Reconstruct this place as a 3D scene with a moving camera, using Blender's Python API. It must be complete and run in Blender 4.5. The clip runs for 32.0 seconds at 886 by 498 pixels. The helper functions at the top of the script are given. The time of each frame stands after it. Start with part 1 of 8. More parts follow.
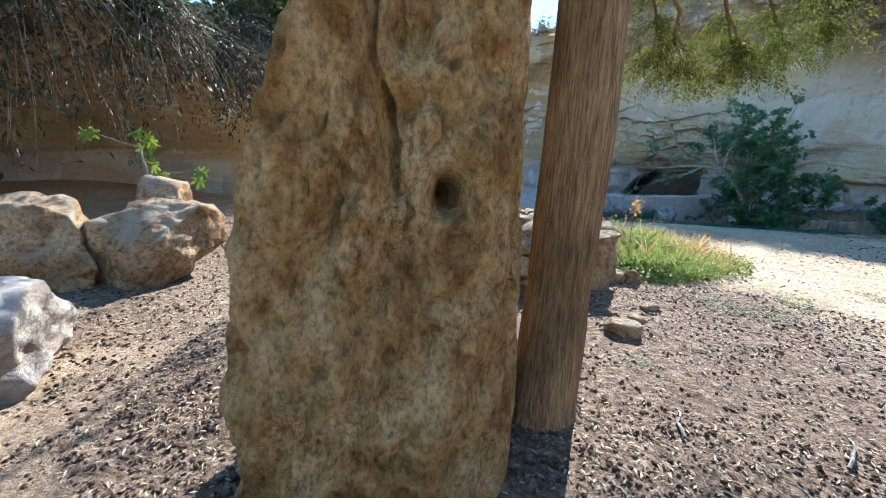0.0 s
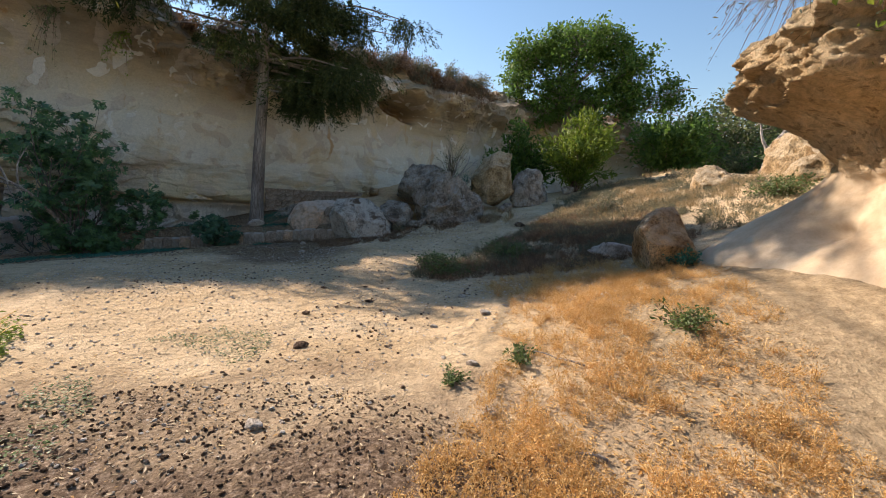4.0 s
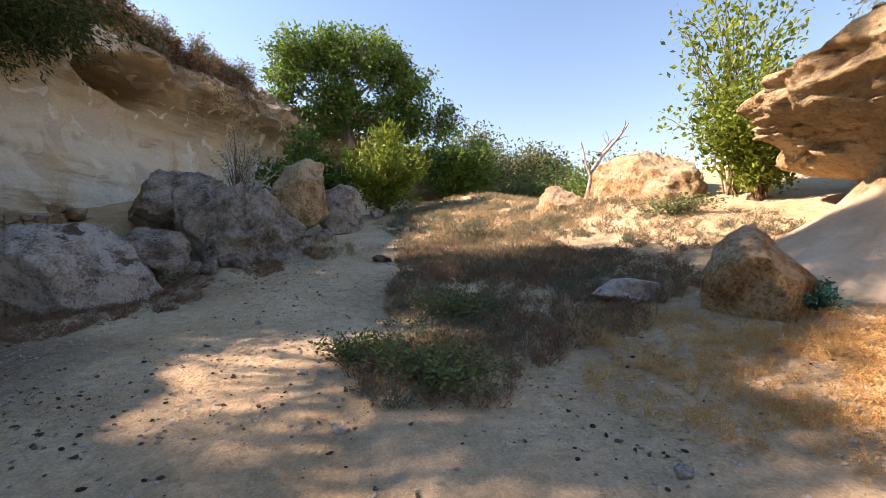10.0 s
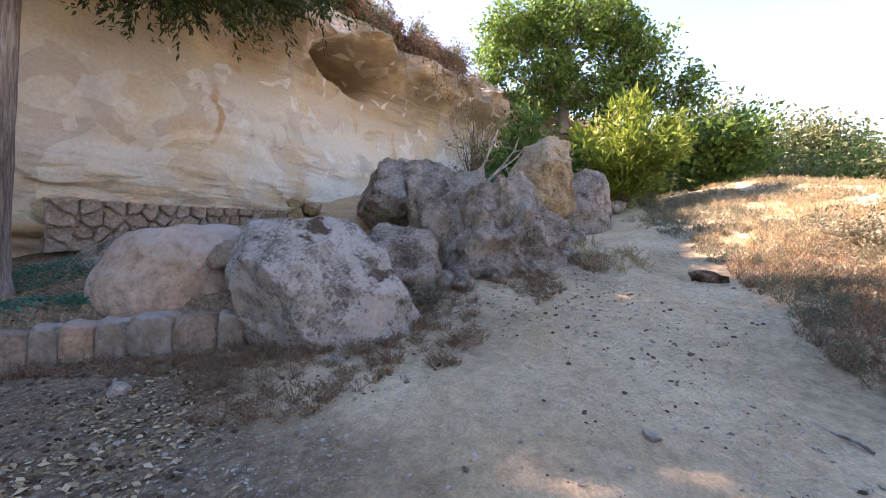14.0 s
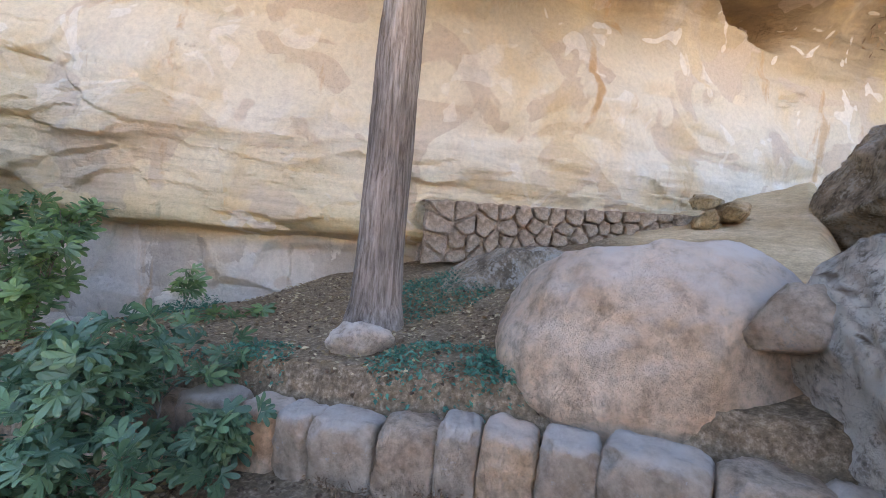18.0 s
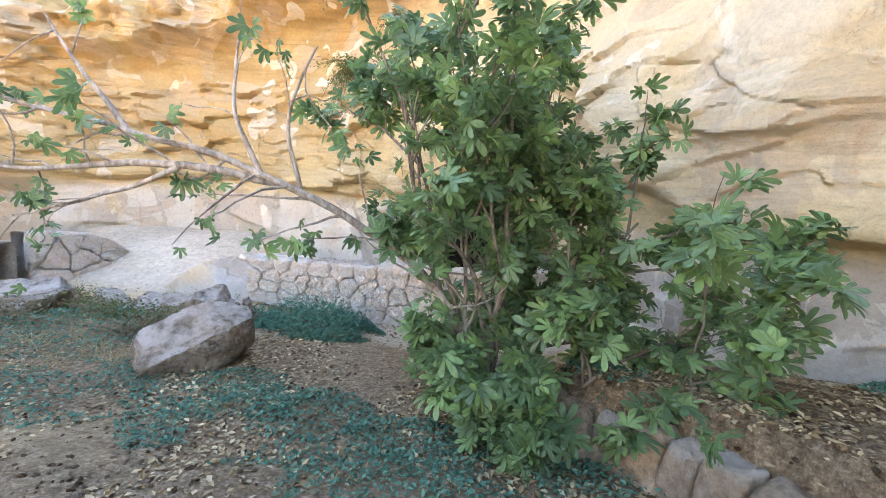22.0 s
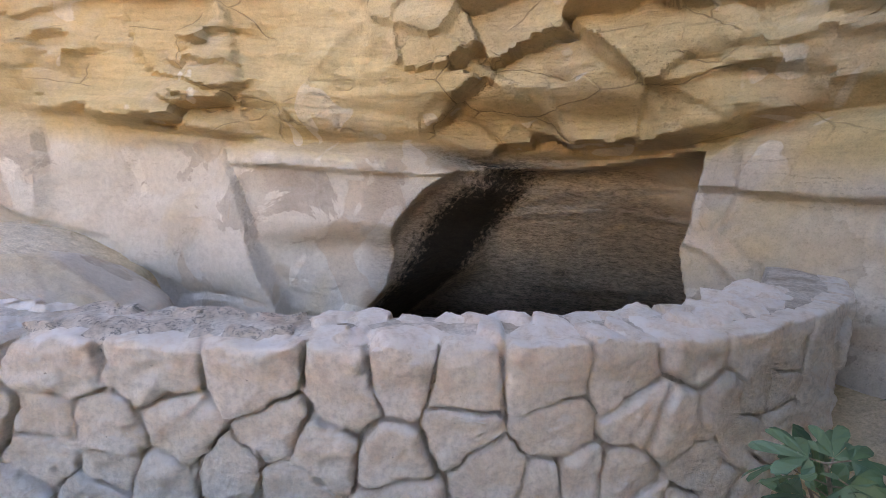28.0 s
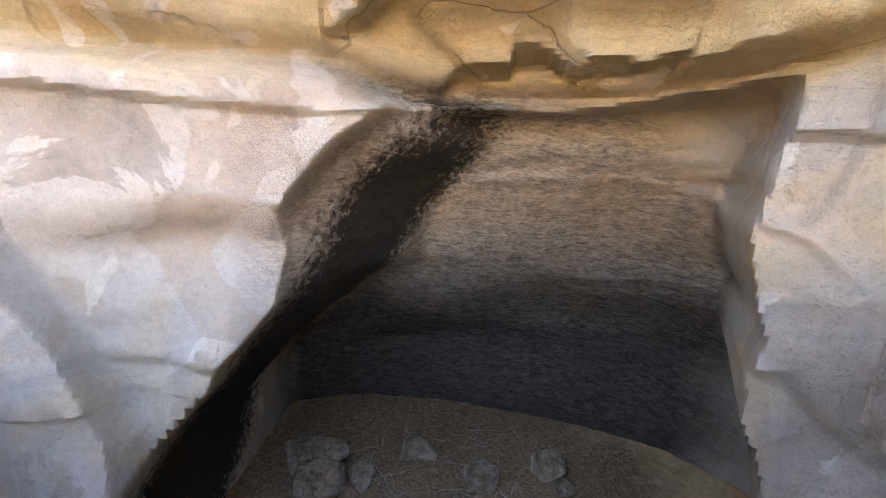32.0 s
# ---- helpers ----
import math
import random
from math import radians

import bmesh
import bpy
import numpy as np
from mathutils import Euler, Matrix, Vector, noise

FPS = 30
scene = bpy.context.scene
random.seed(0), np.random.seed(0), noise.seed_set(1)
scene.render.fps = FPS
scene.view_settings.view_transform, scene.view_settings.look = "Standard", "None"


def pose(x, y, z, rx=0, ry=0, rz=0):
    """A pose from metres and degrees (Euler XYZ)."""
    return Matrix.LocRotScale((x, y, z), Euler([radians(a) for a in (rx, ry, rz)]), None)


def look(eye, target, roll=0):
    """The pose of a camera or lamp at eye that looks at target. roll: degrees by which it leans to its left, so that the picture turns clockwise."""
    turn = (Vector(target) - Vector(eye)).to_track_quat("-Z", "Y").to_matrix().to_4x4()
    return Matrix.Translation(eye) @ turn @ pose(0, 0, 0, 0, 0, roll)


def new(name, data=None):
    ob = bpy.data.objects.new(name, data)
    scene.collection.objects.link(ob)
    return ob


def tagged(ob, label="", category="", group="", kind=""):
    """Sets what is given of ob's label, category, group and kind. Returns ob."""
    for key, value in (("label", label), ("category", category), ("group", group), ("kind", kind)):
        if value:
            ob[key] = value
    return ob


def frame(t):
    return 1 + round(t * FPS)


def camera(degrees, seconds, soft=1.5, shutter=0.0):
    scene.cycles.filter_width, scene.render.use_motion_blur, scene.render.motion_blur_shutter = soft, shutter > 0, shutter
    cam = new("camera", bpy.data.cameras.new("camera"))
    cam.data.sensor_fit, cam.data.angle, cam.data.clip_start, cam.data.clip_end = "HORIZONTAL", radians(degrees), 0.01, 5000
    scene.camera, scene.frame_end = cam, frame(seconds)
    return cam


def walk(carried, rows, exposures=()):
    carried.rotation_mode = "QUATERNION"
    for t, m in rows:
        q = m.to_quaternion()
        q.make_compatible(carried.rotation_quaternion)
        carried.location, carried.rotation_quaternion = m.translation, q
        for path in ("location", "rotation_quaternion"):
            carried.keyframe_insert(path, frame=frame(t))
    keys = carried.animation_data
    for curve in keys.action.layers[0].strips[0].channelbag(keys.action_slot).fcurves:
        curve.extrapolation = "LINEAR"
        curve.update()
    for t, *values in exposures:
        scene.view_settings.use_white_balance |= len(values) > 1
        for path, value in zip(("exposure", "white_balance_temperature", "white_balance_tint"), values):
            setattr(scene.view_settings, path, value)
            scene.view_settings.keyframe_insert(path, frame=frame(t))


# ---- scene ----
cam = camera(92.9, 32.0, soft=0.9)
EXPOSURES = [(0.0, 1.75, 5450, 10), (1.0, 1.85, 5700, 11), (2.0, 1.6, 5500, 11), (3.0, 1.2, 5900, 13), (4.0, 0.9, 7200, 19), (7.0, 0.85, 7000, 21), (9.0, 1.05, 7100, 22), (10.0, 1.5, 7900, 31), (11.0, 1.8, 7800, 38), (12.0, 2.1, 7700, 40), (13.0, 2.3, 7600, 40), (16.0, 3.35, 7800, 37), (18.0, 3.55, 8400, 38), (20.0, 3.95, 9700, 36), (23.0, 4.05, 9800, 32), (24.5, 3.95, 9900, 30), (28.0, 3.8, 10500, 41), (30.0, 4.0, 10500, 41), (31.0, 4.55, 10500, 41), (32.0, 4.85, 10400, 41)]
METRES, EYE, TILT, LEAN, TURN = 26.8, 1.5, 0.0, 0.0, 0.0
ROWS = [
    (0.0, 0.0, 0.0, 0.0, 0.71, -13.64, -2.92),
    (0.5, 0.0063, 0.0141, 0.0043, -6.84, -12.91, -3.76),
    (1.0, 0.0117, 0.0227, 0.0058, -13.08, -12.16, -3.89),
    (1.5, 0.022, 0.0268, 0.0017, -19.36, -10.76, -3.63),
    (2.0, 0.0337, 0.0302, 0.0007, -25.96, -9.9, -3.82),
    (2.5, 0.0464, 0.0357, -0.0, -34.89, -9.31, -4.07),
    (3.0, 0.0585, 0.0397, -0.0003, -47.53, -8.59, -4.2),
    (3.5, 0.0727, 0.0452, 0.0003, -60.48, -7.22, -4.38),
    (4.0, 0.0831, 0.0559, -0.0012, -73.64, -5.71, -4.49),
    (4.5, 0.0933, 0.0686, -0.0032, -83.15, -4.49, -4.27),
    (6.5, 0.1434, 0.1159, -0.0043, -96.1, -1.74, -3.15),
    (7.0, 0.156, 0.1273, -0.0042, -101.09, -1.46, -2.82),
    (7.5, 0.1712, 0.1359, -0.0051, -106.82, -1.16, -2.41),
    (8.0, 0.1861, 0.1462, -0.0051, -113.27, -0.52, -2.2),
    (8.5, 0.2005, 0.159, -0.0047, -117.66, -0.08, -1.79),
    (9.0, 0.2176, 0.1694, -0.0052, -116.87, 0.12, -1.89),
    (9.5, 0.2354, 0.1803, -0.0064, -113.46, 0.18, -2.04),
    (10.0, 0.2528, 0.1895, -0.007, -110.37, 0.26, -2.1),
    (10.5, 0.2714, 0.1966, -0.0061, -106.79, 0.15, -2.31),
    (11.0, 0.2877, 0.2056, -0.0062, -103.05, 0.13, -2.68),
    (11.5, 0.3044, 0.2119, -0.0069, -98.88, -0.14, -2.75),
    (12.0, 0.3223, 0.2172, -0.0061, -95.01, -0.71, -3.0),
    (12.5, 0.3376, 0.2251, -0.0053, -93.48, -1.06, -3.21),
    (13.0, 0.3559, 0.2316, -0.0051, -92.62, -1.09, -3.22),
    (13.5, 0.371, 0.239, -0.0056, -90.45, -1.11, -3.44),
    (15.5, 0.4286, 0.2794, -0.0014, -79.54, -1.73, -3.88),
    (16.0, 0.4413, 0.2939, -0.0025, -76.71, -1.82, -4.31),
    (16.5, 0.4512, 0.3103, -0.0027, -71.69, -2.02, -4.6),
    (17.0, 0.4582, 0.3248, -0.0029, -66.84, -2.09, -4.48),
    (17.5, 0.4667, 0.3393, -0.0042, -59.98, -2.66, -4.84),
    (18.0, 0.4698, 0.3553, -0.0062, -50.63, -3.45, -5.35),
    (18.5, 0.4702, 0.3699, -0.0069, -40.81, -4.37, -5.37),
    (19.0, 0.4701, 0.3798, -0.0073, -28.95, -5.25, -5.15),
    (19.5, 0.4696, 0.3815, -0.0077, -20.29, -5.76, -4.94),
    (20.0, 0.4682, 0.3837, -0.0076, -12.7, -6.28, -4.88),
    (20.5, 0.462, 0.3906, -0.0101, -4.19, -6.86, -4.92),
    (21.0, 0.4488, 0.4019, -0.0108, 3.75, -7.3, -4.69),
    (21.5, 0.4397, 0.4164, -0.0123, 7.54, -7.58, -4.06),
    (22.0, 0.4297, 0.4357, -0.011, 10.3, -7.5, -3.84),
    (22.5, 0.419, 0.4538, -0.0119, 11.69, -8.69, -3.58),
    (23.0, 0.4126, 0.4694, -0.017, 12.28, -9.43, -3.3),
    (23.5, 0.4023, 0.4848, -0.0212, 13.47, -9.52, -3.38),
    (24.0, 0.3921, 0.4999, -0.0239, 13.8, -9.4, -2.95),
    (24.5, 0.3831, 0.5168, -0.0252, 14.63, -9.2, -2.87),
    (26.5, 0.3595, 0.5776, -0.0328, 8.83, -10.41, -2.87),
    (27.0, 0.3604, 0.5955, -0.0327, 5.19, -10.68, -2.63),
    (27.5, 0.3616, 0.6115, -0.0328, 1.49, -10.07, -2.9),
    (28.0, 0.3608, 0.6278, -0.0331, -2.85, -9.51, -3.22),
    (28.5, 0.3585, 0.6447, -0.0357, -6.65, -8.56, -3.43),
    (29.0, 0.3559, 0.6619, -0.0374, -8.57, -8.04, -3.66),
    (29.5, 0.356, 0.6755, -0.0382, -10.83, -8.39, -3.38),
    (30.0, 0.3561, 0.6847, -0.039, -10.2, -8.51, -3.42),
    (30.5, 0.3586, 0.6865, -0.0399, -9.03, -8.45, -3.1),
    (31.0, 0.3614, 0.6879, -0.0404, -10.72, -9.23, -3.31),
    (31.5, 0.3599, 0.6971, -0.0403, -13.99, -10.49, -3.73),
    (32.0, 0.358, 0.705, -0.0411, -16.1, -12.59, -3.76),
]
walk(cam, [(t, pose(0, 0, EYE, TILT, LEAN, TURN) @ pose(METRES * x, METRES * y, METRES * z, 90 + pitch, roll, yaw)) for t, x, y, z, yaw, pitch, roll in ROWS], EXPOSURES)

# ---- light: low sun from behind the cliff, clear sky ----
SUN_EL, SUN_AZ = radians(35.5), radians(20)  # azimuth from +y towards +x
world = bpy.data.worlds.new("world")
scene.world = world
world.use_nodes = True
_wn = world.node_tree.nodes
_sky = _wn.new("ShaderNodeTexSky")
_sky.sky_type, _sky.sun_disc = "NISHITA", False
_sky.sun_elevation, _sky.sun_rotation = SUN_EL, SUN_AZ
_sky.air_density, _sky.dust_density, _sky.ozone_density = 1.5, 0.0, 3.0
_bg = _wn["Background"]
_bg.inputs["Strength"].default_value = 0.1
_sat = _wn.new("ShaderNodeHueSaturation")
_sat.inputs["Saturation"].default_value = 1.15
world.node_tree.links.new(_sky.outputs[0], _sat.inputs["Color"])
world.node_tree.links.new(_sat.outputs[0], _bg.inputs["Color"])
_sun = bpy.data.lights.new("sun", "SUN")
_sun.energy, _sun.angle, _sun.color = 5.0, radians(0.6), (1.0, 0.93, 0.82)
SUN_DIR = Vector((math.sin(SUN_AZ) * math.cos(SUN_EL), math.cos(SUN_AZ) * math.cos(SUN_EL), math.sin(SUN_EL)))
new("sun", _sun).matrix_world = look(SUN_DIR * 60, (0, 0, 0))

# ---- materials ----
def ramp(nt, fac, stops):
    n = nt.nodes.new("ShaderNodeValToRGB")
    el = n.color_ramp.elements
    while len(el) < len(stops):
        el.new(0.5)
    for e, (p, c) in zip(el, stops):
        e.position = p
        e.color = (*c, 1) if len(c) == 3 else c
    nt.links.new(fac, n.inputs[0])
    return n.outputs[0]


def grey(a):
    return (a, a, a)


def noise_tex(nt, scale, detail=6, rough=0.6, vec=None, dist=0.0):
    n = nt.nodes.new("ShaderNodeTexNoise")
    n.inputs["Scale"].default_value, n.inputs["Detail"].default_value = scale, detail
    n.inputs["Roughness"].default_value, n.inputs["Distortion"].default_value = rough, dist
    if vec is not None:
        nt.links.new(vec, n.inputs["Vector"])
    return n.outputs[0]


def mix(nt, fac, a, b, mode="MIX"):
    n = nt.nodes.new("ShaderNodeMix")
    n.data_type, n.blend_type = "RGBA", mode
    for sock, v in ((n.inputs[0], fac), (n.inputs[6], a), (n.inputs[7], b)):
        if hasattr(v, "is_output"):
            nt.links.new(v, sock)
        elif isinstance(v, (int, float)):
            sock.default_value = v
        else:
            sock.default_value = (*v, 1)
    return n.outputs[2]


def fmath(nt, op, a, b=0.0, clamp=False):
    n = nt.nodes.new("ShaderNodeMath")
    n.operation, n.use_clamp = op, clamp
    for sock, v in ((n.inputs[0], a), (n.inputs[1], b)):
        if hasattr(v, "is_output"):
            nt.links.new(v, sock)
        else:
            sock.default_value = v
    return n.outputs[0]


def place(nt, scale=(1, 1, 1), where="Position"):
    if where == "Position":
        src = nt.nodes.new("ShaderNodeNewGeometry").outputs["Position"]
    else:
        src = nt.nodes.new("ShaderNodeTexCoord").outputs["Object"]
    m = nt.nodes.new("ShaderNodeMapping")
    m.inputs["Scale"].default_value = scale
    nt.links.new(src, m.inputs[0])
    return m.outputs[0]


def height(nt):
    g = nt.nodes.new("ShaderNodeNewGeometry")
    s = nt.nodes.new("ShaderNodeSeparateXYZ")
    nt.links.new(g.outputs["Position"], s.inputs[0])
    return s.outputs


def base(name, rough=0.9, spec=0.3):
    m = bpy.data.materials.new(name)
    m.use_nodes = True
    b = m.node_tree.nodes["Principled BSDF"]
    b.inputs["Roughness"].default_value = rough
    b.inputs["Specular IOR Level"].default_value = spec
    return m, m.node_tree, b


def bump(nt, b, h, strength, dist, prev=None):
    n = nt.nodes.new("ShaderNodeBump")
    n.inputs["Strength"].default_value, n.inputs["Distance"].default_value = strength, dist
    nt.links.new(h, n.inputs["Height"])
    if prev is not None:
        nt.links.new(prev, n.inputs["Normal"])
    nt.links.new(n.outputs[0], b.inputs["Normal"])
    return n.outputs[0]


def up_face(nt):
    g = nt.nodes.new("ShaderNodeNewGeometry")
    s = nt.nodes.new("ShaderNodeSeparateXYZ")
    nt.links.new(g.outputs["Normal"], s.inputs[0])
    return s.outputs[2]


def rock_mat(name, dark, mid, light, scale=2.0, lichen=None, lichen_amt=0.5, top=None, pits=0.6, where="Object", relief=0.06, grain=1.0, dirt=None, stretch=1.0):
    """Weathered stone: three tones, pits and cracks painted dark for dirt and their shade, lichen crust, paler upper
    faces, soil caught on flat ones.
    """
    m, nt, b = base(name, 0.92, 0.2)
    v = place(nt, (1, 1, stretch), where)
    n1 = noise_tex(nt, scale, 8, 0.65, v, 0.4)
    col = ramp(nt, n1, [(0.38, dark), (0.49, mid), (0.62, light)])
    n2 = noise_tex(nt, scale * 9, 8, 0.72, v)
    col = mix(nt, 0.9, col, ramp(nt, n2, [(0.36, grey(1 - 0.75 * grain)), (0.5, grey(0.97)), (0.63, grey(1 + 0.35 * grain))]), "MULTIPLY")
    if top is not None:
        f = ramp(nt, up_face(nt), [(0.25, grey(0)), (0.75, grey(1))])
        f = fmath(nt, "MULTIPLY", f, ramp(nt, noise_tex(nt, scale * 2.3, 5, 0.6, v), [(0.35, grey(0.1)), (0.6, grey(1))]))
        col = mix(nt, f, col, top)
    if lichen is not None:
        n3 = noise_tex(nt, scale * 16, 9, 0.78, v, 0.3)
        n3 = fmath(nt, "ADD", fmath(nt, "MULTIPLY", n3, 0.6), fmath(nt, "MULTIPLY", noise_tex(nt, scale * 2.0, 4, 0.6, v, 0.5), 0.4))
        f = ramp(nt, n3, [(0.585 - 0.2 * lichen_amt, grey(0)), (0.63 - 0.2 * lichen_amt, grey(1))])
        col = mix(nt, fmath(nt, "MULTIPLY", f, 0.85), col, lichen)
    vor = nt.nodes.new("ShaderNodeTexVoronoi")
    vor.inputs["Scale"].default_value = scale * 8
    shift = nt.nodes.new("ShaderNodeMix")
    shift.data_type = "VECTOR"
    shift.inputs[0].default_value = 0.12
    jig = nt.nodes.new("ShaderNodeTexNoise")
    jig.inputs["Scale"].default_value, jig.inputs["Detail"].default_value = scale * 5, 4
    nt.links.new(v, jig.inputs["Vector"])
    nt.links.new(v, shift.inputs[4])
    nt.links.new(jig.outputs["Color"], shift.inputs[5])
    nt.links.new(shift.outputs[1], vor.inputs["Vector"])
    some = ramp(nt, noise_tex(nt, scale * 1.6, 4, 0.6, v), [(0.46, grey(0)), (0.58, grey(1))])
    hollow = fmath(nt, "MULTIPLY", ramp(nt, vor.outputs["Distance"], [(0.12, grey(1)), (0.30, grey(0))]), some)
    rift = ramp(nt, noise_tex(nt, scale * 2.6, 8, 0.62, v, 0.9), [(0.485, grey(0)), (0.50, grey(1)), (0.515, grey(0))])
    rift = fmath(nt, "MULTIPLY", rift, ramp(nt, noise_tex(nt, scale * 1.1, 3, 0.5, v), [(0.50, grey(0)), (0.60, grey(1))]))
    sunk = fmath(nt, "MAXIMUM", fmath(nt, "MULTIPLY", hollow, 0.5), rift)
    # pits and cracks coloured darker: dirt, and the shade inside them painted in
    col = mix(nt, fmath(nt, "MULTIPLY", sunk, 0.75 * pits), col, tuple(0.45 * c for c in dark))
    if dirt is not None:
        f = fmath(nt, "MULTIPLY", ramp(nt, up_face(nt), [(0.55, grey(0)), (0.75, grey(1))]), ramp(nt, noise_tex(nt, scale * 0.9, 6, 0.65, v, 0.3), [(0.52, grey(0)), (0.56, grey(1))]))
        col = mix(nt, f, col, ramp(nt, n2, [(0.35, tuple(0.5 * c for c in dirt)), (0.65, dirt)]))
    nt.links.new(col, b.inputs["Base Color"])
    h = fmath(nt, "SUBTRACT", ramp(nt, n2, [(0.2, grey(0)), (0.8, grey(1))]), fmath(nt, "MULTIPLY", sunk, 0.6 * pits))
    n4 = noise_tex(nt, scale * 34, 6, 0.78, v)
    bump(nt, b, n4, 0.9, relief * 0.45, bump(nt, b, h, 1.0, relief, bump(nt, b, n1, 0.5, relief * 3)))
    return m


def leaf_mat(name, a, b_, spec=0.35, trans=0.35, rough=0.5):
    m, nt, b = base(name, rough, spec)
    geo = nt.nodes.new("ShaderNodeNewGeometry")
    col = ramp(nt, geo.outputs["Random Per Island"], [(0.0, a), (0.6, tuple((p + q) / 2 for p, q in zip(a, b_))), (1.0, b_)])
    n = noise_tex(nt, 3.0, 3, 0.5, place(nt))
    col = mix(nt, 0.5, col, ramp(nt, n, [(0.3, grey(0.6)), (0.7, grey(1.2))]), "MULTIPLY")
    nt.links.new(col, b.inputs["Base Color"])
    tr = nt.nodes.new("ShaderNodeBsdfTranslucent")
    nt.links.new(col, tr.inputs["Color"])
    ms = nt.nodes.new("ShaderNodeMixShader")
    ms.inputs[0].default_value = trans
    nt.links.new(b.outputs[0], ms.inputs[1])
    nt.links.new(tr.outputs[0], ms.inputs[2])
    nt.links.new(ms.outputs[0], nt.nodes["Material Output"].inputs["Surface"])
    return m


def bark_mat(name, dark, light, stretch=6.0, scale=5.0):
    m, nt, b = base(name, 0.95, 0.15)
    v = place(nt, (stretch, stretch, 1.0), "Object")
    n1 = noise_tex(nt, scale, 8, 0.7, v, 0.3)
    n2 = noise_tex(nt, scale * 0.35, 5, 0.6, place(nt, (1.5, 1.5, 0.7), "Object"))
    col = ramp(nt, n1, [(0.38, dark), (0.62, light)])
    col = mix(nt, 0.7, col, ramp(nt, n2, [(0.4, grey(0.5)), (0.6, grey(1.2))]), "MULTIPLY")
    nt.links.new(col, b.inputs["Base Color"])
    bump(nt, b, n1, 1.0, 0.05)
    return m


def cliff_mat():
    """Soft chalk: white foot, ochre beds above a parting, cream face with peeled scales and rust, brown weathered crown."""
    m, nt, b = base("chalk_cliff", 0.93, 0.15)
    v = place(nt)
    sx = height(nt)
    wob = noise_tex(nt, 0.25, 4, 0.6, v)
    z = fmath(nt, "ADD", sx[2], fmath(nt, "MULTIPLY", fmath(nt, "SUBTRACT", wob, 0.5), 0.9))
    rusty = fmath(nt, "MULTIPLY", ramp(nt, fmath(nt, "DIVIDE", sx[0], 20.0), [(0.26, grey(1)), (0.42, grey(0))]), ramp(nt, fmath(nt, "DIVIDE", sx[2], 10.0), [(0.35, grey(0)), (0.42, grey(1))]))
    z = fmath(nt, "ADD", z, fmath(nt, "MULTIPLY", rusty, 1.9))
    zf = fmath(nt, "DIVIDE", fmath(nt, "ADD", z, 4.0), 14.0)
    k = lambda zz: (zz + 4.0) / 14.0
    strata = ramp(nt, zf, [
        (k(-2.5), (0.56, 0.525, 0.48)), (k(0.75), (0.74, 0.685, 0.61)), (k(1.0), (0.70, 0.55, 0.32)),
        (k(1.7), (0.79, 0.68, 0.50)), (k(2.6), (0.79, 0.72, 0.60)), (k(4.4), (0.73, 0.64, 0.50)), (k(5.5), (0.52, 0.40, 0.26)),
        (k(6.5), (0.36, 0.27, 0.18)), (k(8.5), (0.28, 0.23, 0.17))])
    beds = ramp(nt, zf, [(k(0.8), grey(0)), (k(1.0), grey(1)), (k(2.3), grey(0.8)), (k(3.2), grey(0.12)), (k(5.3), grey(0.15)), (k(6.2), grey(1))])
    west = fmath(nt, "MULTIPLY", ramp(nt, fmath(nt, "DIVIDE", sx[0], 20.0), [(0.60, grey(1)), (0.72, grey(0))]), ramp(nt, zf, [(k(0.9), grey(0)), (k(1.15), grey(0.85)), (k(3.0), grey(0.7)), (k(4.6), grey(0.2))]))
    strata = mix(nt, west, strata, (0.64, 0.475, 0.26))
    burnt = fmath(nt, "MULTIPLY", ramp(nt, fmath(nt, "DIVIDE", sx[0], 20.0), [(0.28, grey(0.75)), (0.46, grey(0))]), ramp(nt, zf, [(k(1.4), grey(0)), (k(2.6), grey(1))]))
    strata = mix(nt, burnt, strata, (0.54, 0.34, 0.145))
    # scales of the surface peeled away, with crisp edges
    peel = noise_tex(nt, 0.62, 2, 0.45, place(nt, (1, 1, 1.25)), 0.9)
    peeled = ramp(nt, peel, [(0.545, grey(0)), (0.556, grey(1))])
    col = mix(nt, fmath(nt, "MULTIPLY", peeled, fmath(nt, "SUBTRACT", ramp(nt, zf, [(k(0.7), grey(0.6)), (k(1.2), grey(0.62))]), fmath(nt, "MULTIPLY", west, 0.5)), True), strata, (0.60, 0.475, 0.37))
    peel2 = noise_tex(nt, 1.2, 2, 0.45, place(nt, (1.2, 1.2, 1)), 0.8)
    flake = ramp(nt, peel2, [(0.63, grey(0)), (0.645, grey(1))])
    col = mix(nt, fmath(nt, "MULTIPLY", flake, 0.6), col, (0.86, 0.81, 0.73))
    foot_m = ramp(nt, zf, [(k(0.6), grey(1)), (k(0.95), grey(0))])
    skin = noise_tex(nt, 0.85, 7, 0.58, place(nt, (1, 1, 0.7)), 0.5)
    bare = fmath(nt, "MULTIPLY", ramp(nt, skin, [(0.53, grey(0)), (0.536, grey(1))]), foot_m)
    col = mix(nt, fmath(nt, "MULTIPLY", bare, 0.85), col, ramp(nt, noise_tex(nt, 1.8, 5, 0.6, place(nt, (1, 1, 0.3))), [(0.40, (0.46, 0.40, 0.34)), (0.6, (0.60, 0.535, 0.46))]))
    bloom = noise_tex(nt, 0.6, 4, 0.55, v, 0.6)
    col = mix(nt, ramp(nt, bloom, [(0.52, grey(0)), (0.66, grey(0.5))]), col, (0.74, 0.55, 0.30))
    stain = noise_tex(nt, 0.9, 5, 0.6, place(nt, (1, 1, 0.5)), 0.4)
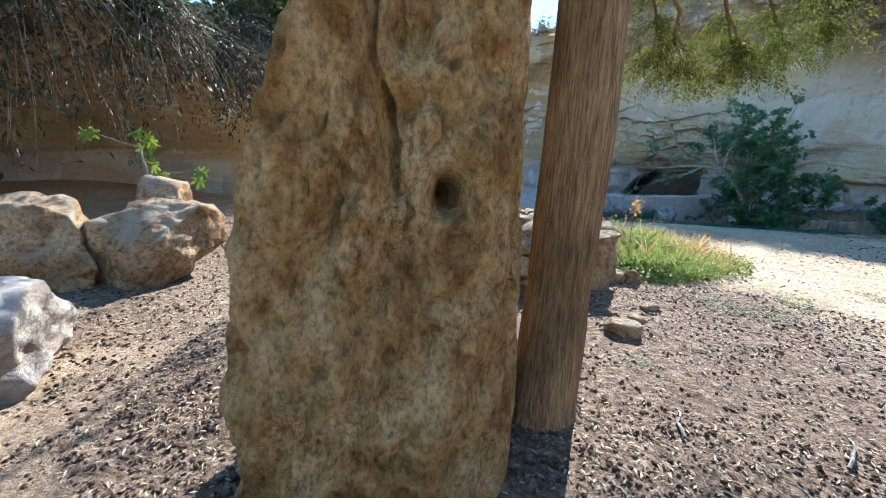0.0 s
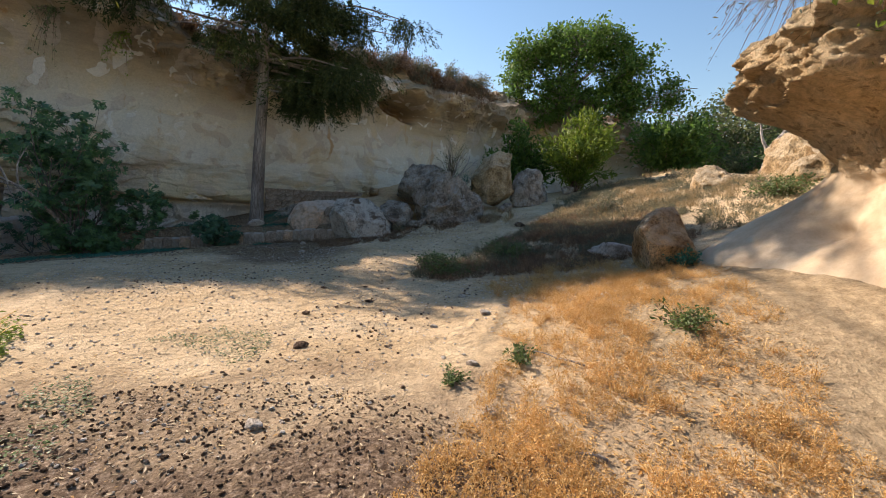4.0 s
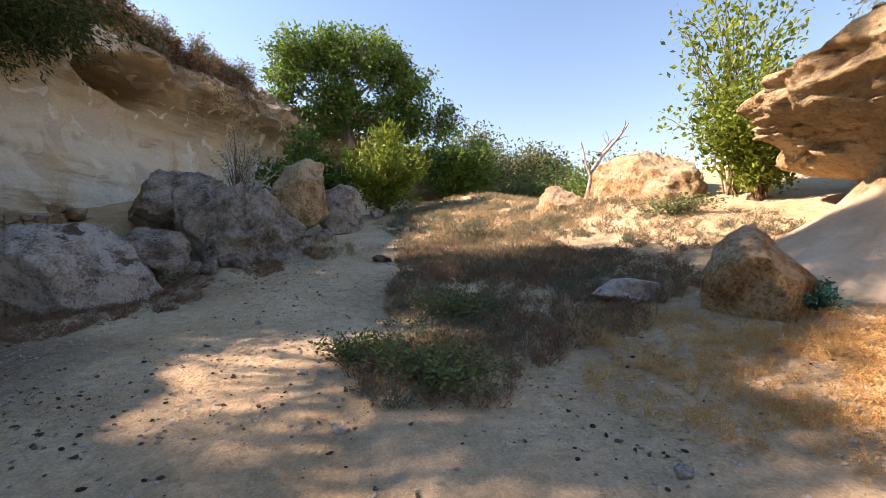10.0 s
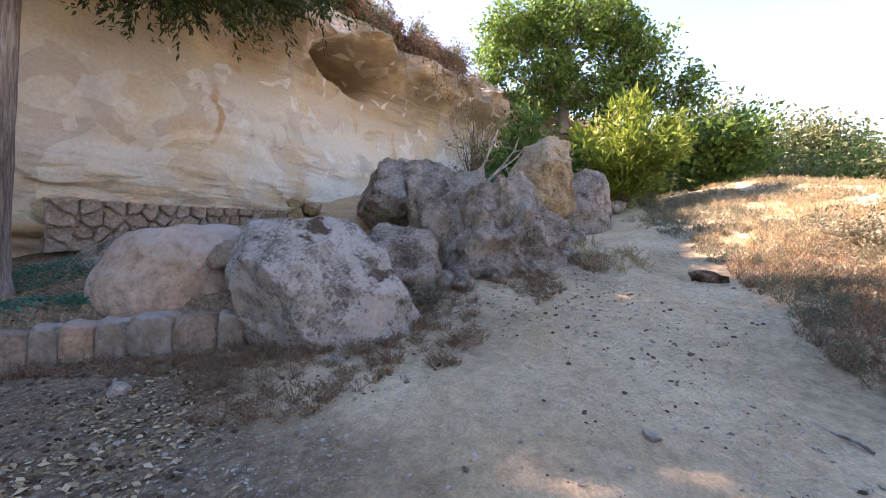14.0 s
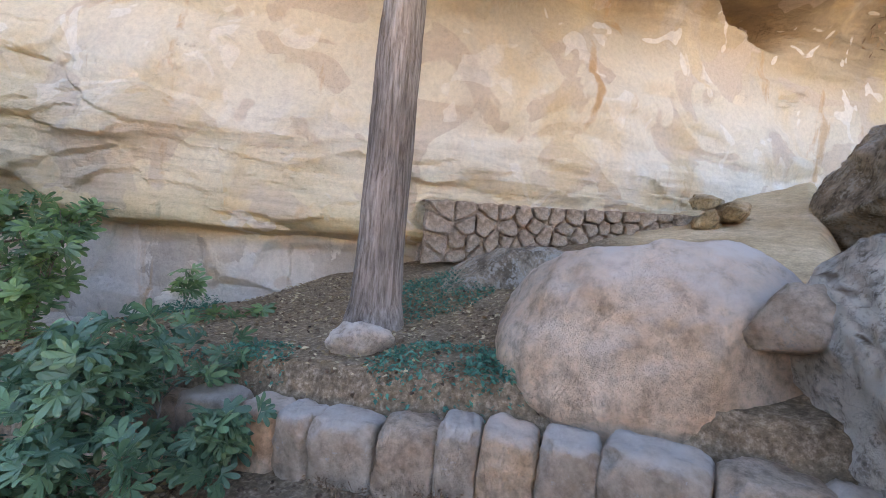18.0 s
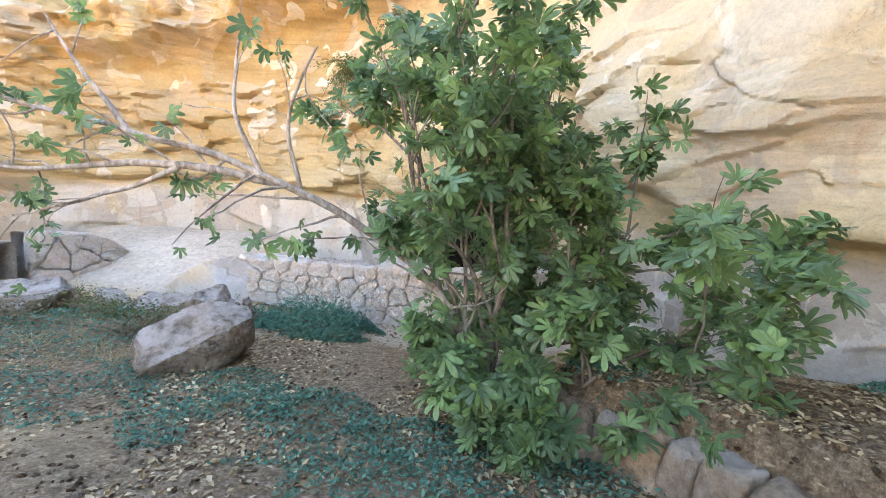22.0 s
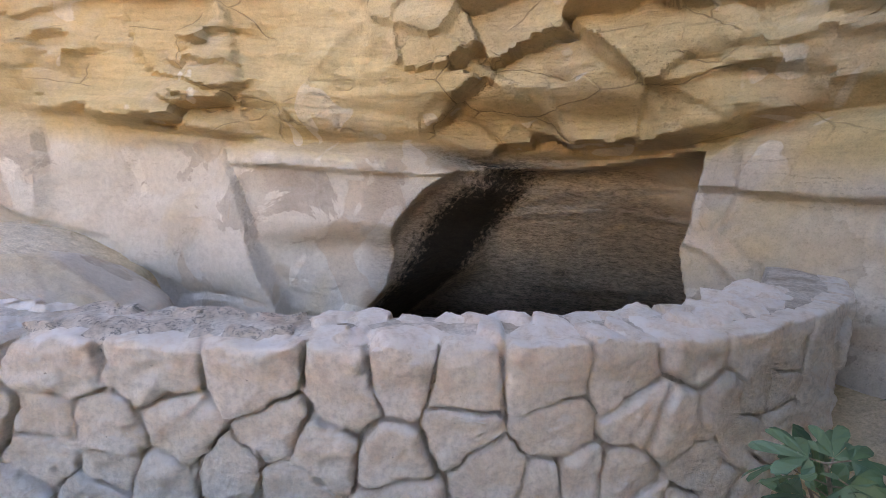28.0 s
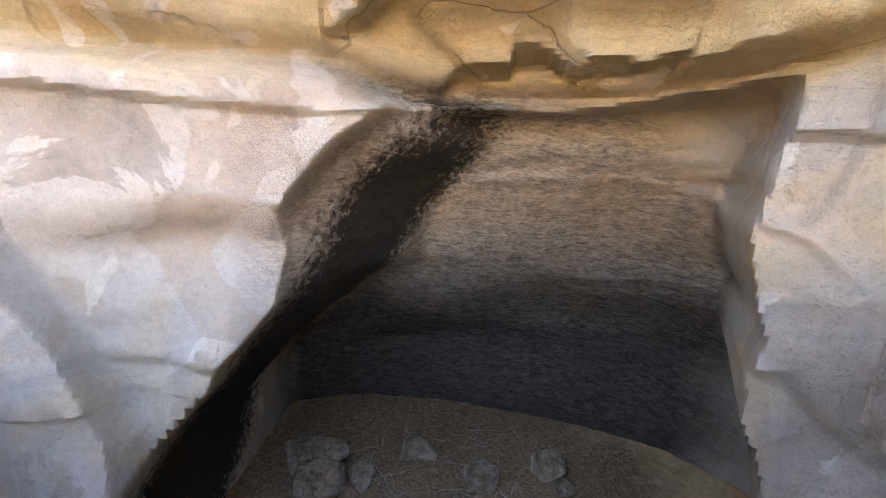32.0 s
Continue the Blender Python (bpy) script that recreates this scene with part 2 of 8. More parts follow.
    col = mix(nt, ramp(nt, stain, [(0.56, grey(0)), (0.72, grey(0.45))]), col, (0.50, 0.46, 0.42))
    # rusty vertical runs, one of them long
    run = noise_tex(nt, 0.8, 5, 0.6, place(nt, (1.6, 1.6, 0.16)), 0.5)
    rust = ramp(nt, run, [(0.63, grey(0)), (0.70, grey(0.6))])

    def near(axis_out, c, w):
        d = fmath(nt, "DIVIDE", fmath(nt, "SUBTRACT", axis_out, c), w)
        return fmath(nt, "MULTIPLY", d, d)

    edge_n = noise_tex(nt, 3.0, 5, 0.6, v)
    lean = fmath(nt, "SUBTRACT", sx[0], fmath(nt, "MULTIPLY", sx[2], 0.10))
    streak = fmath(nt, "ADD", fmath(nt, "ADD", near(lean, 19.5, 0.13), near(sx[2], 4.0, 1.3)), fmath(nt, "MULTIPLY", edge_n, 1.1))
    rust = fmath(nt, "MAXIMUM", rust, ramp(nt, streak, [(0.6, grey(0.8)), (1.5, grey(0))]))
    col = mix(nt, rust, col, (0.56, 0.31, 0.13))
    # bedding, joints and grain
    bed = noise_tex(nt, 2.2, 7, 0.65, place(nt, (0.35, 0.35, 4.5)), 0.3)
    col = mix(nt, fmath(nt, "MULTIPLY", beds, 0.34), col, ramp(nt, bed, [(0.38, grey(0.62)), (0.58, grey(1.08))]), "MULTIPLY")
    fine = noise_tex(nt, 14, 8, 0.7, v)
    col = mix(nt, 0.5, col, ramp(nt, fine, [(0.38, grey(0.80)), (0.60, grey(1.06))]), "MULTIPLY")
    speck = noise_tex(nt, 60, 5, 0.75, v)
    col = mix(nt, 0.4, col, ramp(nt, speck, [(0.34, grey(0.66)), (0.48, grey(1.0)), (0.66, grey(1.12))]), "MULTIPLY")
    # crisp joints between blocks of the ochre beds
    bent = nt.nodes.new("ShaderNodeMix")
    bent.data_type = "VECTOR"
    bent.inputs[0].default_value = 0.22
    wave = nt.nodes.new("ShaderNodeTexNoise")
    wave.inputs["Scale"].default_value, wave.inputs["Detail"].default_value = 1.4, 6
    flat_v = place(nt, (0.7, 0.7, 1.45))
    nt.links.new(flat_v, wave.inputs["Vector"])
    nt.links.new(flat_v, bent.inputs[4])
    nt.links.new(wave.outputs["Color"], bent.inputs[5])
    net = nt.nodes.new("ShaderNodeTexVoronoi")
    net.feature = "DISTANCE_TO_EDGE"
    net.inputs["Scale"].default_value = 1.15
    nt.links.new(bent.outputs[1], net.inputs["Vector"])
    seam = ramp(nt, net.outputs["Distance"], [(0.002, grey(1)), (0.008, grey(0))])
    seam = fmath(nt, "MULTIPLY", fmath(nt, "MULTIPLY", seam, fmath(nt, "MULTIPLY", west, 1.2, True)), ramp(nt, noise_tex(nt, 0.9, 4, 0.6, v), [(0.47, grey(0)), (0.53, grey(1))]))
    # thin cracks along the bedding, and weathered pits in patches
    crack = ramp(nt, noise_tex(nt, 0.75, 7, 0.62, place(nt, (0.7, 0.7, 1.9)), 0.7), [(0.496, grey(0)), (0.5, grey(0.8)), (0.504, grey(0))])
    crack = fmath(nt, "MULTIPLY", crack, ramp(nt, noise_tex(nt, 0.5, 3, 0.5, v), [(0.54, grey(0)), (0.62, grey(0.8))]))
    pit = ramp(nt, noise_tex(nt, 22, 5, 0.6, place(nt, (1, 1, 1.8))), [(0.33, grey(1)), (0.41, grey(0))])
    pit = fmath(nt, "MULTIPLY", pit, ramp(nt, noise_tex(nt, 0.8, 4, 0.6, v), [(0.52, grey(0)), (0.62, grey(0.8))]))
    worn = fmath(nt, "MAXIMUM", fmath(nt, "MAXIMUM", crack, seam), fmath(nt, "MULTIPLY", pit, 0.7))
    col = mix(nt, fmath(nt, "MULTIPLY", worn, 0.6), col, (0.27, 0.20, 0.13))
    # cave mask: hewn strokes greyed, with the shade inside painted into their colour
    cave_shade = fmath(nt, "MULTIPLY", ramp(nt, near(sx[0], 12.1, 3.2), [(0.75, grey(1)), (1.0, grey(0))]), ramp(nt, fmath(nt, "DIVIDE", fmath(nt, "ADD", sx[1], fmath(nt, "MULTIPLY", fine, 0.3)), 40.0), [(0.556, grey(0)), (0.564, grey(0.9))]))
    cave_shade = fmath(nt, "MULTIPLY", cave_shade, ramp(nt, fmath(nt, "DIVIDE", fmath(nt, "ADD", sx[2], 4.0), 10.0), [(0.49, grey(1)), (0.505, grey(0))]))
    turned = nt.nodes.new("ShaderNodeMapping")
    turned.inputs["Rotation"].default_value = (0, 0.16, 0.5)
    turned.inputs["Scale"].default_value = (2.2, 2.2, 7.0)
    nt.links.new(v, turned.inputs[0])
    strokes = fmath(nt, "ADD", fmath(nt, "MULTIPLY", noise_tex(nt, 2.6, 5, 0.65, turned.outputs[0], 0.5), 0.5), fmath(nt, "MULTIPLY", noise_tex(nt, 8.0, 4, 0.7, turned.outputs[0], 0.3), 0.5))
    col = mix(nt, cave_shade, col, ramp(nt, strokes, [(0.38, (0.17, 0.155, 0.14)), (0.50, (0.42, 0.385, 0.345)), (0.62, (0.66, 0.61, 0.55))]))
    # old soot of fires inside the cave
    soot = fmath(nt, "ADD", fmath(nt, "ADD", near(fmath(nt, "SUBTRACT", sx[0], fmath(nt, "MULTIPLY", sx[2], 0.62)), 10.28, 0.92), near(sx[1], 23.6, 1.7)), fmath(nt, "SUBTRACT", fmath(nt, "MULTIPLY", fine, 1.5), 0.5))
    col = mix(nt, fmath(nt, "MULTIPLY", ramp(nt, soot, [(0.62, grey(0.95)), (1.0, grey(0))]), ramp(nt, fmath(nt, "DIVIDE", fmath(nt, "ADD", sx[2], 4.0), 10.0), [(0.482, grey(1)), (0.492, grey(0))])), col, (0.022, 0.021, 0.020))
    # soot and cave shade painted black on the lower walls, up to an uneven line
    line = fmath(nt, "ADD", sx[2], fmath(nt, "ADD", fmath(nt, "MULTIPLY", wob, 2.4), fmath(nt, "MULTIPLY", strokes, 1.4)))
    soot_shade = fmath(nt, "MULTIPLY", ramp(nt, fmath(nt, "DIVIDE", fmath(nt, "ADD", line, 3.0), 6.0), [(0.44, grey(0.93)), (0.74, grey(0))]), cave_shade)
    col = mix(nt, soot_shade, col, ramp(nt, strokes, [(0.42, (0.022, 0.023, 0.025)), (0.62, (0.12, 0.12, 0.125))]))
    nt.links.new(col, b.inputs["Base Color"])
    hsum = fmath(nt, "ADD", fmath(nt, "MULTIPLY", fmath(nt, "MULTIPLY", bed, beds), 0.8), fmath(nt, "MULTIPLY", fine, 0.5))
    hsum = fmath(nt, "SUBTRACT", hsum, fmath(nt, "MULTIPLY", worn, 0.35))
    hsum = fmath(nt, "ADD", hsum, fmath(nt, "MULTIPLY", fmath(nt, "MULTIPLY", strokes, cave_shade), 4.0))
    steps = fmath(nt, "SUBTRACT", fmath(nt, "SUBTRACT", fmath(nt, "MULTIPLY", flake, 0.5), peeled), fmath(nt, "MULTIPLY", bare, 0.5))
    bump(nt, b, noise_tex(nt, 30, 7, 0.78, v), 0.7, 0.035, bump(nt, b, hsum, 1.0, 0.12, bump(nt, b, steps, 0.45, 0.06)))
    return m


def ground_mat():
    """Pale trodden dust, dark leaf mulch near the first tree and under the cliff, shade painted on the cave floor, dry
    thatch on the bank.
    """
    m, nt, b = base("dusty_ground", 0.96, 0.15)
    v = place(nt)
    s = height(nt)
    n1 = noise_tex(nt, 0.7, 6, 0.6, v, 0.4)
    n2 = noise_tex(nt, 9, 9, 0.72, v)
    n3 = noise_tex(nt, 45, 6, 0.7, v)
    dust = ramp(nt, n1, [(0.3, (0.52, 0.365, 0.205)), (0.7, (0.72, 0.55, 0.355))])
    mulch = ramp(nt, noise_tex(nt, 22, 9, 0.75, v), [(0.36, (0.055, 0.034, 0.022)), (0.5, (0.17, 0.112, 0.076)), (0.62, (0.38, 0.285, 0.21))])

    def blob(cx, cy, rx, ry, soft=0.35):
        dx = fmath(nt, "DIVIDE", fmath(nt, "SUBTRACT", s[0], cx), rx)
        dy = fmath(nt, "DIVIDE", fmath(nt, "SUBTRACT", s[1], cy), ry)
        d = fmath(nt, "SQRT", fmath(nt, "ADD", fmath(nt, "MULTIPLY", dx, dx), fmath(nt, "MULTIPLY", dy, dy)))
        d = fmath(nt, "ADD", d, fmath(nt, "MULTIPLY", fmath(nt, "SUBTRACT", n1, 0.5), 0.9))
        return ramp(nt, d, [(1.0 - soft, grey(1)), (1.0, grey(0))])

    f = blob(1.4, 2.3, 4.6, 4.2)
    # the blob at (11.0, 23.6) paints the cave floor's shade in mulch colour
    for args in ((14.6, 14.2, 4.2, 4.6), (11.0, 23.6, 4.0, 3.6), (9.5, 16.8, 3.0, 2.8), (-2.5, 6.5, 3.5, 4.5), (17, 12.5, 3, 3.5), (6.6, 15.4, 2.8, 2.2), (11.8, 8.8, 2.2, 2.2), (4.4, 16.4, 2.4, 1.2), (13.2, 10.8, 2.0, 3.4), (11.0, 13.8, 3.2, 2.6), (15.4, 10.2, 2.0, 2.2)):
        f = fmath(nt, "MAXIMUM", f, fmath(nt, "MULTIPLY", blob(*args), 0.86))
    f = fmath(nt, "MULTIPLY", f, ramp(nt, n2, [(0.25, grey(1)), (0.75, grey(0.85))]))
    col = mix(nt, f, dust, mulch)
    thatch = blob(13.2, 1.2, 3.6, 3.4)
    for args in ((17.5, 0.0, 4.5, 3.4), (7.0, -0.4, 3.2, 1.6), (15.6, 7.0, 2.4, 1.1), (18.0, 4.6, 1.8, 0.8)):
        thatch = fmath(nt, "MAXIMUM", thatch, blob(*args))
    chalk = fmath(nt, "MAXIMUM", blob(3.6, 20.8, 4.3, 2.6), fmath(nt, "MAXIMUM", blob(13.6, 18.2, 1.5, 1.8), fmath(nt, "MULTIPLY", blob(11.0, 18.0, 2.8, 1.1), 0.6)))
    col = mix(nt, chalk, col, ramp(nt, n1, [(0.38, (0.62, 0.53, 0.42)), (0.6, (0.76, 0.67, 0.555))]))
    col = mix(nt, fmath(nt, "MULTIPLY", thatch, 0.6), col, ramp(nt, n2, [(0.3, (0.24, 0.17, 0.10)), (0.7, (0.46, 0.36, 0.23))]))
    col = mix(nt, 0.6, col, ramp(nt, n2, [(0.38, grey(0.66)), (0.6, grey(1.12))]), "MULTIPLY")
    col = mix(nt, 0.5, col, ramp(nt, n3, [(0.38, grey(0.62)), (0.62, grey(1.15))]), "MULTIPLY")
    nt.links.new(col, b.inputs["Base Color"])
    h = fmath(nt, "ADD", fmath(nt, "MULTIPLY", n2, 0.7), fmath(nt, "MULTIPLY", n3, 0.4))
    lumps = noise_tex(nt, 3.2, 5, 0.6, v, 0.8)
    bump(nt, b, h, 1.0, 0.06, bump(nt, b, lumps, 0.8, 0.10))
    return m


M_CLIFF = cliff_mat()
M_GROUND = ground_mat()
M_OCHRE = rock_mat("ochre_rock", (0.33, 0.17, 0.052), (0.58, 0.355, 0.135), (0.76, 0.54, 0.265), 4.2, None, 0, None, 1.0, relief=0.06, grain=0.8, stretch=0.7)
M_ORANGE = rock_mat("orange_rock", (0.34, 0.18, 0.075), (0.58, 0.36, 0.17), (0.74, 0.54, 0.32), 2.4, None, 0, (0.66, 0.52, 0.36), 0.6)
M_LICHEN = rock_mat("lichen_limestone", (0.30, 0.25, 0.20), (0.45, 0.38, 0.305), (0.58, 0.50, 0.41), 1.5, (0.68, 0.63, 0.54), 0.58, dirt=(0.20, 0.13, 0.085))
M_PINK = rock_mat("pink_chalk_boulder", (0.58, 0.38, 0.24), (0.68, 0.48, 0.335), (0.72, 0.57, 0.44), 1.1, None, 0, (0.66, 0.56, 0.48), 0.5, grain=0.6)
M_GREY = rock_mat("grey_weathered_rock", (0.17, 0.13, 0.095), (0.37, 0.295, 0.225), (0.55, 0.445, 0.34), 1.6, (0.52, 0.485, 0.43), 0.35, grain=0.8)
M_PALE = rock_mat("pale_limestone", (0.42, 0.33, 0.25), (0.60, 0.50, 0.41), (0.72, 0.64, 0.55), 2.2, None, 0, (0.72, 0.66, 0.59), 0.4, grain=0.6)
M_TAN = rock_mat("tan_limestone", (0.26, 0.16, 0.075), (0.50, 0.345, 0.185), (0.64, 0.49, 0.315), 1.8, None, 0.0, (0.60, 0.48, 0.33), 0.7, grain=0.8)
M_WALL = rock_mat("pale_pink_masonry", (0.82, 0.68, 0.57), (0.90, 0.80, 0.71), (0.94, 0.88, 0.82), 3.0, None, 0.0, (0.90, 0.86, 0.82), 0.12, grain=0.30, relief=0.055)
M_SLAB = rock_mat("grey_slab_stone", (0.20, 0.155, 0.115), (0.37, 0.295, 0.225), (0.52, 0.435, 0.35), 1.8, (0.60, 0.57, 0.53), 0.2, (0.62, 0.58, 0.55), 0.6, grain=0.8)
M_WALLDARK = rock_mat("lichened_masonry", (0.60, 0.50, 0.42), (0.76, 0.67, 0.59), (0.86, 0.79, 0.72), 3.0, (0.20, 0.195, 0.185), 0.42, None, 0.3, grain=0.4, relief=0.05)
M_BROWNSTONE = rock_mat("brown_field_stone", (0.36, 0.25, 0.175), (0.54, 0.41, 0.305), (0.65, 0.52, 0.42), 2.0, (0.42, 0.385, 0.345), 0.1, grain=0.6)
M_KERB = rock_mat("grey_dressed_stone", (0.37, 0.285, 0.21), (0.51, 0.41, 0.32), (0.63, 0.53, 0.43), 1.6, (0.46, 0.44, 0.41), 0.15, (0.60, 0.55, 0.49), 0.4, grain=0.5, relief=0.05)
M_MORTAR = rock_mat("lime_mortar", (0.55, 0.46, 0.38), (0.70, 0.63, 0.56), (0.80, 0.75, 0.69), 4.0, grain=0.4)
M_BARK = bark_mat("brown_bark", (0.20, 0.12, 0.055), (0.54, 0.36, 0.19), 16, 5)
M_BARKGREY = bark_mat("grey_bark", (0.16, 0.125, 0.10), (0.41, 0.345, 0.30), 12, 3.0)
M_TWIG = bark_mat("grey_twig", (0.27, 0.23, 0.20), (0.58, 0.52, 0.47), 2, 8)
M_FIGSTEM = bark_mat("fig_stem", (0.15, 0.125, 0.10), (0.36, 0.315, 0.265), 2, 8)
M_DRYTWIG = bark_mat("dry_brown_twig", (0.14, 0.09, 0.06), (0.36, 0.26, 0.18), 2, 8)
M_FIG = leaf_mat("fig_leaf", (0.085, 0.185, 0.10), (0.19, 0.37, 0.14), 0.6, 0.42, 0.38)
M_CYP = leaf_mat("conifer_needles", (0.045, 0.06, 0.012), (0.24, 0.24, 0.045), 0.2, 0.4, 0.7)
M_FIGBLUE = leaf_mat("bluish_fig_leaf", (0.05, 0.13, 0.085), (0.115, 0.25, 0.13), 0.5, 0.35, 0.42)
# leaf colour painted near black to carry the corner's shade
M_CORNER = leaf_mat("shade_dark_brush", (0.022, 0.026, 0.014), (0.085, 0.09, 0.05), 0.2, 0.2)
M_CYPDARK = leaf_mat("dark_conifer_needles", (0.022, 0.036, 0.012), (0.085, 0.105, 0.03), 0.2, 0.22, 0.7)
M_GREEN = leaf_mat("green_tree_leaf", (0.055, 0.115, 0.022), (0.17, 0.29, 0.055), 0.4, 0.45)
M_BRIGHT = leaf_mat("bright_shrub_leaf", (0.11, 0.17, 0.02), (0.26, 0.33, 0.05), 0.3, 0.4)
M_OLIVE = leaf_mat("olive_green_leaf", (0.075, 0.10, 0.04), (0.19, 0.22, 0.09), 0.3, 0.3)
M_TEAL = leaf_mat("bluish_green_creeper", (0.025, 0.12, 0.088), (0.06, 0.27, 0.185), 0.3, 0.25)
M_WEED = leaf_mat("green_weed", (0.075, 0.115, 0.04), (0.18, 0.25, 0.085), 0.3, 0.3)
M_GRASS = leaf_mat("yellow_green_grass", (0.20, 0.27, 0.06), (0.38, 0.43, 0.12), 0.3, 0.4)
M_STRAW = leaf_mat("orange_dry_stalks", (0.50, 0.27, 0.08), (0.78, 0.55, 0.26), 0.25, 0.35)
M_DULLSTRAW = leaf_mat("dull_dry_grass", (0.30, 0.21, 0.11), (0.54, 0.42, 0.24), 0.25, 0.3)
M_BROWNBRUSH = leaf_mat("brown_dry_brush", (0.15, 0.09, 0.055), (0.36, 0.23, 0.14), 0.2, 0.2)
M_GREYBRUSH = leaf_mat("grey_green_brush", (0.13, 0.13, 0.085), (0.26, 0.25, 0.16), 0.2, 0.25)
M_LITTER = leaf_mat("fallen_dry_leaf", (0.22, 0.13, 0.06), (0.60, 0.48, 0.30), 0.2, 0.1)
M_CLOD = rock_mat("dark_clod", (0.075, 0.043, 0.027), (0.195, 0.122, 0.08), (0.36, 0.265, 0.19), 6, grain=0.6)


# ---- geometry tools ----
def hash3(i, j, k, seed):
    h = (i.astype(np.int64) * 374761393 + j.astype(np.int64) * 668265263 + k.astype(np.int64) * 2147483647 + seed * 974711) & 0x7FFFFFFF
    h = ((h ^ (h >> 13)) * 1274126177) & 0x7FFFFFFF
    return ((h ^ (h >> 16)) & 0xFFFF) / 65535.0


def vnoise(P, seed=0):
    """Smooth noise of points, -1 to 1."""
    P = np.asarray(P, float)
    F = np.floor(P)
    f = P - F
    u = f * f * (3 - 2 * f)
    i, j, k = (F[..., a].astype(np.int64) for a in range(3))
    out = 0
    for a in (0, 1):
        for b in (0, 1):
            for c in (0, 1):
                w = (u[..., 0] if a else 1 - u[..., 0]) * (u[..., 1] if b else 1 - u[..., 1]) * (u[..., 2] if c else 1 - u[..., 2])
                out = out + w * hash3(i + a, j + b, k + c, seed)
    return out * 2 - 1


def fbm(P, freq=1.0, octaves=4, seed=0, gain=0.5, ridge=False):
    out, amp, tot = 0, 1.0, 0
    P = np.asarray(P, float)
    for o in range(octaves):
        n = vnoise(P * freq + 17.3 * o, seed + o)
        out = out + amp * ((1 - 2 * np.abs(n)) if ridge else n)
        tot += amp
        amp *= gain
        freq *= 2.03
    return out / tot


def sstep(a, b, x):
    t = np.clip((x - a) / (b - a), 0, 1)
    return t * t * (3 - 2 * t)


def softplus(x, w):
    return w * np.log1p(np.exp(np.clip(x / w, -40, 40)))


def sigm(x):
    return 1 / (1 + np.exp(-np.clip(x, -40, 40)))


def np_mesh(name, V, F, mat=None, smooth=True, crisp=0):
    """A mesh from an array of places and an array of faces (all with the same number of corners)."""
    V, F = np.asarray(V, np.float32).reshape(-1, 3), np.asarray(F, np.int32)
    me = bpy.data.meshes.new(name)
    n, k = F.shape
    me.vertices.add(len(V))
    me.vertices.foreach_set("co", V.ravel())
    me.loops.add(n * k)
    me.loops.foreach_set("vertex_index", F.ravel())
    me.polygons.add(n)
    me.polygons.foreach_set("loop_start", np.arange(0, n * k, k, dtype=np.int32))
    me.polygons.foreach_set("use_smooth", np.full(n, smooth))
    if mat:
        me.materials.append(mat)
    me.update(calc_edges=True)
    if crisp:
        me.set_sharp_from_angle(angle=radians(crisp))
    return me


def thing(name, label, category, at=(0, 0, 0), group="", kind="", data=None):
    ob = new(name, data)
    ob.location = at
    return tagged(ob, label, category, group, kind)


def part(name, me, parent, label="", m=None):
    ob = new(name, me)
    ob.parent = parent
    if m is not None:
        ob.matrix_basis = m
    if label:
        ob["label"] = label
    return ob


def join_arrays(pieces):
    V, F, n = [], [], 0
    for v, f in pieces:
        V.append(v)
        F.append(np.asarray(f) + n)
        n += len(v)
    return np.concatenate(V), np.concatenate(F)


def grid_faces(nu, nv):
    a = (np.arange(nu - 1)[:, None] * nv + np.arange(nv - 1)[None, :]).ravel()
    return np.stack([a, a + nv, a + nv + 1, a + 1], 1)


def tube(path, radii, sides=8, lump=0.0, seed=0):
    """A tapered round limb along a path, closed at the tip."""
    P, R = np.asarray(path, float), np.asarray(radii, float)
    T = np.gradient(P, axis=0)
    T /= np.linalg.norm(T, axis=1, keepdims=True) + 1e-9
    ref = np.array([0.31, 0.17, 0.93]) if abs(T[0, 2]) < 0.9 else np.array([1.0, 0.1, 0.0])
    A = np.cross(T, ref)
    A /= np.linalg.norm(A, axis=1, keepdims=True) + 1e-9
    B = np.cross(T, A)
    ang = np.linspace(0, 2 * np.pi, sides, endpoint=False)
    ring = A[:, None] * np.cos(ang)[None, :, None] + B[:, None] * np.sin(ang)[None, :, None]
    rr = R[:, None] * np.ones(sides)[None]
    if lump:
        rr = rr * (1 + lump * fbm(P[:, None] + ring * 0.7, 2.2, 3, seed))
    V = (P[:, None] + ring * rr[..., None]).reshape(-1, 3)
    n = len(P)
    i, j = np.meshgrid(np.arange(n - 1), np.arange(sides), indexing="ij")
    a, b2 = i * sides + j, i * sides + (j + 1) % sides
    return V, np.stack([a, b2, b2 + sides, a + sides], -1).reshape(-1, 4)


_ICO = {}


def ico(level):
    if level not in _ICO:
        bm = bmesh.new()
        bmesh.ops.create_icosphere(bm, subdivisions=level, radius=1.0)
        _ICO[level] = (np.array([v.co[:] for v in bm.verts]), np.array([[v.index for v in f.verts] for f in bm.faces]))
        bm.free()
    return _ICO[level]


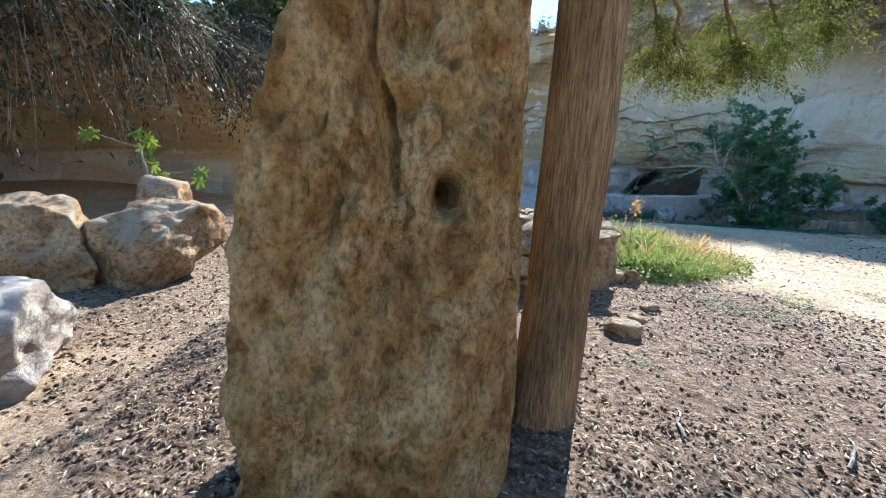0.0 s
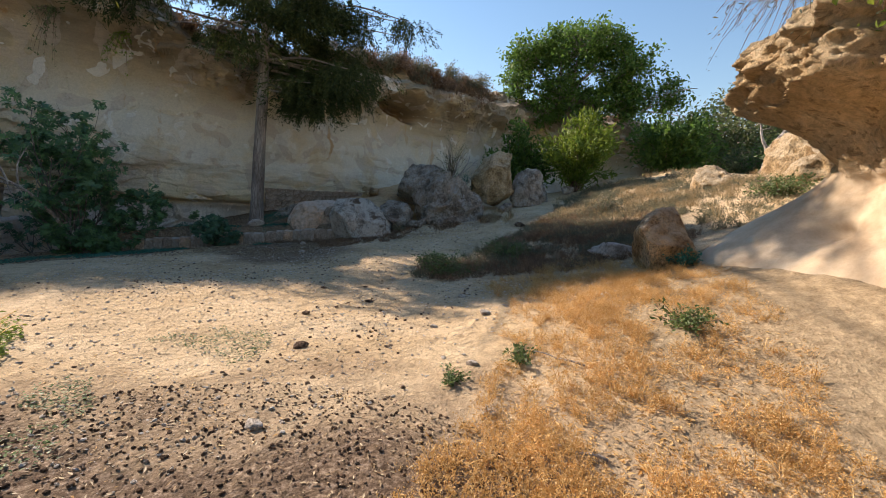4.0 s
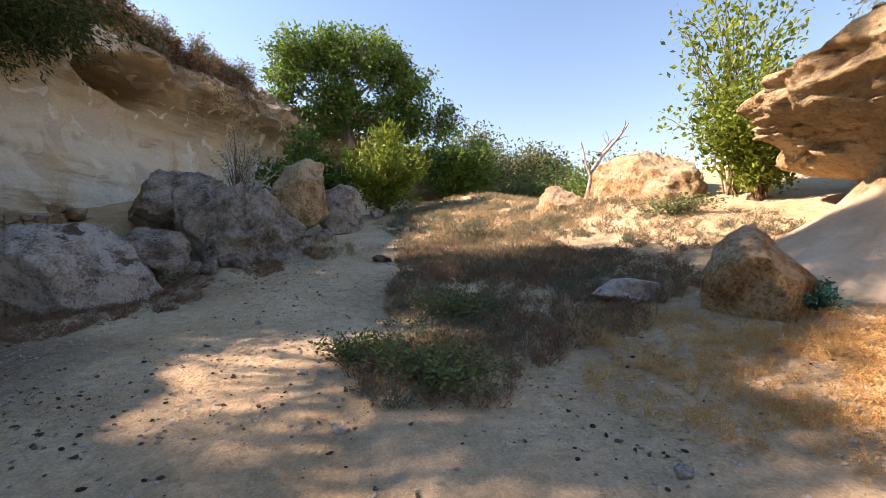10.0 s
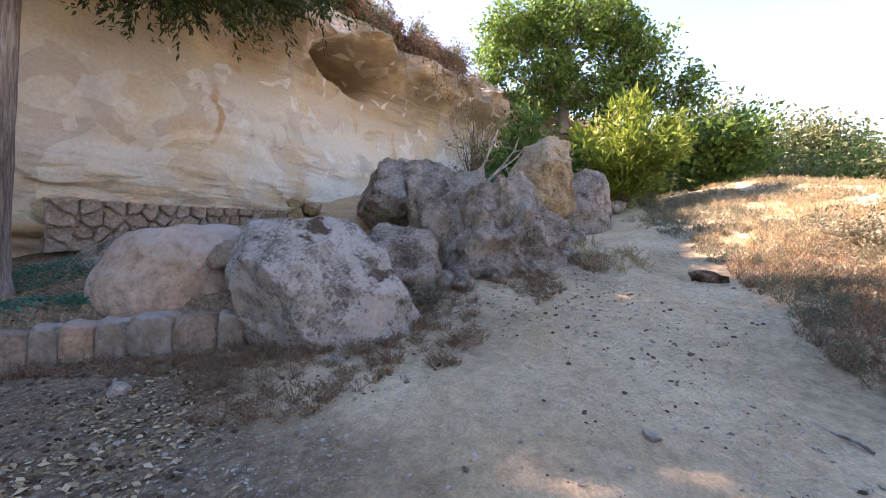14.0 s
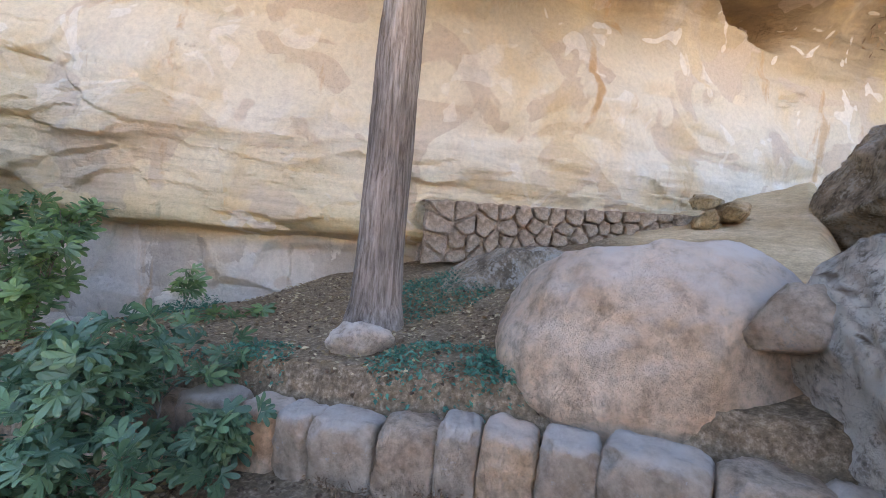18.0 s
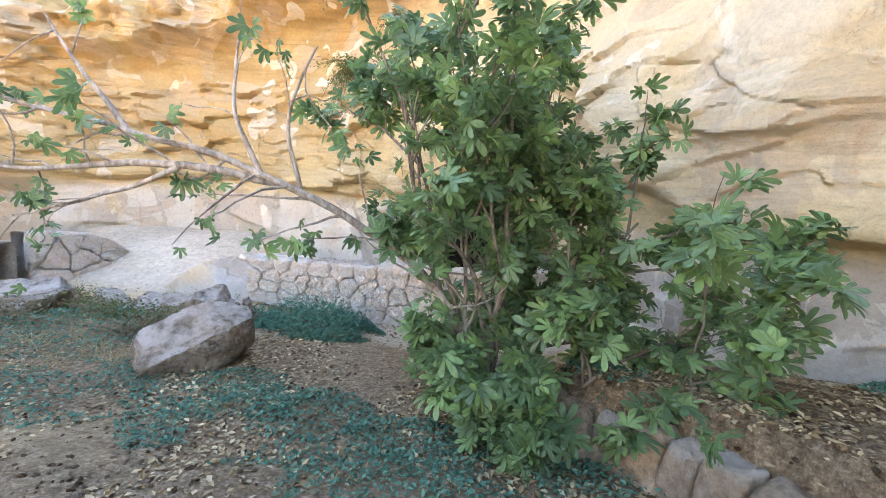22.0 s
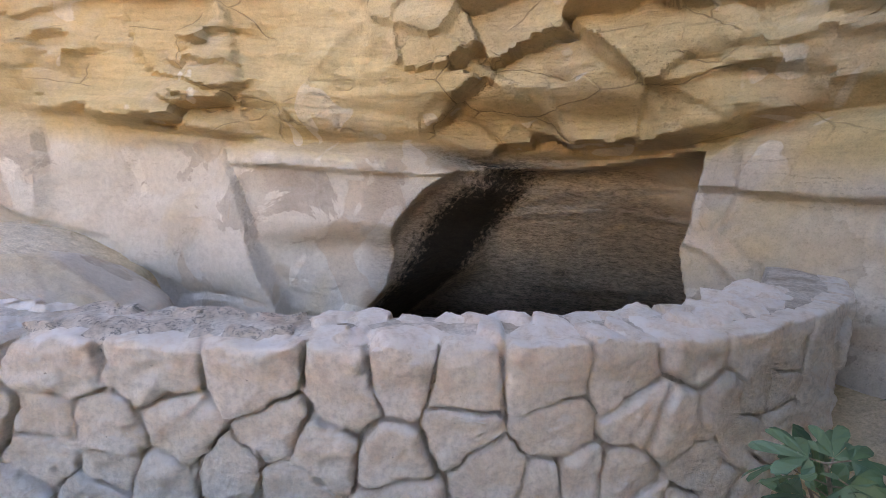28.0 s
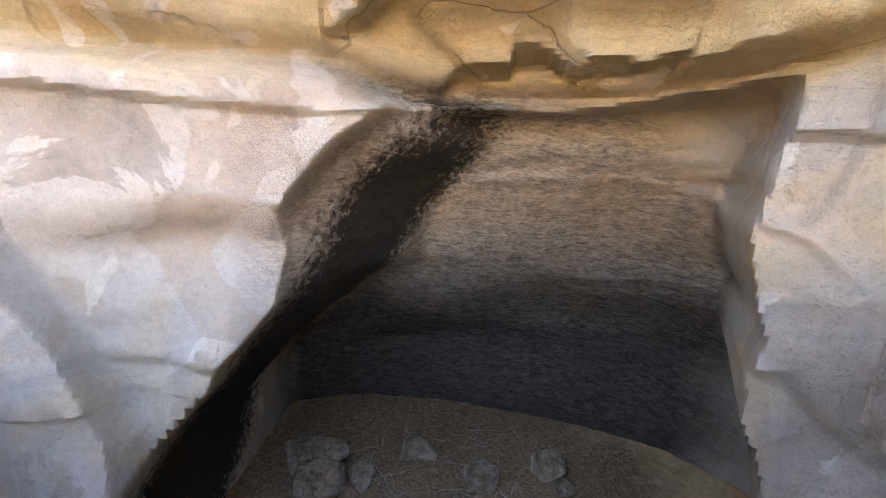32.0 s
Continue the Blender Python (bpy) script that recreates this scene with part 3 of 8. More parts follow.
def rock_shape(size, seed=0, level=4, cuts=7, cut_at=0.80, rough=0.10, flat_base=0.75, box=0.35, taper=0.0):
    """A broken boulder: a blocky ball with planes cut off it, lumps and grain; its base is flattened."""
    rng = np.random.default_rng(seed)
    V, F = ico(level)
    V = V.copy()
    p = 2 + 6 * box
    V /= (np.abs(V) ** p).sum(1, keepdims=True) ** (1 / p)
    V *= 1 + 0.22 * fbm(V, 0.9, 2, seed)[:, None]
    for _ in range(cuts * 2):
        n = rng.normal(size=3)
        n[2] *= 0.7
        n /= np.linalg.norm(n)
        d = V @ n
        over = np.maximum(d - cut_at * rng.uniform(0.82, 1.12), 0)
        V -= (over * 0.96)[:, None] * n
    V[:, :2] *= (1 - taper * V[:, 2:3])
    N = V / np.linalg.norm(V, axis=1, keepdims=True)
    S = np.asarray(size, float)
    W = V * S
    mean = S.mean()
    d = fbm(W / mean, 2.0, 6, seed + 3, 0.6) + 0.7 * fbm(W / mean, 2.8, 5, seed + 9, 0.62, True)
    W = W + N * (1.5 * rough * mean * d)[:, None]
    if level > 4:
        scar = facets(np.arctan2(N[:, 1], N[:, 0]) * 2.2 + 0.3 * d, N[:, 2] * 2.4 + 0.3 * d, seed + 15) + 0.4 * facets(np.arctan2(N[:, 1], N[:, 0]) * 5 + d, N[:, 2] * 5.5 + d, seed + 16)
        W = W + N * (0.7 * rough * mean * scar)[:, None]
    floor_z = -flat_base * S[2]
    W[:, 2] = np.where(W[:, 2] < floor_z, floor_z + (W[:, 2] - floor_z) * 0.15, W[:, 2])
    return W, F


def boulder(name, at, size, mat, label, seed=0, rot=(0, 0, 0), group="", level=5, **kw):
    W, F = rock_shape(size, seed, level, **kw)
    W = W @ np.array(Euler([radians(a) for a in rot]).to_matrix()).T
    ob = thing(name, label, "rock", at, group, "", np_mesh(name, W, F, mat))
    return ob


# leaf outlines: corners round a middle line, bent along it
LEAF_OVAL = (np.array([[0, 0, 0], [0.28, 0.45, 0.06], [0, 1.0, -0.08], [-0.28, 0.45, 0.06]]), np.array([[0, 1, 2, 3]]))
LEAF_BLADE = (np.array([[-0.02, 0, 0], [0.02, 0, 0], [0.015, 0.6, 0.03], [0.0, 1.0, 0.0]]), np.array([[0, 1, 2, 3]]))
LEAF_SPRAY = (np.array([[0, 0, 0], [0.16, 0.35, 0.03], [0.05, 1.0, -0.05], [-0.13, 0.55, 0.04]]), np.array([[0, 1, 2, 3]]))


def fig_outline():
    """Five blunt lobes with deep gaps, as quads fanned from the stalk."""
    V, F = [[0, 0, 0]], []
    lobes = ((-80, 0.55, 0.11), (-40, 0.85, 0.13), (0, 1.0, 0.145), (40, 0.85, 0.13), (80, 0.55, 0.11))
    for a, L, w in lobes:
        a = radians(a)
        d, s = np.array([math.sin(a), math.cos(a)]), np.array([math.cos(a), -math.sin(a)])
        q = len(V)
        for along, side, z in ((0.38, -w * 0.85, 0.04), (0.74, -w * 1.05, 0.01), (0.93, -w * 0.70, -0.05), (1.0, 0.0, -0.09), (0.93, w * 0.70, -0.05), (0.74, w * 1.05, 0.01), (0.38, w * 0.85, 0.04)):
            xy = d * along * L + s * side
            V.append([xy[0], xy[1], z + 0.014 * abs(a)])
        F += [[0, q + 6, q + 5, q], [q, q + 5, q + 4, q + 1], [q + 1, q + 4, q + 3, q + 2]]
    return np.array(V, float), np.array(F)


LEAF_FIG = fig_outline()


def leaves(P, size, shape, rng, up=0.6, droop=0.0, vary=0.4, aim=None):
    """Many leaves at the places P. up: how far their faces turn to the sky; droop: how far their tips hang."""
    T, F = shape
    n = len(P)
    N = rng.normal(size=(n, 3))
    N /= np.linalg.norm(N, axis=1, keepdims=True)
    N = N * (1 - up) + np.array([0, 0, up])
    N /= np.linalg.norm(N, axis=1, keepdims=True) + 1e-9
    Y = rng.normal(size=(n, 3)) if aim is None else aim + 0.5 * rng.normal(size=(n, 3))
    Y[:, 2] -= droop * 2
    Y -= N * (Y * N).sum(1, keepdims=True)
    Y /= np.linalg.norm(Y, axis=1, keepdims=True) + 1e-9
    X = np.cross(Y, N)
    s = size * (1 + vary * rng.uniform(-1, 1, n))
    L = T[None, :, 0, None] * X[:, None] + T[None, :, 1, None] * Y[:, None] + T[None, :, 2, None] * N[:, None]
    V = P[:, None] + L * s[:, None, None]
    FF = F[None] + (np.arange(n) * len(T))[:, None, None]
    return V.reshape(-1, 3), FF.reshape(-1, F.shape[1])


def limb_path(p, d, length, rng, steps=7, wander=0.25, rise=0.0):
    P, d = [np.array(p, float)], np.array(d, float)
    d = d / np.linalg.norm(d)
    for _ in range(steps):
        d = d + rng.normal(size=3) * wander / math.sqrt(steps) + np.array([0, 0, rise / steps])
        d = d / np.linalg.norm(d)
        P.append(P[-1] + d * length / steps)
    return np.array(P)


def branching(p, d, length, radius, rng, levels=3, kids=4, spread=0.8, rise=0.2, shrink=0.6, wander=0.3, sides=6):
    """Limbs that fork. Returns the tubes and the places along the last limbs, with their directions."""
    tubes, tips, ways = [], [], []

    def grow(p, d, length, radius, level):
        P = limb_path(p, d, length, rng, 6, wander, rise)
        tubes.append(tube(P, np.linspace(radius, radius * 0.45, len(P)), sides if level > 1 else 4))
        if level == 0:
            tips.extend(P[2:])
            ways.extend(np.gradient(P, axis=0)[2:])
            return
        for q in range(kids):
            at = 0.35 + 0.65 * (q + rng.uniform(0.3, 1)) / kids
            f = min(at, 1) * (len(P) - 1)
            i = min(int(f), len(P) - 2)
            base_p = P[i] + (P[i + 1] - P[i]) * (f - i)
            dd = P[i + 1] - P[i]
            dd = dd / np.linalg.norm(dd) + spread * rng.normal(size=3)
            grow(base_p, dd, length * shrink * rng.uniform(0.75, 1.15), radius * 0.55, level - 1)

    grow(p, d, length, radius, levels)
    return tubes, np.array(tips), np.array(ways)


def around(P, n, spread, rng, flat=1.0):
    """n places strewn round the points P."""
    Q = P[rng.integers(0, len(P), n)] + rng.normal(size=(n, 3)) * spread * np.array([1, 1, flat])
    return Q


def smooth_line(points, step):
    """Even steps along a soft curve through the points of the plan."""
    P = np.array(points, float)
    out = []
    for i in range(len(P) - 1):
        p0, p1, p2, p3 = P[max(i - 1, 0)], P[i], P[i + 1], P[min(i + 2, len(P) - 1)]
        t = np.linspace(0, 1, 60, endpoint=False)[:, None]
        out.append(0.5 * (2 * p1 + (p2 - p0) * t + (2 * p0 - 5 * p1 + 4 * p2 - p3) * t ** 2 + (3 * p1 - p0 - 3 * p2 + p3) * t ** 3))
    C = np.concatenate(out + [P[-1:]])
    s = np.concatenate([[0], np.cumsum(np.linalg.norm(np.diff(C, axis=0), axis=1))])
    q = np.arange(0, s[-1], step)
    return np.stack([np.interp(q, s, C[:, a]) for a in range(P.shape[1])], 1)


# ---- the ground ----
KERB = [(14.92, 8.9), (14.74, 9.35), (14.60, 10.34), (14.15, 11.37), (13.90, 12.1), (13.55, 12.75), (13.0, 13.9), (12.4, 14.75), (11.7, 15.15)]


def kerb_x(y):
    ys = [p[1] for p in KERB]
    return np.interp(y, ys, [p[0] for p in KERB])


def ground_z(x, y):
    x, y = np.asarray(x, float), np.asarray(y, float)
    z = -0.13 + 0.28 * softplus(2.8 - np.maximum(y, -3.5), 1.2) * sigm((x - 6.2) / 0.8)
    z = z + 0.17 * softplus(np.minimum(x, 26) - 11, 1.0) * sigm((8.0 - y) / 0.9)
    z = z - 0.75 * sstep(9.5, 16.5, y) - 0.25 * sstep(16.3, 18.6, y) * sigm((13 - x) / 0.5)
    # terrace behind the kerb
    dx = x - 15.4
    terrace = 0.30 + np.where(dx > 0, 0.25, 0.06) * dx - 0.10 * (y - 12.3)
    f = sstep(0.02, 0.22, x - kerb_x(y) - 0.2) * sstep(8.3, 9.3, y) * (1 - sstep(15.0, 17.5, y))
    z = z * (1 - f) + np.maximum(terrace, z) * f
    # slope beside the cave wall
    z = z + 0.45 * sstep(12.0, 14.5, x) * sstep(15.0, 18.0, y) * (1 - f)
    z = z + 0.85 * sstep(18.6, 21.6, y) * (1 - sstep(4.4, 7.0, x)) * sstep(-3, 1, x)
    # pit in front of the cave, behind its wall
    pit = sstep(19.2, 19.9, y - 0.35 * np.maximum(x - 11.2, 0)) * sstep(5.9, 7.1, x) * (1 - sstep(17.0, 18.0, x))
    z = z * (1 - pit) - 4.0 * pit
    # banks that close the place on its other sides
    near_side = 1 - sstep(17.0, 21.0, x)
    z = z + near_side * (0.5 * softplus(-3.5 - y, 1.0) * sigm((x - 4.5) / 1.0) * np.exp(-np.maximum(-3.5 - y, 0) / 9) + 2.5 * sstep(6, 16, -y)) + 0.10 * softplus(-5 - x, 1.5)
    return z


def ground_detail(x, y):
    P = np.stack([x, y, np.zeros_like(x)], -1)
    rut = 0.045 * fbm(P, 0.6, 3, 5) + 0.026 * fbm(P, 2.6, 4, 8) + 0.016 * fbm(P, 7.0, 3, 12)
    return rut


def gz(x, y):
    return float(ground_z(x, y) + ground_detail(np.float64(x), np.float64(y)))


def axis(a, b, step, far):
    out = np.cumsum(np.geomspace(step * 2, far / 4, 26))
    return np.concatenate([a - out[::-1], np.arange(a, b, step), b + out])


_gx, _gy = axis(-7, 24, 0.085, 300), axis(-6, 22, 0.085, 300)
_X, _Y = np.meshgrid(_gx, _gy, indexing="ij")
_Z = ground_z(_X, _Y) + ground_detail(_X, _Y)
ground = thing("ground", "pale trodden dust with dry leaf mulch", "ground", kind="structure",
               data=np_mesh("ground", np.stack([_X, _Y, _Z], -1), grid_faces(len(_gx), len(_gy)), M_GROUND))
for p in ground.data.polygons[:1]:
    if p.normal.z < 0:
        ground.data.flip_normals()


# ---- the chalk cliff ----
CLIFF = [(-15, -9), (-10.5, -1), (-7.2, 5.0), (-5.6, 9.5), (-4.6, 14), (-2.2, 19.2), (1.6, 22.4), (5.0, 22.7), (8.0, 22.3), (10.2, 22.0), (12.3, 20.9),
         (13.4, 18.8), (14.6, 16.9), (16.5, 15.2), (18.8, 13.3), (22.0, 11.2), (25.2, 9.2), (29, 6.2), (33.0, 2.2), (36.5, -4), (40.5, -10), (48, -18), (62, -24)]


def cells(A, B, seed):
    """Irregular blocks over two coordinates: a random value for each block, and the distance to its edge."""
    ia, ib = np.floor(A), np.floor(B)
    d1, d2 = np.full(A.shape, 9.0), np.full(A.shape, 9.0)
    val = np.zeros(A.shape)
    for da in (-1, 0, 1):
        for db in (-1, 0, 1):
            ca, cb = ia + da, ib + db
            zero = np.zeros_like(ca)
            pa = ca + 0.1 + 0.8 * hash3(ca, cb, zero, seed)
            pb = cb + 0.1 + 0.8 * hash3(ca, cb, zero, seed + 1)
            d = np.sqrt((A - pa) ** 2 + (B - pb) ** 2)
            r = hash3(ca, cb, zero, seed + 2)
            near = d < d1
            d2 = np.where(near, d1, np.minimum(d2, d))
            val = np.where(near, r, val)
            d1 = np.where(near, d, d1)
    return val * 2 - 1, d2 - d1


def facets(A, B, seed):
    """Flat scars at chance tilts, meeting in crisp edges, about -1 to 1."""
    ia, ib = np.floor(A), np.floor(B)
    best, out = np.full(A.shape, -9.0), np.zeros(A.shape)
    for da in (-1, 0, 1):
        for db in (-1, 0, 1):
            ca, cb = ia + da, ib + db
            zero = np.zeros_like(ca)
            h = [hash3(ca, cb, zero, seed + q) for q in range(5)]
            u, v = A - ca - h[0], B - cb - h[1]
            plane = 0.9 * h[4] + 1.1 * (h[2] - 0.5) * u + 1.1 * (h[3] - 0.5) * v - 0.45 * (u * u + v * v)
            out = np.where(plane > best, plane, out)
            best = np.maximum(best, plane)
    return 1.0 - 1.5 * out


def cells3(P, seed):
    """Distance to the nearest of scattered points in space, and that point's random value."""
    I = np.floor(P)
    d1, val = np.full(len(P), 9.0), np.zeros(len(P))
    for a in (-1, 0, 1):
        for b in (-1, 0, 1):
            for c in (-1, 0, 1):
                C = I + np.array([a, b, c])
                h = [hash3(C[:, 0], C[:, 1], C[:, 2], seed + k) for k in range(4)]
                d = np.sqrt(((P - C - np.stack(h[:3], 1)) ** 2).sum(1))
                val = np.where(d < d1, h[3], val)
                d1 = np.minimum(d1, d)
    return d1, val


_L = smooth_line(CLIFF, 0.03)
_keep, _q = [], 0
while _q < len(_L):
    _keep.append(_q)
    _q += 1 if 6.5 < _L[_q, 0] < 16.5 and _L[_q, 1] > 12 else 3
_L = _L[_keep]
_T = np.gradient(_L, axis=0)
_T /= np.linalg.norm(_T, axis=1, keepdims=True)
for _a in range(3):
    _T = np.stack([np.convolve(np.pad(_T[:, a], 12, mode="edge"), np.ones(25) / 25, "valid") for a in (0, 1)], 1)
_T /= np.linalg.norm(_T, axis=1, keepdims=True)
_N = np.stack([_T[:, 1], -_T[:, 0]], 1)  # towards the open floor
_S = np.concatenate([[0], np.cumsum(np.linalg.norm(np.diff(_L, axis=0), axis=1))])


def cliff_top(x):
    return np.interp(x, [-12, -4.4, -2.5, 1.5, 5, 10, 13.2, 14.6, 15.6, 18.3, 19.6, 24, 30, 34, 40, 60], [3.9, 4.1, 5.0, 6.4, 7.4, 8.7, 9.1, 8.4, 7.3, 6.9, 7.9, 8.3, 8.7, 8.8, 8.0, 7.0])


def cave_sides(x, z):
    wob = 0.07 * fbm(np.stack([x, 0 * x, z], -1), 1.6, 4, 71)
    left = (x - np.interp(z, [-2.9, -2.3, -1.6, -0.8, -0.1, 0.5, 0.76], [7.8, 8.2, 8.72, 9.25, 9.33, 9.72, 10.1])) * 0.84
    top = np.interp(x, [9.5, 10.2, 11.2, 12.0, 12.5], [0.72, 0.78, 0.84, 0.95, 1.02]) - z
    right = (12.32 - 0.10 * np.minimum(z, 0)) - x
    return left + wob, top + wob, right + wob


def cave_mouth(x, z):
    """How far inside the cave's mouth a place of the face lies, in metres (below 0: outside)."""
    left, top, right = cave_sides(x, z)
    return np.minimum(np.minimum(left, top), right)


def cliff_face(L, N, S, u):
    """u: share of the height from the foot (0) to the brow (1); past 1 it runs back along the top."""
    x = L[:, None, 0] + 0 * u[None]
    y = L[:, None, 1] + 0 * u[None]
    sl = S[:, None] + 0 * u[None]
    uu = u[None] + 0 * x
    H = cliff_top(x)
    foot = -4.6
    zf = foot + (H - foot) * np.minimum(uu, 1)
    s3 = np.stack([x, y, zf], -1)
    flat3 = s3 * np.array([1, 1, 0])
    part_z = 1.0 + 0.28 * fbm(flat3, 0.35, 2, 40)  # parting under the ochre beds
    by_cave = sstep(7.0, 8.5, x) * (1 - sstep(13.2, 14.6, x)) * sstep(16.5, 18.0, y)
    part_z = part_z * (1 - by_cave) + np.interp(x, [7, 9, 9.7, 10.2, 11.6, 12.4, 12.8, 13.4, 14.5], [0.92, 0.98, 1.0, 0.84, 0.92, 1.10, 1.28, 1.45, 1.2]) * by_cave
    off = 0.30 * fbm(s3, 0.22, 3, 31)
    # the foot: smooth rounded bosses, hollows and scooped edges
    low = 1 - sstep(part_z - 0.25, part_z, zf)
    off = off + low * (0.25 * fbm(s3, 0.55, 3, 60) + 0.12 * np.abs(fbm(s3, 0.9, 2, 61)) - 0.10)
    scoop, _e = cells(sl / 1.7 + 0.5 * fbm(s3, 0.5, 2, 62), zf / 1.2, 63)
    off = off + low * 0.12 * scoop * sstep(0.0, 0.12, _e)
    # jointed ochre beds stand out over the parting
    w = sstep(part_z, part_z + 0.12, zf)
    west = sstep(15.5, 13.0, x)
    ochre = w * (1 - sstep(2.0 + 1.2 * west, 3.0 + 1.4 * west, zf))
    warp = 0.35 * fbm(s3, 0.7, 3, 43)
    block = facets(sl / 1.5 + 0.9 * warp + 0.2 * zf, zf / 0.62 + 0.7 * warp + 0.10 * sl, 46)
    lump = facets(sl / 0.62 + 1.3 * warp, zf / 0.33 + 0.9 * warp + 0.12 * sl, 47)
    chip = facets(sl / 0.24 + 2 * warp, zf / 0.12 + 1.5 * warp, 49)
    joint, edge = cells(sl / 1.25 + 0.8 * warp + 0.35 * zf, zf / 0.8 + 0.9 * warp + 0.10 * sl, 45)
    rift = np.exp(-(edge / 0.013) ** 2) * sstep(-0.35, 0.15, fbm(s3, 0.6, 2, 44))
    ledge = (zf / 0.30 + 1.6 * warp + 0.09 * sl + 0.3 * fbm(s3, 1.8, 2, 58)) % 1.0
    # shells broken off the beds: smooth scoops that end in a sharp lip over a shadow
    sway = 0.55 * fbm(s3, 0.55, 3, 81) + 0.10 * fbm(s3, 2.6, 3, 82)
    broken, _e = cells(sl / 1.05 + 0.9 * warp + 0.5 * zf, zf / 0.9 + 0.6 * warp, 86)
    shell = ((zf - 0.16 * sl) / 0.80 + 1.3 * sway + 0.30 * broken) % 1.0
    shell2 = ((zf + 0.10 * sl) / 0.36 + 1.6 * sway + 0.45 * broken + 0.3 * fbm(s3, 1.1, 2, 83)) % 1.0
    shells = 0.40 * sstep(0.0, 0.08, shell) * (1 - shell) ** 0.75 * sstep(-0.45, 0.0, fbm(s3, 0.45, 2, 84)) + 0.13 * sstep(0.0, 0.14, shell2) * (1 - shell2) * sstep(0.05, 0.3, fbm(s3, 0.7, 2, 85))
    off = off + ochre * ((1 - 0.8 * sstep(12.4, 13.6, x)) * shells + 0.12 * sstep(12.4, 13.6, x) + 0.16 * block + 0.07 * lump + 0.025 * chip + 0.08 * joint * sstep(0.0, 0.05, edge) - 0.03 * rift)
    off = off + ochre * 0.10 * (ledge - 0.5) * sstep(0.0, 0.5, fbm(s3, 0.5, 2, 59)) + low * 0.07 * facets(sl / 0.9 + warp, zf / 0.8 + warp, 48)
    off = off - (0.20 - 0.08 * sstep(12.8, 14.5, x)) * np.exp(-((zf - part_z - 0.05) / 0.10) ** 2) * (0.3 + 0.7 * sstep(-0.3, 0.4, fbm(s3, 0.4, 2, 47)))
    # cream face: broad peeled scales
    cream = sstep(2.6, 3.6, zf)
    scale_, e2 = cells(sl / 1.5 + 0.8 * fbm(s3, 0.6, 3, 48), zf / 1.1, 49)
    off = off + (0.35 + 0.65 * cream) * w * 0.05 * scale_ * sstep(0, 0.035, e2) - 0.35 * sstep(3.2, 5.6, zf)
    off = off + w * sstep(13.0, 14.5, x) * (0.34 * np.abs(fbm(s3 * np.array([1, 1, 2.0]), 0.42, 3, 65, 0.45)) + 0.10 * facets(sl / 1.3 + warp, zf / 0.7 + warp, 66)) * (1 - 0.5 * sstep(3.5, 5.0, zf))
    # weathered brow hangs out, with hollows under it
    hb = H - zf
    brow = sstep(2.3, 1.3, hb) * (0.65 + 0.6 * fbm(s3, 0.45, 3, 50))
    off = off + brow - 1.0 * sstep(0.8, 0.0, hb)
    hollow = sstep(0.12, 0.45, fbm(s3 * np.array([1, 1, 0.3]), 0.30, 2, 52)) * np.exp(-((hb - 2.2) / 0.4) ** 2)
    off = off - 0.9 * hollow
    hole = np.exp(-((x - 23.2) / 0.95) ** 4 - ((zf - 6.35 + 0.18 * (x - 23.2)) / 0.30) ** 4)
    off = off - 2.4 * hole + 0.7 * np.exp(-((x - 23.4) / 1.7) ** 4 - ((zf - 7.25 + 0.18 * (x - 23.2)) / 0.38) ** 2)
    rough = sstep(2.6, 1.4, hb)
    b3, e3 = cells(sl / 0.9 + warp, zf / 0.45 + warp, 53)
    off = off + rough * (0.45 * facets(sl / 0.8 + warp, zf / 0.45 + warp, 54) + 0.16 * b3 * sstep(0, 0.1, e3) + 0.22 * fbm(s3, 1.5, 5, 55, 0.55, True)) + 0.07 * fbm(s3, 1.7, 4, 56, 0.5, True) * w * (1 - 0.6 * cream * sstep(1.4, 2.6, hb))
    off = off + 0.035 * fbm(s3, 4.5, 4, 57, 0.6)
    # the cave behind its stone wall, under bulging beds
    near = sstep(6.8, 7.8, x) * (1 - sstep(13.4, 14.2, x)) * sstep(17.8, 19.2, y)
    inside = cave_mouth(x, zf)
    off = off * (1 - 0.3 * near * low)
    over = near * sstep(8.6, 10.0, x)
    dome = np.exp(-((x - 11.0) / 1.15) ** 4) * np.exp(-((zf - 1.05) / 0.42) ** 4)
    off = off + over * 0.5 * sstep(1.0, 2.4, zf) - near * 0.55 * dome
    face = near * low * (1 - sstep(-0.02, 0.10, inside))
    jag = 0.10 * fbm(s3, 1.6, 4, 64)
    crease = np.interp(zf, [-2.6, -1.7, -0.77, 0.2, 0.7], [8.36, 8.03, 7.74, 7.38, 7.22]) + jag
    off = off + face * (0.26 * sstep(0.03, -0.03, x - crease))
    right_of = sstep(0.0, 0.08, x - crease) * (x < 11)
    upper = sstep(-0.30, 0.20, zf + 0.22 - 0.10 * (x - 7.9) + jag)
    off = off + face * right_of * (0.14 * upper - 0.20 * (1 - upper) * sstep(-0.9, -0.3, zf) * sstep(7.6, 9.2, x))
    off = off + face * 0.10 * sstep(0.60, 0.66, zf + 0.5 * jag) - face * right_of * 0.05 * sstep(0.35, 0.0, x - crease)
    off = off + near * low * 0.30 * np.exp(-((x - 6.6) / 0.9) ** 2 - ((zf + 0.9) / 0.8) ** 2)
    left_d, top_d, right_d = cave_sides(x, zf)
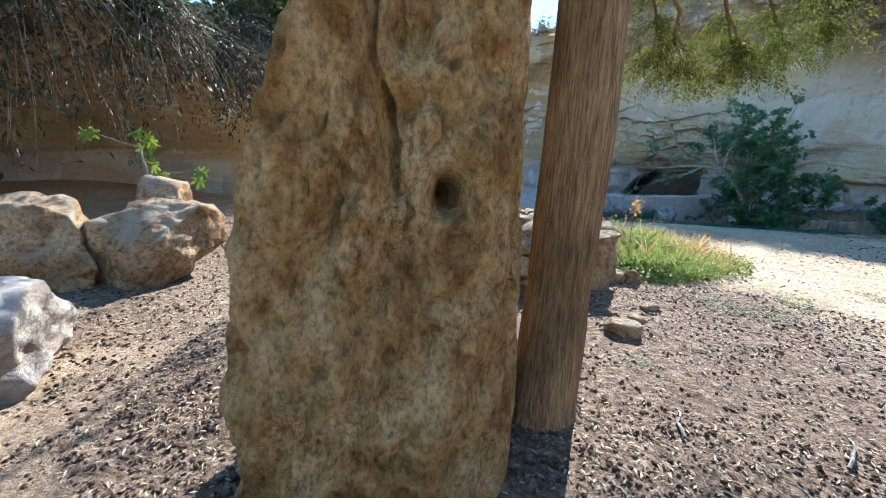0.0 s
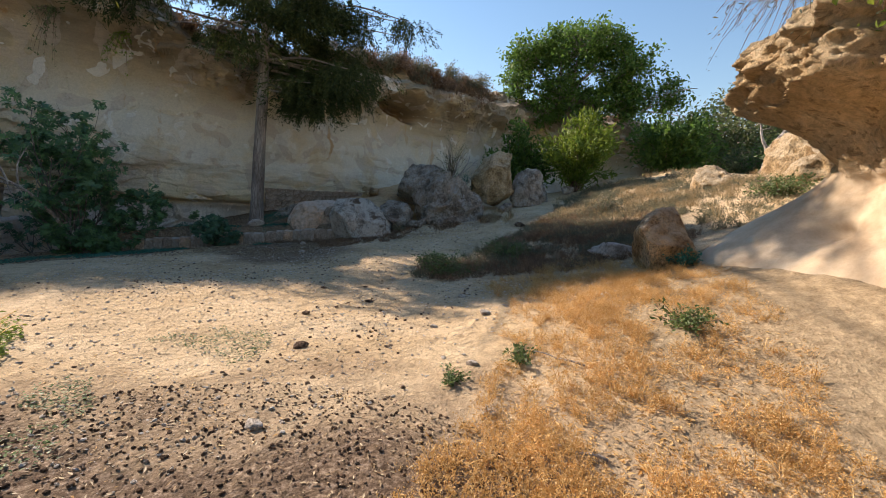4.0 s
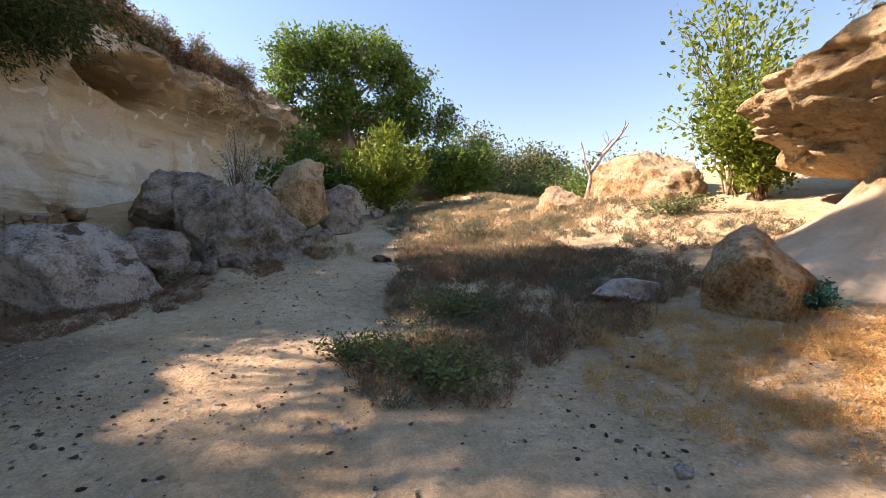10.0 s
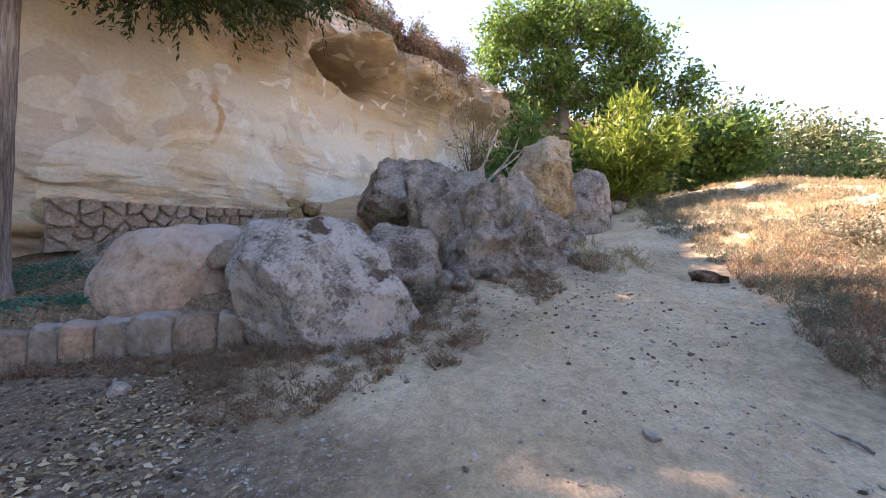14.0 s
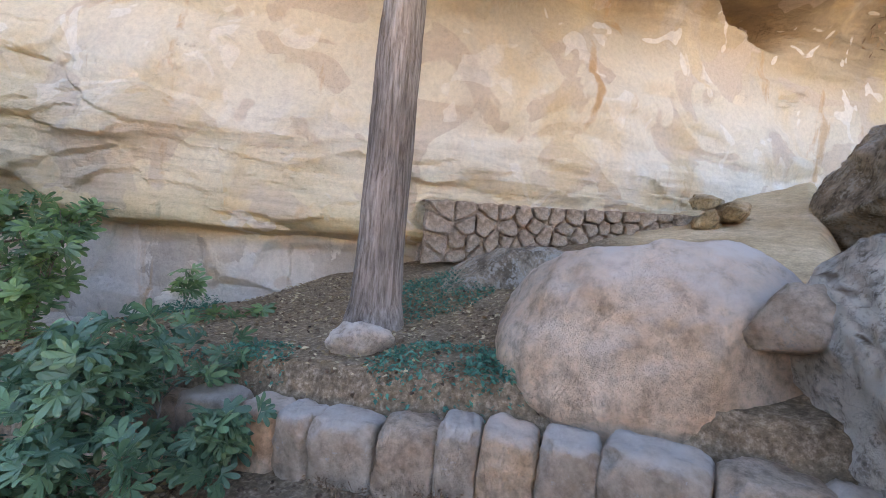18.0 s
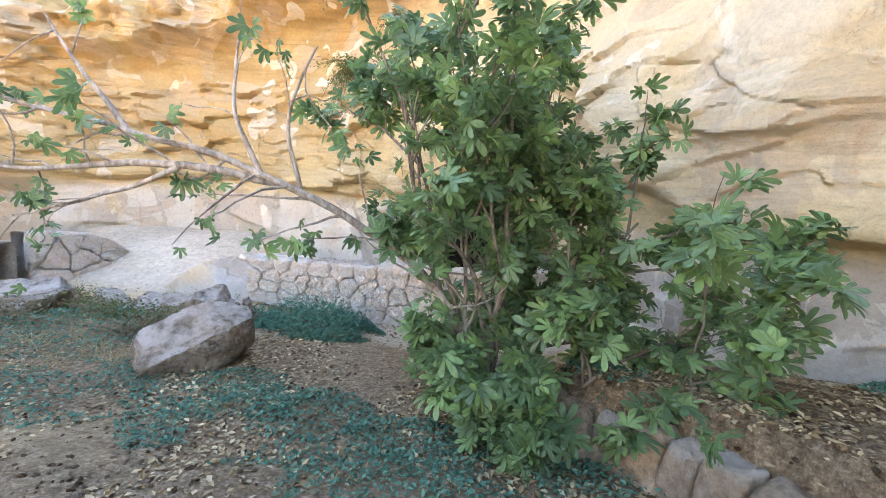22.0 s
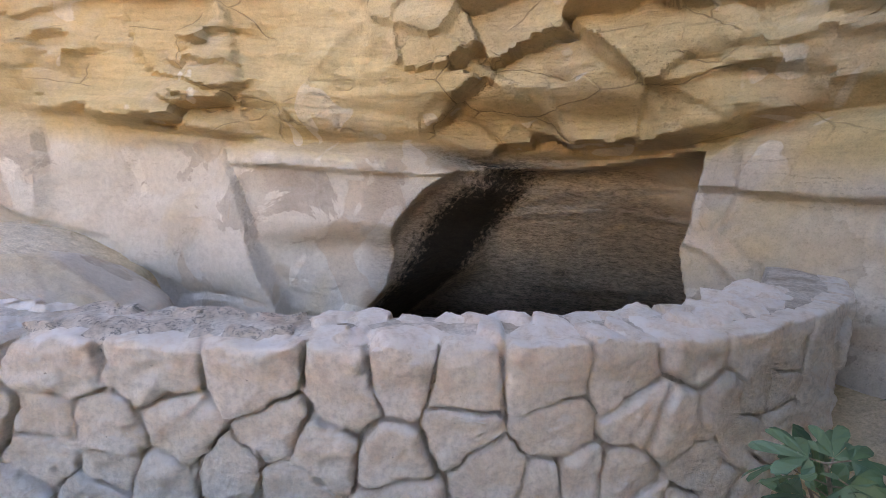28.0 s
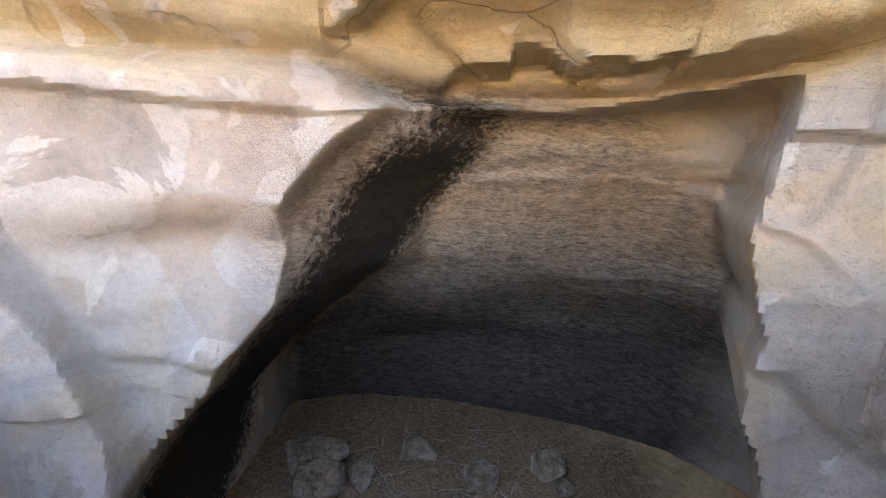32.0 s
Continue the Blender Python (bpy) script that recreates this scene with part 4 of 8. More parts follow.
    wall_in = (0.08 * sstep(0.0, 0.05, left_d) + 0.92 * np.clip(left_d / 0.85, 0, 1) ** 1.25) * (0.88 * sstep(0.0, 0.06, right_d) + 0.12 * sstep(0.0, 0.5, right_d))
    deep = near * wall_in * sstep(0.0, 0.06, top_d) * (0.14 + 0.86 * np.clip(top_d / 3.6, 0, 1) ** 0.8)
    hewn = 0.06 * fbm(np.stack([x * 1.6 + zf * 0.4, y, zf * 3.4 - 0.5 * x], -1), 4.0, 4, 72, 0.65, True)
    off = off - deep * (4.0 - 0.25 * sstep(-1.5, -4.0, zf) + 0.3 * fbm(s3, 0.6, 2, 70)) + 1.1 * near * wall_in * sstep(0.1, 0.4, top_d) * hewn
    off = off + 0.10 * near * sstep(-0.4, -0.1, inside) * sstep(0.15, 0.0, inside) * low
    # a wide dark hollow farther along
    h2 = sstep(1.0, 0.25, np.abs(y - 17.0) / 4.4 + np.maximum(zf - 0.5, 0) / 2.4) * (x < 1.6)
    h3 = sstep(1.0, 0.3, np.abs(y - 8.2) / 5.0 + np.maximum(zf - 1.2, 0) / 2.2) * (x < 0)
    off = off - 2.8 * h2 - 3.2 * h3
    back = np.maximum(uu - 1, 0)
    off = off - 14 * back ** 1.4
    top3 = np.stack([x, y, back * 14], -1)
    z = zf + back * 2.4 * (0.7 + 0.6 * fbm(s3, 0.2, 2, 77)) + sstep(0, 0.06, back) * (0.35 * fbm(top3, 0.9, 4, 78) + 0.25 * fbm(top3, 2.2, 4, 79, 0.5, True))
    return np.stack([x + N[:, None, 0] * off, y + N[:, None, 1] * off, z], -1)


_zz = np.concatenate([np.arange(-4.6, -1.6, 0.09), np.arange(-1.6, 3.4, 0.036), np.arange(3.4, 8.3, 0.06)])
_u = np.concatenate([(_zz + 4.6) / 12.9, np.linspace(1.0, 1.6, 46), [2.5, 6, 20]])
_V = cliff_face(_L, _N, _S, _u)
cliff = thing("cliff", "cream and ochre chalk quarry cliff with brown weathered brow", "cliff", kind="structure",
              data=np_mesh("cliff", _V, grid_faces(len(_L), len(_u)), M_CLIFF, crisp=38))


def cliff_at(x0, y0, u):
    """The place on the cliff nearest to a plan place, at a height share u."""
    i = int(np.argmin((_L[:, 0] - x0) ** 2 + (_L[:, 1] - y0) ** 2))
    j = int(np.argmin(np.abs(_u - u)))
    return _V[i, j]


# ---- the overhanging rock on the sunny side ----
RLINE = [(2.6, -6.5), (4.2, -4.2), (6.2, -2.9), (8.0, -2.25), (9.3, -2.15), (10.2, -2.6), (10.7, -3.6), (10.6, -5.0), (9.5, -7.0), (7.5, -9)]
_RL = smooth_line(RLINE, 0.035)
_RT = np.gradient(_RL, axis=0)
_RT = np.stack([np.convolve(np.pad(_RT[:, a], 15, mode="edge"), np.ones(31) / 31, "valid") for a in (0, 1)], 1)
_RT /= np.linalg.norm(_RT, axis=1, keepdims=True)
_RN = np.stack([-_RT[:, 1], _RT[:, 0]], 1)


def overhang_face(L, N, u):
    x = L[:, None, 0] + 0 * u[None]
    uu = u[None] + 0 * x
    top = 4.25 - 0.10 * np.abs(x - 9)
    z = 0.2 + (top - 0.2) * np.minimum(uu, 1)
    s3 = np.stack([x, L[:, None, 1] + 0 * uu, z], -1)
    neck = 2.35 + 0.25 * fbm(s3 * np.array([1, 1, 0]), 0.5, 2, 90) + 0.12 * (7.8 - x) + 0.75 * sstep(8.6, 10.0, x)
    off = 0.95 * np.tanh(1.25 * softplus(neck - 0.45 - z, 0.25)) + 0.75 * sstep(7.6, 9.6, x) * softplus(neck - 0.55 - z, 0.2)
    beak = np.exp(-((x - 10.5) / 0.75) ** 2) * np.exp(-(np.minimum(L[:, None, 1] + 2.9, 0) / 0.7) ** 2)
    open_end = sstep(6.9, 7.9, x)
    lip = 0.10 * sstep(neck - 0.1, neck + 0.2, z) + 0.35 * sstep(neck, 3.0, z) + (0.22 + 0.55 * open_end) * (1 - 0.30 * beak) * sstep(2.65 + 0.7 * beak, 3.35 + 0.4 * beak, z) + 0.15 * beak * sstep(3.55, 3.8, z)
    off = off + lip - 0.45 * sstep(top - 0.3, top, z)
    above = sstep(neck - 0.15, neck + 0.1, z)
    crown = sstep(2.8, 3.3, z)
    off = off + above * (0.16 * fbm(s3, 0.8, 4, 91) + (0.06 + 0.22 * crown) * fbm(s3, 1.6, 6, 92, 0.64, True) + 0.05 * fbm(s3, 5.0, 5, 93, 0.65, True))
    blk, edge = cells(x * 1.9 + 0.6 * fbm(s3, 1.2, 3, 97), z * 2.6 + 0.6 * fbm(s3, 1.1, 3, 98), 99)
    off = off + 0.17 * crown * facets(x * 2.4 + 0.4 * fbm(s3, 1.2, 3, 97), z * 3.2 + L[:, None, 1] * 1.5, 100) + above * (0.16 * facets(x * 1.5 + 0.5 * fbm(s3, 1.2, 3, 103), z * 1.7 + L[:, None, 1], 104) + 0.10 * facets(x * 3.2, z * 3.0 + L[:, None, 1], 101) + 0.12 * crown * facets(x * 6 + 2 * L[:, None, 1], z * 6.5 + 3 * L[:, None, 1], 102)) + crown * 0.13 * blk * sstep(0, 0.12, edge) + 0.03 * above * blk * sstep(0, 0.1, edge)
    off = off + 0.55 * np.exp(-((x - 6.6) / 0.9) ** 4 - ((z - 2.75) / 0.6) ** 4)
    off = off + (1 - above) * (0.16 * fbm(s3, 0.6, 3, 94) + 0.02 * fbm(s3, 5, 3, 95))
    off = off - 0.22 * np.exp(-((x - 8.75) / 0.20) ** 2 - ((z - 1.52) / 0.12) ** 2)
    back = np.maximum(uu - 1, 0)
    z = z + 0.55 * sstep(0, 0.25, back) + 0.2 * sstep(0, 0.05, back) * fbm(s3 + back[..., None] * 5, 1.2, 3, 96)
    off = off - 9 * back
    return np.stack([L[:, None, 0] + N[:, None, 0] * off, L[:, None, 1] + N[:, None, 1] * off, z], -1)


_ru = np.concatenate([np.linspace(0, 1, 170), np.linspace(1.01, 1.5, 24)])
_RV = overhang_face(_RL, _RN, _ru)


def overhang_mat():
    m, nt, b = base("overhang_rock", 0.94, 0.15)
    v = place(nt)
    s = height(nt)
    n1 = noise_tex(nt, 1.1, 8, 0.65, v, 0.4)
    n2 = noise_tex(nt, 13, 8, 0.75, v)
    rough_rock = ramp(nt, n1, [(0.3, (0.52, 0.34, 0.165)), (0.5, (0.70, 0.50, 0.285)), (0.7, (0.80, 0.64, 0.43))])
    sand = ramp(nt, n1, [(0.38, (0.48, 0.345, 0.22)), (0.62, (0.64, 0.51, 0.36))])
    zz = fmath(nt, "ADD", s[2], fmath(nt, "MULTIPLY", fmath(nt, "SUBTRACT", n1, 0.5), 0.9))
    f = ramp(nt, fmath(nt, "DIVIDE", zz, 5.0), [(0.46, grey(0)), (0.49, grey(1))])
    col = mix(nt, f, sand, rough_rock)
    crown = ramp(nt, fmath(nt, "DIVIDE", zz, 6.0), [(0.68, grey(0)), (0.76, grey(0.8))])
    col = mix(nt, crown, col, ramp(nt, n2, [(0.35, (0.16, 0.14, 0.12)), (0.65, (0.44, 0.40, 0.35))]))
    col = mix(nt, fmath(nt, "ADD", fmath(nt, "MULTIPLY", f, 0.5), 0.2), col, ramp(nt, n2, [(0.38, grey(0.62)), (0.6, grey(1.12))]), "MULTIPLY")
    pocks = fmath(nt, "MULTIPLY", ramp(nt, noise_tex(nt, 7, 5, 0.6, place(nt, (1, 1, 1.5)), 0.4), [(0.34, grey(1)), (0.44, grey(0))]), f)
    col = mix(nt, fmath(nt, "MULTIPLY", pocks, 0.55), col, (0.20, 0.12, 0.055))
    nt.links.new(col, b.inputs["Base Color"])
    grit = fmath(nt, "SUBTRACT", fmath(nt, "MULTIPLY", n2, fmath(nt, "ADD", fmath(nt, "MULTIPLY", f, 0.9), 0.12)), fmath(nt, "MULTIPLY", pocks, 0.5))
    bump(nt, b, grit, 1.0, 0.10, bump(nt, b, noise_tex(nt, 40, 6, 0.75, v), 0.5, 0.03))
    return m


overhang = thing("overhanging_rock", "ochre rock brow overhanging a smooth sandy chalk slope", "cliff", kind="structure",
                 data=np_mesh("overhanging_rock", _RV, grid_faces(len(_RL), len(_ru))[:, ::-1], overhang_mat()))


# ---- boulders ----
def gb(x, y, up):
    return (x, y, gz(x, y) + up)


def standing_rock():
    """Tall slab with furrows, pits and one deep hole, broad below, leaning away at the top."""
    V, F = ico(7)
    V = V.copy()
    V /= (np.abs(V) ** 4.6).sum(1, keepdims=True) ** (1 / 4.6)
    N0 = V / np.linalg.norm(V, axis=1, keepdims=True)
    a, b = (V[:, 0:1] + 1) / 2, (V[:, 1:2] + 1) / 2
    A, B, C, D = (np.array(c) for c in ((-0.60, -0.98), (0.33, -0.62), (0.44, 0.80), (-0.40, 0.62)))  # corners of the plan
    plan = A * (1 - a) * (1 - b) + B * a * (1 - b) + C * a * b + D * (1 - a) * b
    W = np.c_[plan, V[:, 2] * 2.0]
    h = (W[:, 2] + 1.4) / 3.0
    W[:, :2] *= (1.05 - 0.10 * h)[:, None]
    N1 = np.c_[W[:, :2] - np.array([0.02, -0.05]), N0[:, 2] * 0.6]
    N1 /= np.linalg.norm(N1, axis=1, keepdims=True)
    W[:, 0] += 0.30 * sstep(0.35, 0.95, h) * sstep(0.1, -0.5, W[:, 0])
    Q = W * np.array([1.6, 1.6, 0.38])
    d = 0.12 * fbm(W, 0.9, 3, 3) + 0.14 * fbm(Q, 1.9, 5, 5, 0.58, True) + 0.04 * fbm(W, 4.5, 5, 7, 0.62) + 0.03 * fbm(W * np.array([1, 1, 0.5]), 8, 4, 8, 0.65, True)
    b, e = cells((W[:, 0] + W[:, 1]) * 3.2 + 0.5 * fbm(W, 2, 2, 9), W[:, 2] * 2.0, 12)
    d = d + 0.02 * b * sstep(0, 0.15, e)
    d = d + 0.06 * facets((W[:, 0] + W[:, 1]) * 2.6 + d * 2, W[:, 2] * 1.0 + d, 13) + 0.025 * facets((W[:, 0] + W[:, 1]) * 7 + d * 3, W[:, 2] * 5 + d, 14)
    for sc, up, deep, wide, sd in ((1.5, 0.35, 0.10, 0.035, 31), (3.2, 0.45, 0.045, 0.04, 32), (6.5, 0.7, 0.022, 0.05, 33)):
        S = W * np.array([1, 1, up])
        d = d - deep * np.exp(-(fbm(S, sc, 4, sd, 0.55) / wide) ** 2) * sstep(-0.15, 0.2, fbm(W, 1.3, 2, sd + 5))
    face = sstep(-0.25, -0.45, W[:, 1])
    furrow = W[:, 0] + 0.12 - 0.14 * np.clip(0.75 - W[:, 2], 0, 1.2) + 0.05 * fbm(W, 3.0, 3, 41)
    d = d - 0.13 * face * np.exp(-(furrow / 0.026) ** 2) * sstep(0.05, 0.35, W[:, 2] + 0.1 * fbm(W, 4, 2, 42))
    ledge = W[:, 2] - 0.62 - 0.10 * (W[:, 0] - 0.1) + 0.03 * fbm(W, 5.0, 3, 43)
    d = d - 0.05 * face * np.exp(-(ledge / 0.012) ** 2) * sstep(-0.05, 0.08, W[:, 0])
    east = sstep(0.15, 0.40, W[:, 0] - 0.12 * W[:, 1])
    d = d * (1 - 0.65 * east)
    W[:, 0] += east * (0.15 - 0.035 * W[:, 2])
    W = W + N1 * d[:, None]
    for f, deep, sd in ((4.5, 0.07, 21), (9.0, 0.06, 22), (19.0, 0.032, 23), (33.0, 0.015, 24)):
        pit, val = cells3(W * f * np.array([1, 1, 0.75]), sd)
        W = W - N1 * (deep * (val > 0.40) * np.exp(-(pit / 0.30) ** 2))[:, None]
    n = np.array([0.20, -0.97, 0.1])
    for at, r, push in (((0.16, -0.60, 0.13), 0.058, -0.5), ((0.24, -0.6, 0.28), 0.065, 0.07), ((0.12, -0.66, -0.20), 0.075, 0.06), ((0.16, -0.55, -0.07), 0.035, -0.08), ((-0.1, -0.7, 0.45), 0.04, -0.10), ((0.3, -0.5, -0.2), 0.03, -0.06)):
        q = W - np.array(at)
        front = np.exp(-np.maximum(-(q @ n) - 0.3, 0) * 12)
        q = q - np.outer(q @ n, n) * 0.95
        W = W - N1 * (-push * front * np.exp(-((q / r) ** 2).sum(1)))[:, None]
    return thing("standing_rock", "tall pitted ochre rock standing beside the first tree", "rock", (-0.15, 2.30, 1.18), data=np_mesh("standing_rock", W, F, M_OCHRE))


standing_rock()
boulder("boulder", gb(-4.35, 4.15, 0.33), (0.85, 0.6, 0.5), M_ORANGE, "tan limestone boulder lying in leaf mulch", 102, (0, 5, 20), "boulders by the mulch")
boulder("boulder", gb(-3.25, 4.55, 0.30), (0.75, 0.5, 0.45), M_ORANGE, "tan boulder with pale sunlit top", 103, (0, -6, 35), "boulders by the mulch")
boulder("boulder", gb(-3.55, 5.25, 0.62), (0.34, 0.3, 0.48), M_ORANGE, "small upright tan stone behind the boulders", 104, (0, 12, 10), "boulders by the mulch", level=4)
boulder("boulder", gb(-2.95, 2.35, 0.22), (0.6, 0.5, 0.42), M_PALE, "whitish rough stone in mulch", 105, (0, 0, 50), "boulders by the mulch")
boulder("boulder", gb(-4.9, 5.3, 0.08), (0.2, 0.14, 0.1), M_ORANGE, "small flat reddish stone", 106, (0, 0, 0), "boulders by the mulch", level=3)

boulder("pink_boulder", (15.85, 10.25, 0.50), (1.02, 0.85, 0.84), M_PINK, "smooth pinkish boulder behind the kerb", 119, (0, -24, -58), cuts=2, rough=0.035, box=0.08, level=6, flat_base=0.92, cut_at=0.92)
boulder("lichen_boulder", (15.42, 8.34, 0.58), (1.1, 1.02, 0.88), M_LICHEN, "large grey boulder crusted with white lichen", 112, (14, -22, 14), cuts=5, rough=0.07, box=0.45, level=6, cut_at=0.9)
boulder("brown_stone", (15.32, 9.42, 1.02), (0.15, 0.22, 0.2), M_BROWNSTONE, "small brown stone wedged between two boulders", 141, (0, 20, 30), level=4, box=0.5)
boulder("chalk_boss", (5.5, 20.4, -1.55), (1.5, 1.9, 1.15), M_CLIFF, "smooth pale chalk boss at the end of the cave wall", 142, (0, 0, 15), cuts=3, rough=0.02, box=0.2, level=6)
for q, (x, y, s) in enumerate(((20.1, 10.5, 0.26), (20.45, 10.25, 0.3), (20.3, 10.6, 0.22), (20.75, 10.0, 0.28), (20.2, 10.2, 0.18), (20.55, 10.55, 0.24))):
    boulder("heaped_stone", (x, y, 1.72 + 0.16 * (q % 3)), (s, s * 0.8, s * 0.6), M_TAN, "tan stone in a small heap on the low wall", 143 + q, (0, 10, 60 * q), "heaped stones", level=3)
boulder("grey_boulder", (17.0, 7.75, 0.95), (0.95, 0.8, 0.62), M_GREY, "grey-brown boulder wedged between larger rocks", 113, (0, 8, 30), box=0.5)
boulder("craggy_rock", (18.1, 5.8, 1.2), (1.15, 1.35, 1.32), M_GREY, "craggy dark grey rock pile beside the path", 114, (0, 0, 15), cuts=10, rough=0.17, level=6)
boulder("craggy_rock", (18.9, 6.7, 1.6), (1.1, 1.1, 1.1), M_GREY, "dark grey rock leaning on the pile", 115, (0, 15, 40), cuts=9, rough=0.12)
boulder("dark_boulder", (21.1, 7.8, 2.35), (1.3, 1.45, 1.15), M_GREY, "big rounded dark grey boulder at the cliff foot", 116, (0, 0, 10), cuts=6, rough=0.09, level=6)
boulder("pointed_rock", (20.7, 4.7, 2.75), (0.65, 0.95, 1.3), M_TAN, "pointed tan and grey rock standing upright", 117, (24, -6, 20), cuts=8, rough=0.09, box=0.3, taper=0.5)
boulder("rock_block", (21.7, 3.45, 2.4), (0.75, 0.65, 0.95), M_GREY, "blocky brown rock beside the path", 118, (0, 10, 30), cuts=7, box=0.6)
boulder("rock_block", (22.6, 3.0, 2.2), (0.6, 0.6, 0.6), M_GREY, "grey rock block among dry weeds", 119, (0, 0, 10), cuts=7, box=0.6)
for q, (x, y, s) in enumerate(((16.6, 6.9, 0.28), (17.0, 6.6, 0.22), (16.4, 6.5, 0.17), (17.2, 6.2, 0.24), (16.2, 7.25, 0.14), (16.9, 6.0, 0.16), (19.9, 5.6, 0.4), (20.1, 4.0, 0.3), (24.3, 1.6, 0.35), (25.6, 1.0, 0.3))):
    boulder("loose_stone", gb(x, y, s * 0.5), (s, s * 0.8, s * 0.7), M_GREY, "loose grey stone at the foot of the rock pile", 120 + q, (0, 0, q * 40), "loose stones", level=3)

boulder("ochre_boulder", (10.22, -0.08, 1.12), (0.56, 0.5, 0.66), M_ORANGE, "upright ochre boulder at the foot of the sandy slope", 131, (0, -8, 10), cuts=8, rough=0.07, box=0.4)
boulder("flat_stone", gb(11.5, 0.55, 0.08), (0.5, 0.34, 0.17), M_PALE, "flat pale stone lying on the bank", 132, (0, 4, 40), level=4)
boulder("sunlit_rock", (16.7, -5.1, 3.35), (2.15, 1.1, 1.15), M_TAN, "long sunlit tan rock outcrop with hollows", 133, (0, -12, 6), cuts=9, rough=0.10, level=6)
boulder("sunlit_rock", (15.4, -4.6, 2.9), (1.1, 0.8, 0.8), M_TAN, "tan rock outcrop leaning on its neighbour", 134, (0, 10, 0), cuts=9, rough=0.10)
boulder("sunlit_rock", (17.95, -2.9, 2.75), (0.95, 0.6, 0.62), M_TAN, "pale tan rock among dry grass", 135, (0, 6, 20), cuts=8, rough=0.09)
boulder("slab_rock", (8.17, 15.6, -0.67), (0.88, 0.46, 0.40), M_SLAB, "brown-grey slab of rock with a whitish top tilted on the ground", 136, (-22, -22, 42), cuts=11, rough=0.05, box=0.75, cut_at=0.74, level=6)
for q, (x, y, sx_, sy_, sz_) in enumerate(((6.95, 17.28, 0.34, 0.30, 0.34), (6.5, 17.2, 0.24, 0.22, 0.28), (7.35, 17.45, 0.34, 0.28, 0.26), (5.9, 17.3, 0.42, 0.28, 0.20), (5.2, 17.25, 0.40, 0.26, 0.20), (4.3, 16.55, 0.85, 0.5, 0.30))):
    boulder("low_rock", gb(x, y, sz_ * 0.45), (sx_, sy_, sz_), M_SLAB, "low grey-brown rock half sunk among weeds", 137 + 3 * q, (0, 0, 25 + 37 * q), "rocks among the weeds", cuts=9, box=0.5)
boulder("white_stone", gb(14.72, 12.02, 0.10), (0.27, 0.16, 0.15), M_PALE, "whitish oblong stone lying by the trunk", 138, (0, 10, -40), level=4)
boulder("half_buried_rock", (17.3, 12.2, 0.55), (1.1, 0.75, 0.5), M_GREY, "grey rock half buried under the low wall", 139, (0, 0, -35), cuts=5, rough=0.05)
boulder("round_stone", gb(11.95, 15.1, 0.10), (0.22, 0.2, 0.19), M_BROWNSTONE, "round grey-brown stone under the fig", 140, level=4)
for q, (x, y, s) in enumerate(((9.57, 24.30, 0.42), (12.81, 23.47, 0.3), (11.75, 23.47, 0.3), (11.03, 24.19, 0.26), (9.58, 23.77, 0.4), (10.17, 23.85, 0.24), (12.85, 23.08, 0.16))):
    boulder("cave_stone", (x, y, gz(x, y) + s * 0.32), (s, s * 0.8, s * 0.6), M_GREY, "grey stone on the cave floor", 150 + q, (0, 0, 50 * q), "stones in the cave", level=4)


# ---- masonry of fitted rubble ----
def rubble_cells(length, rows, pitch, rng):
    """Seeds of a wall of fitted stones, in metres along the wall and in shares of its height."""
    S = []
    for r in range(rows):
        s = rng.uniform(0, pitch)
        while s < length:
            S.append((s, (r + 0.5 + rng.uniform(-0.3, 0.3)) / rows))
            s += pitch * rng.uniform(0.55, 1.5)
    return np.array(S)


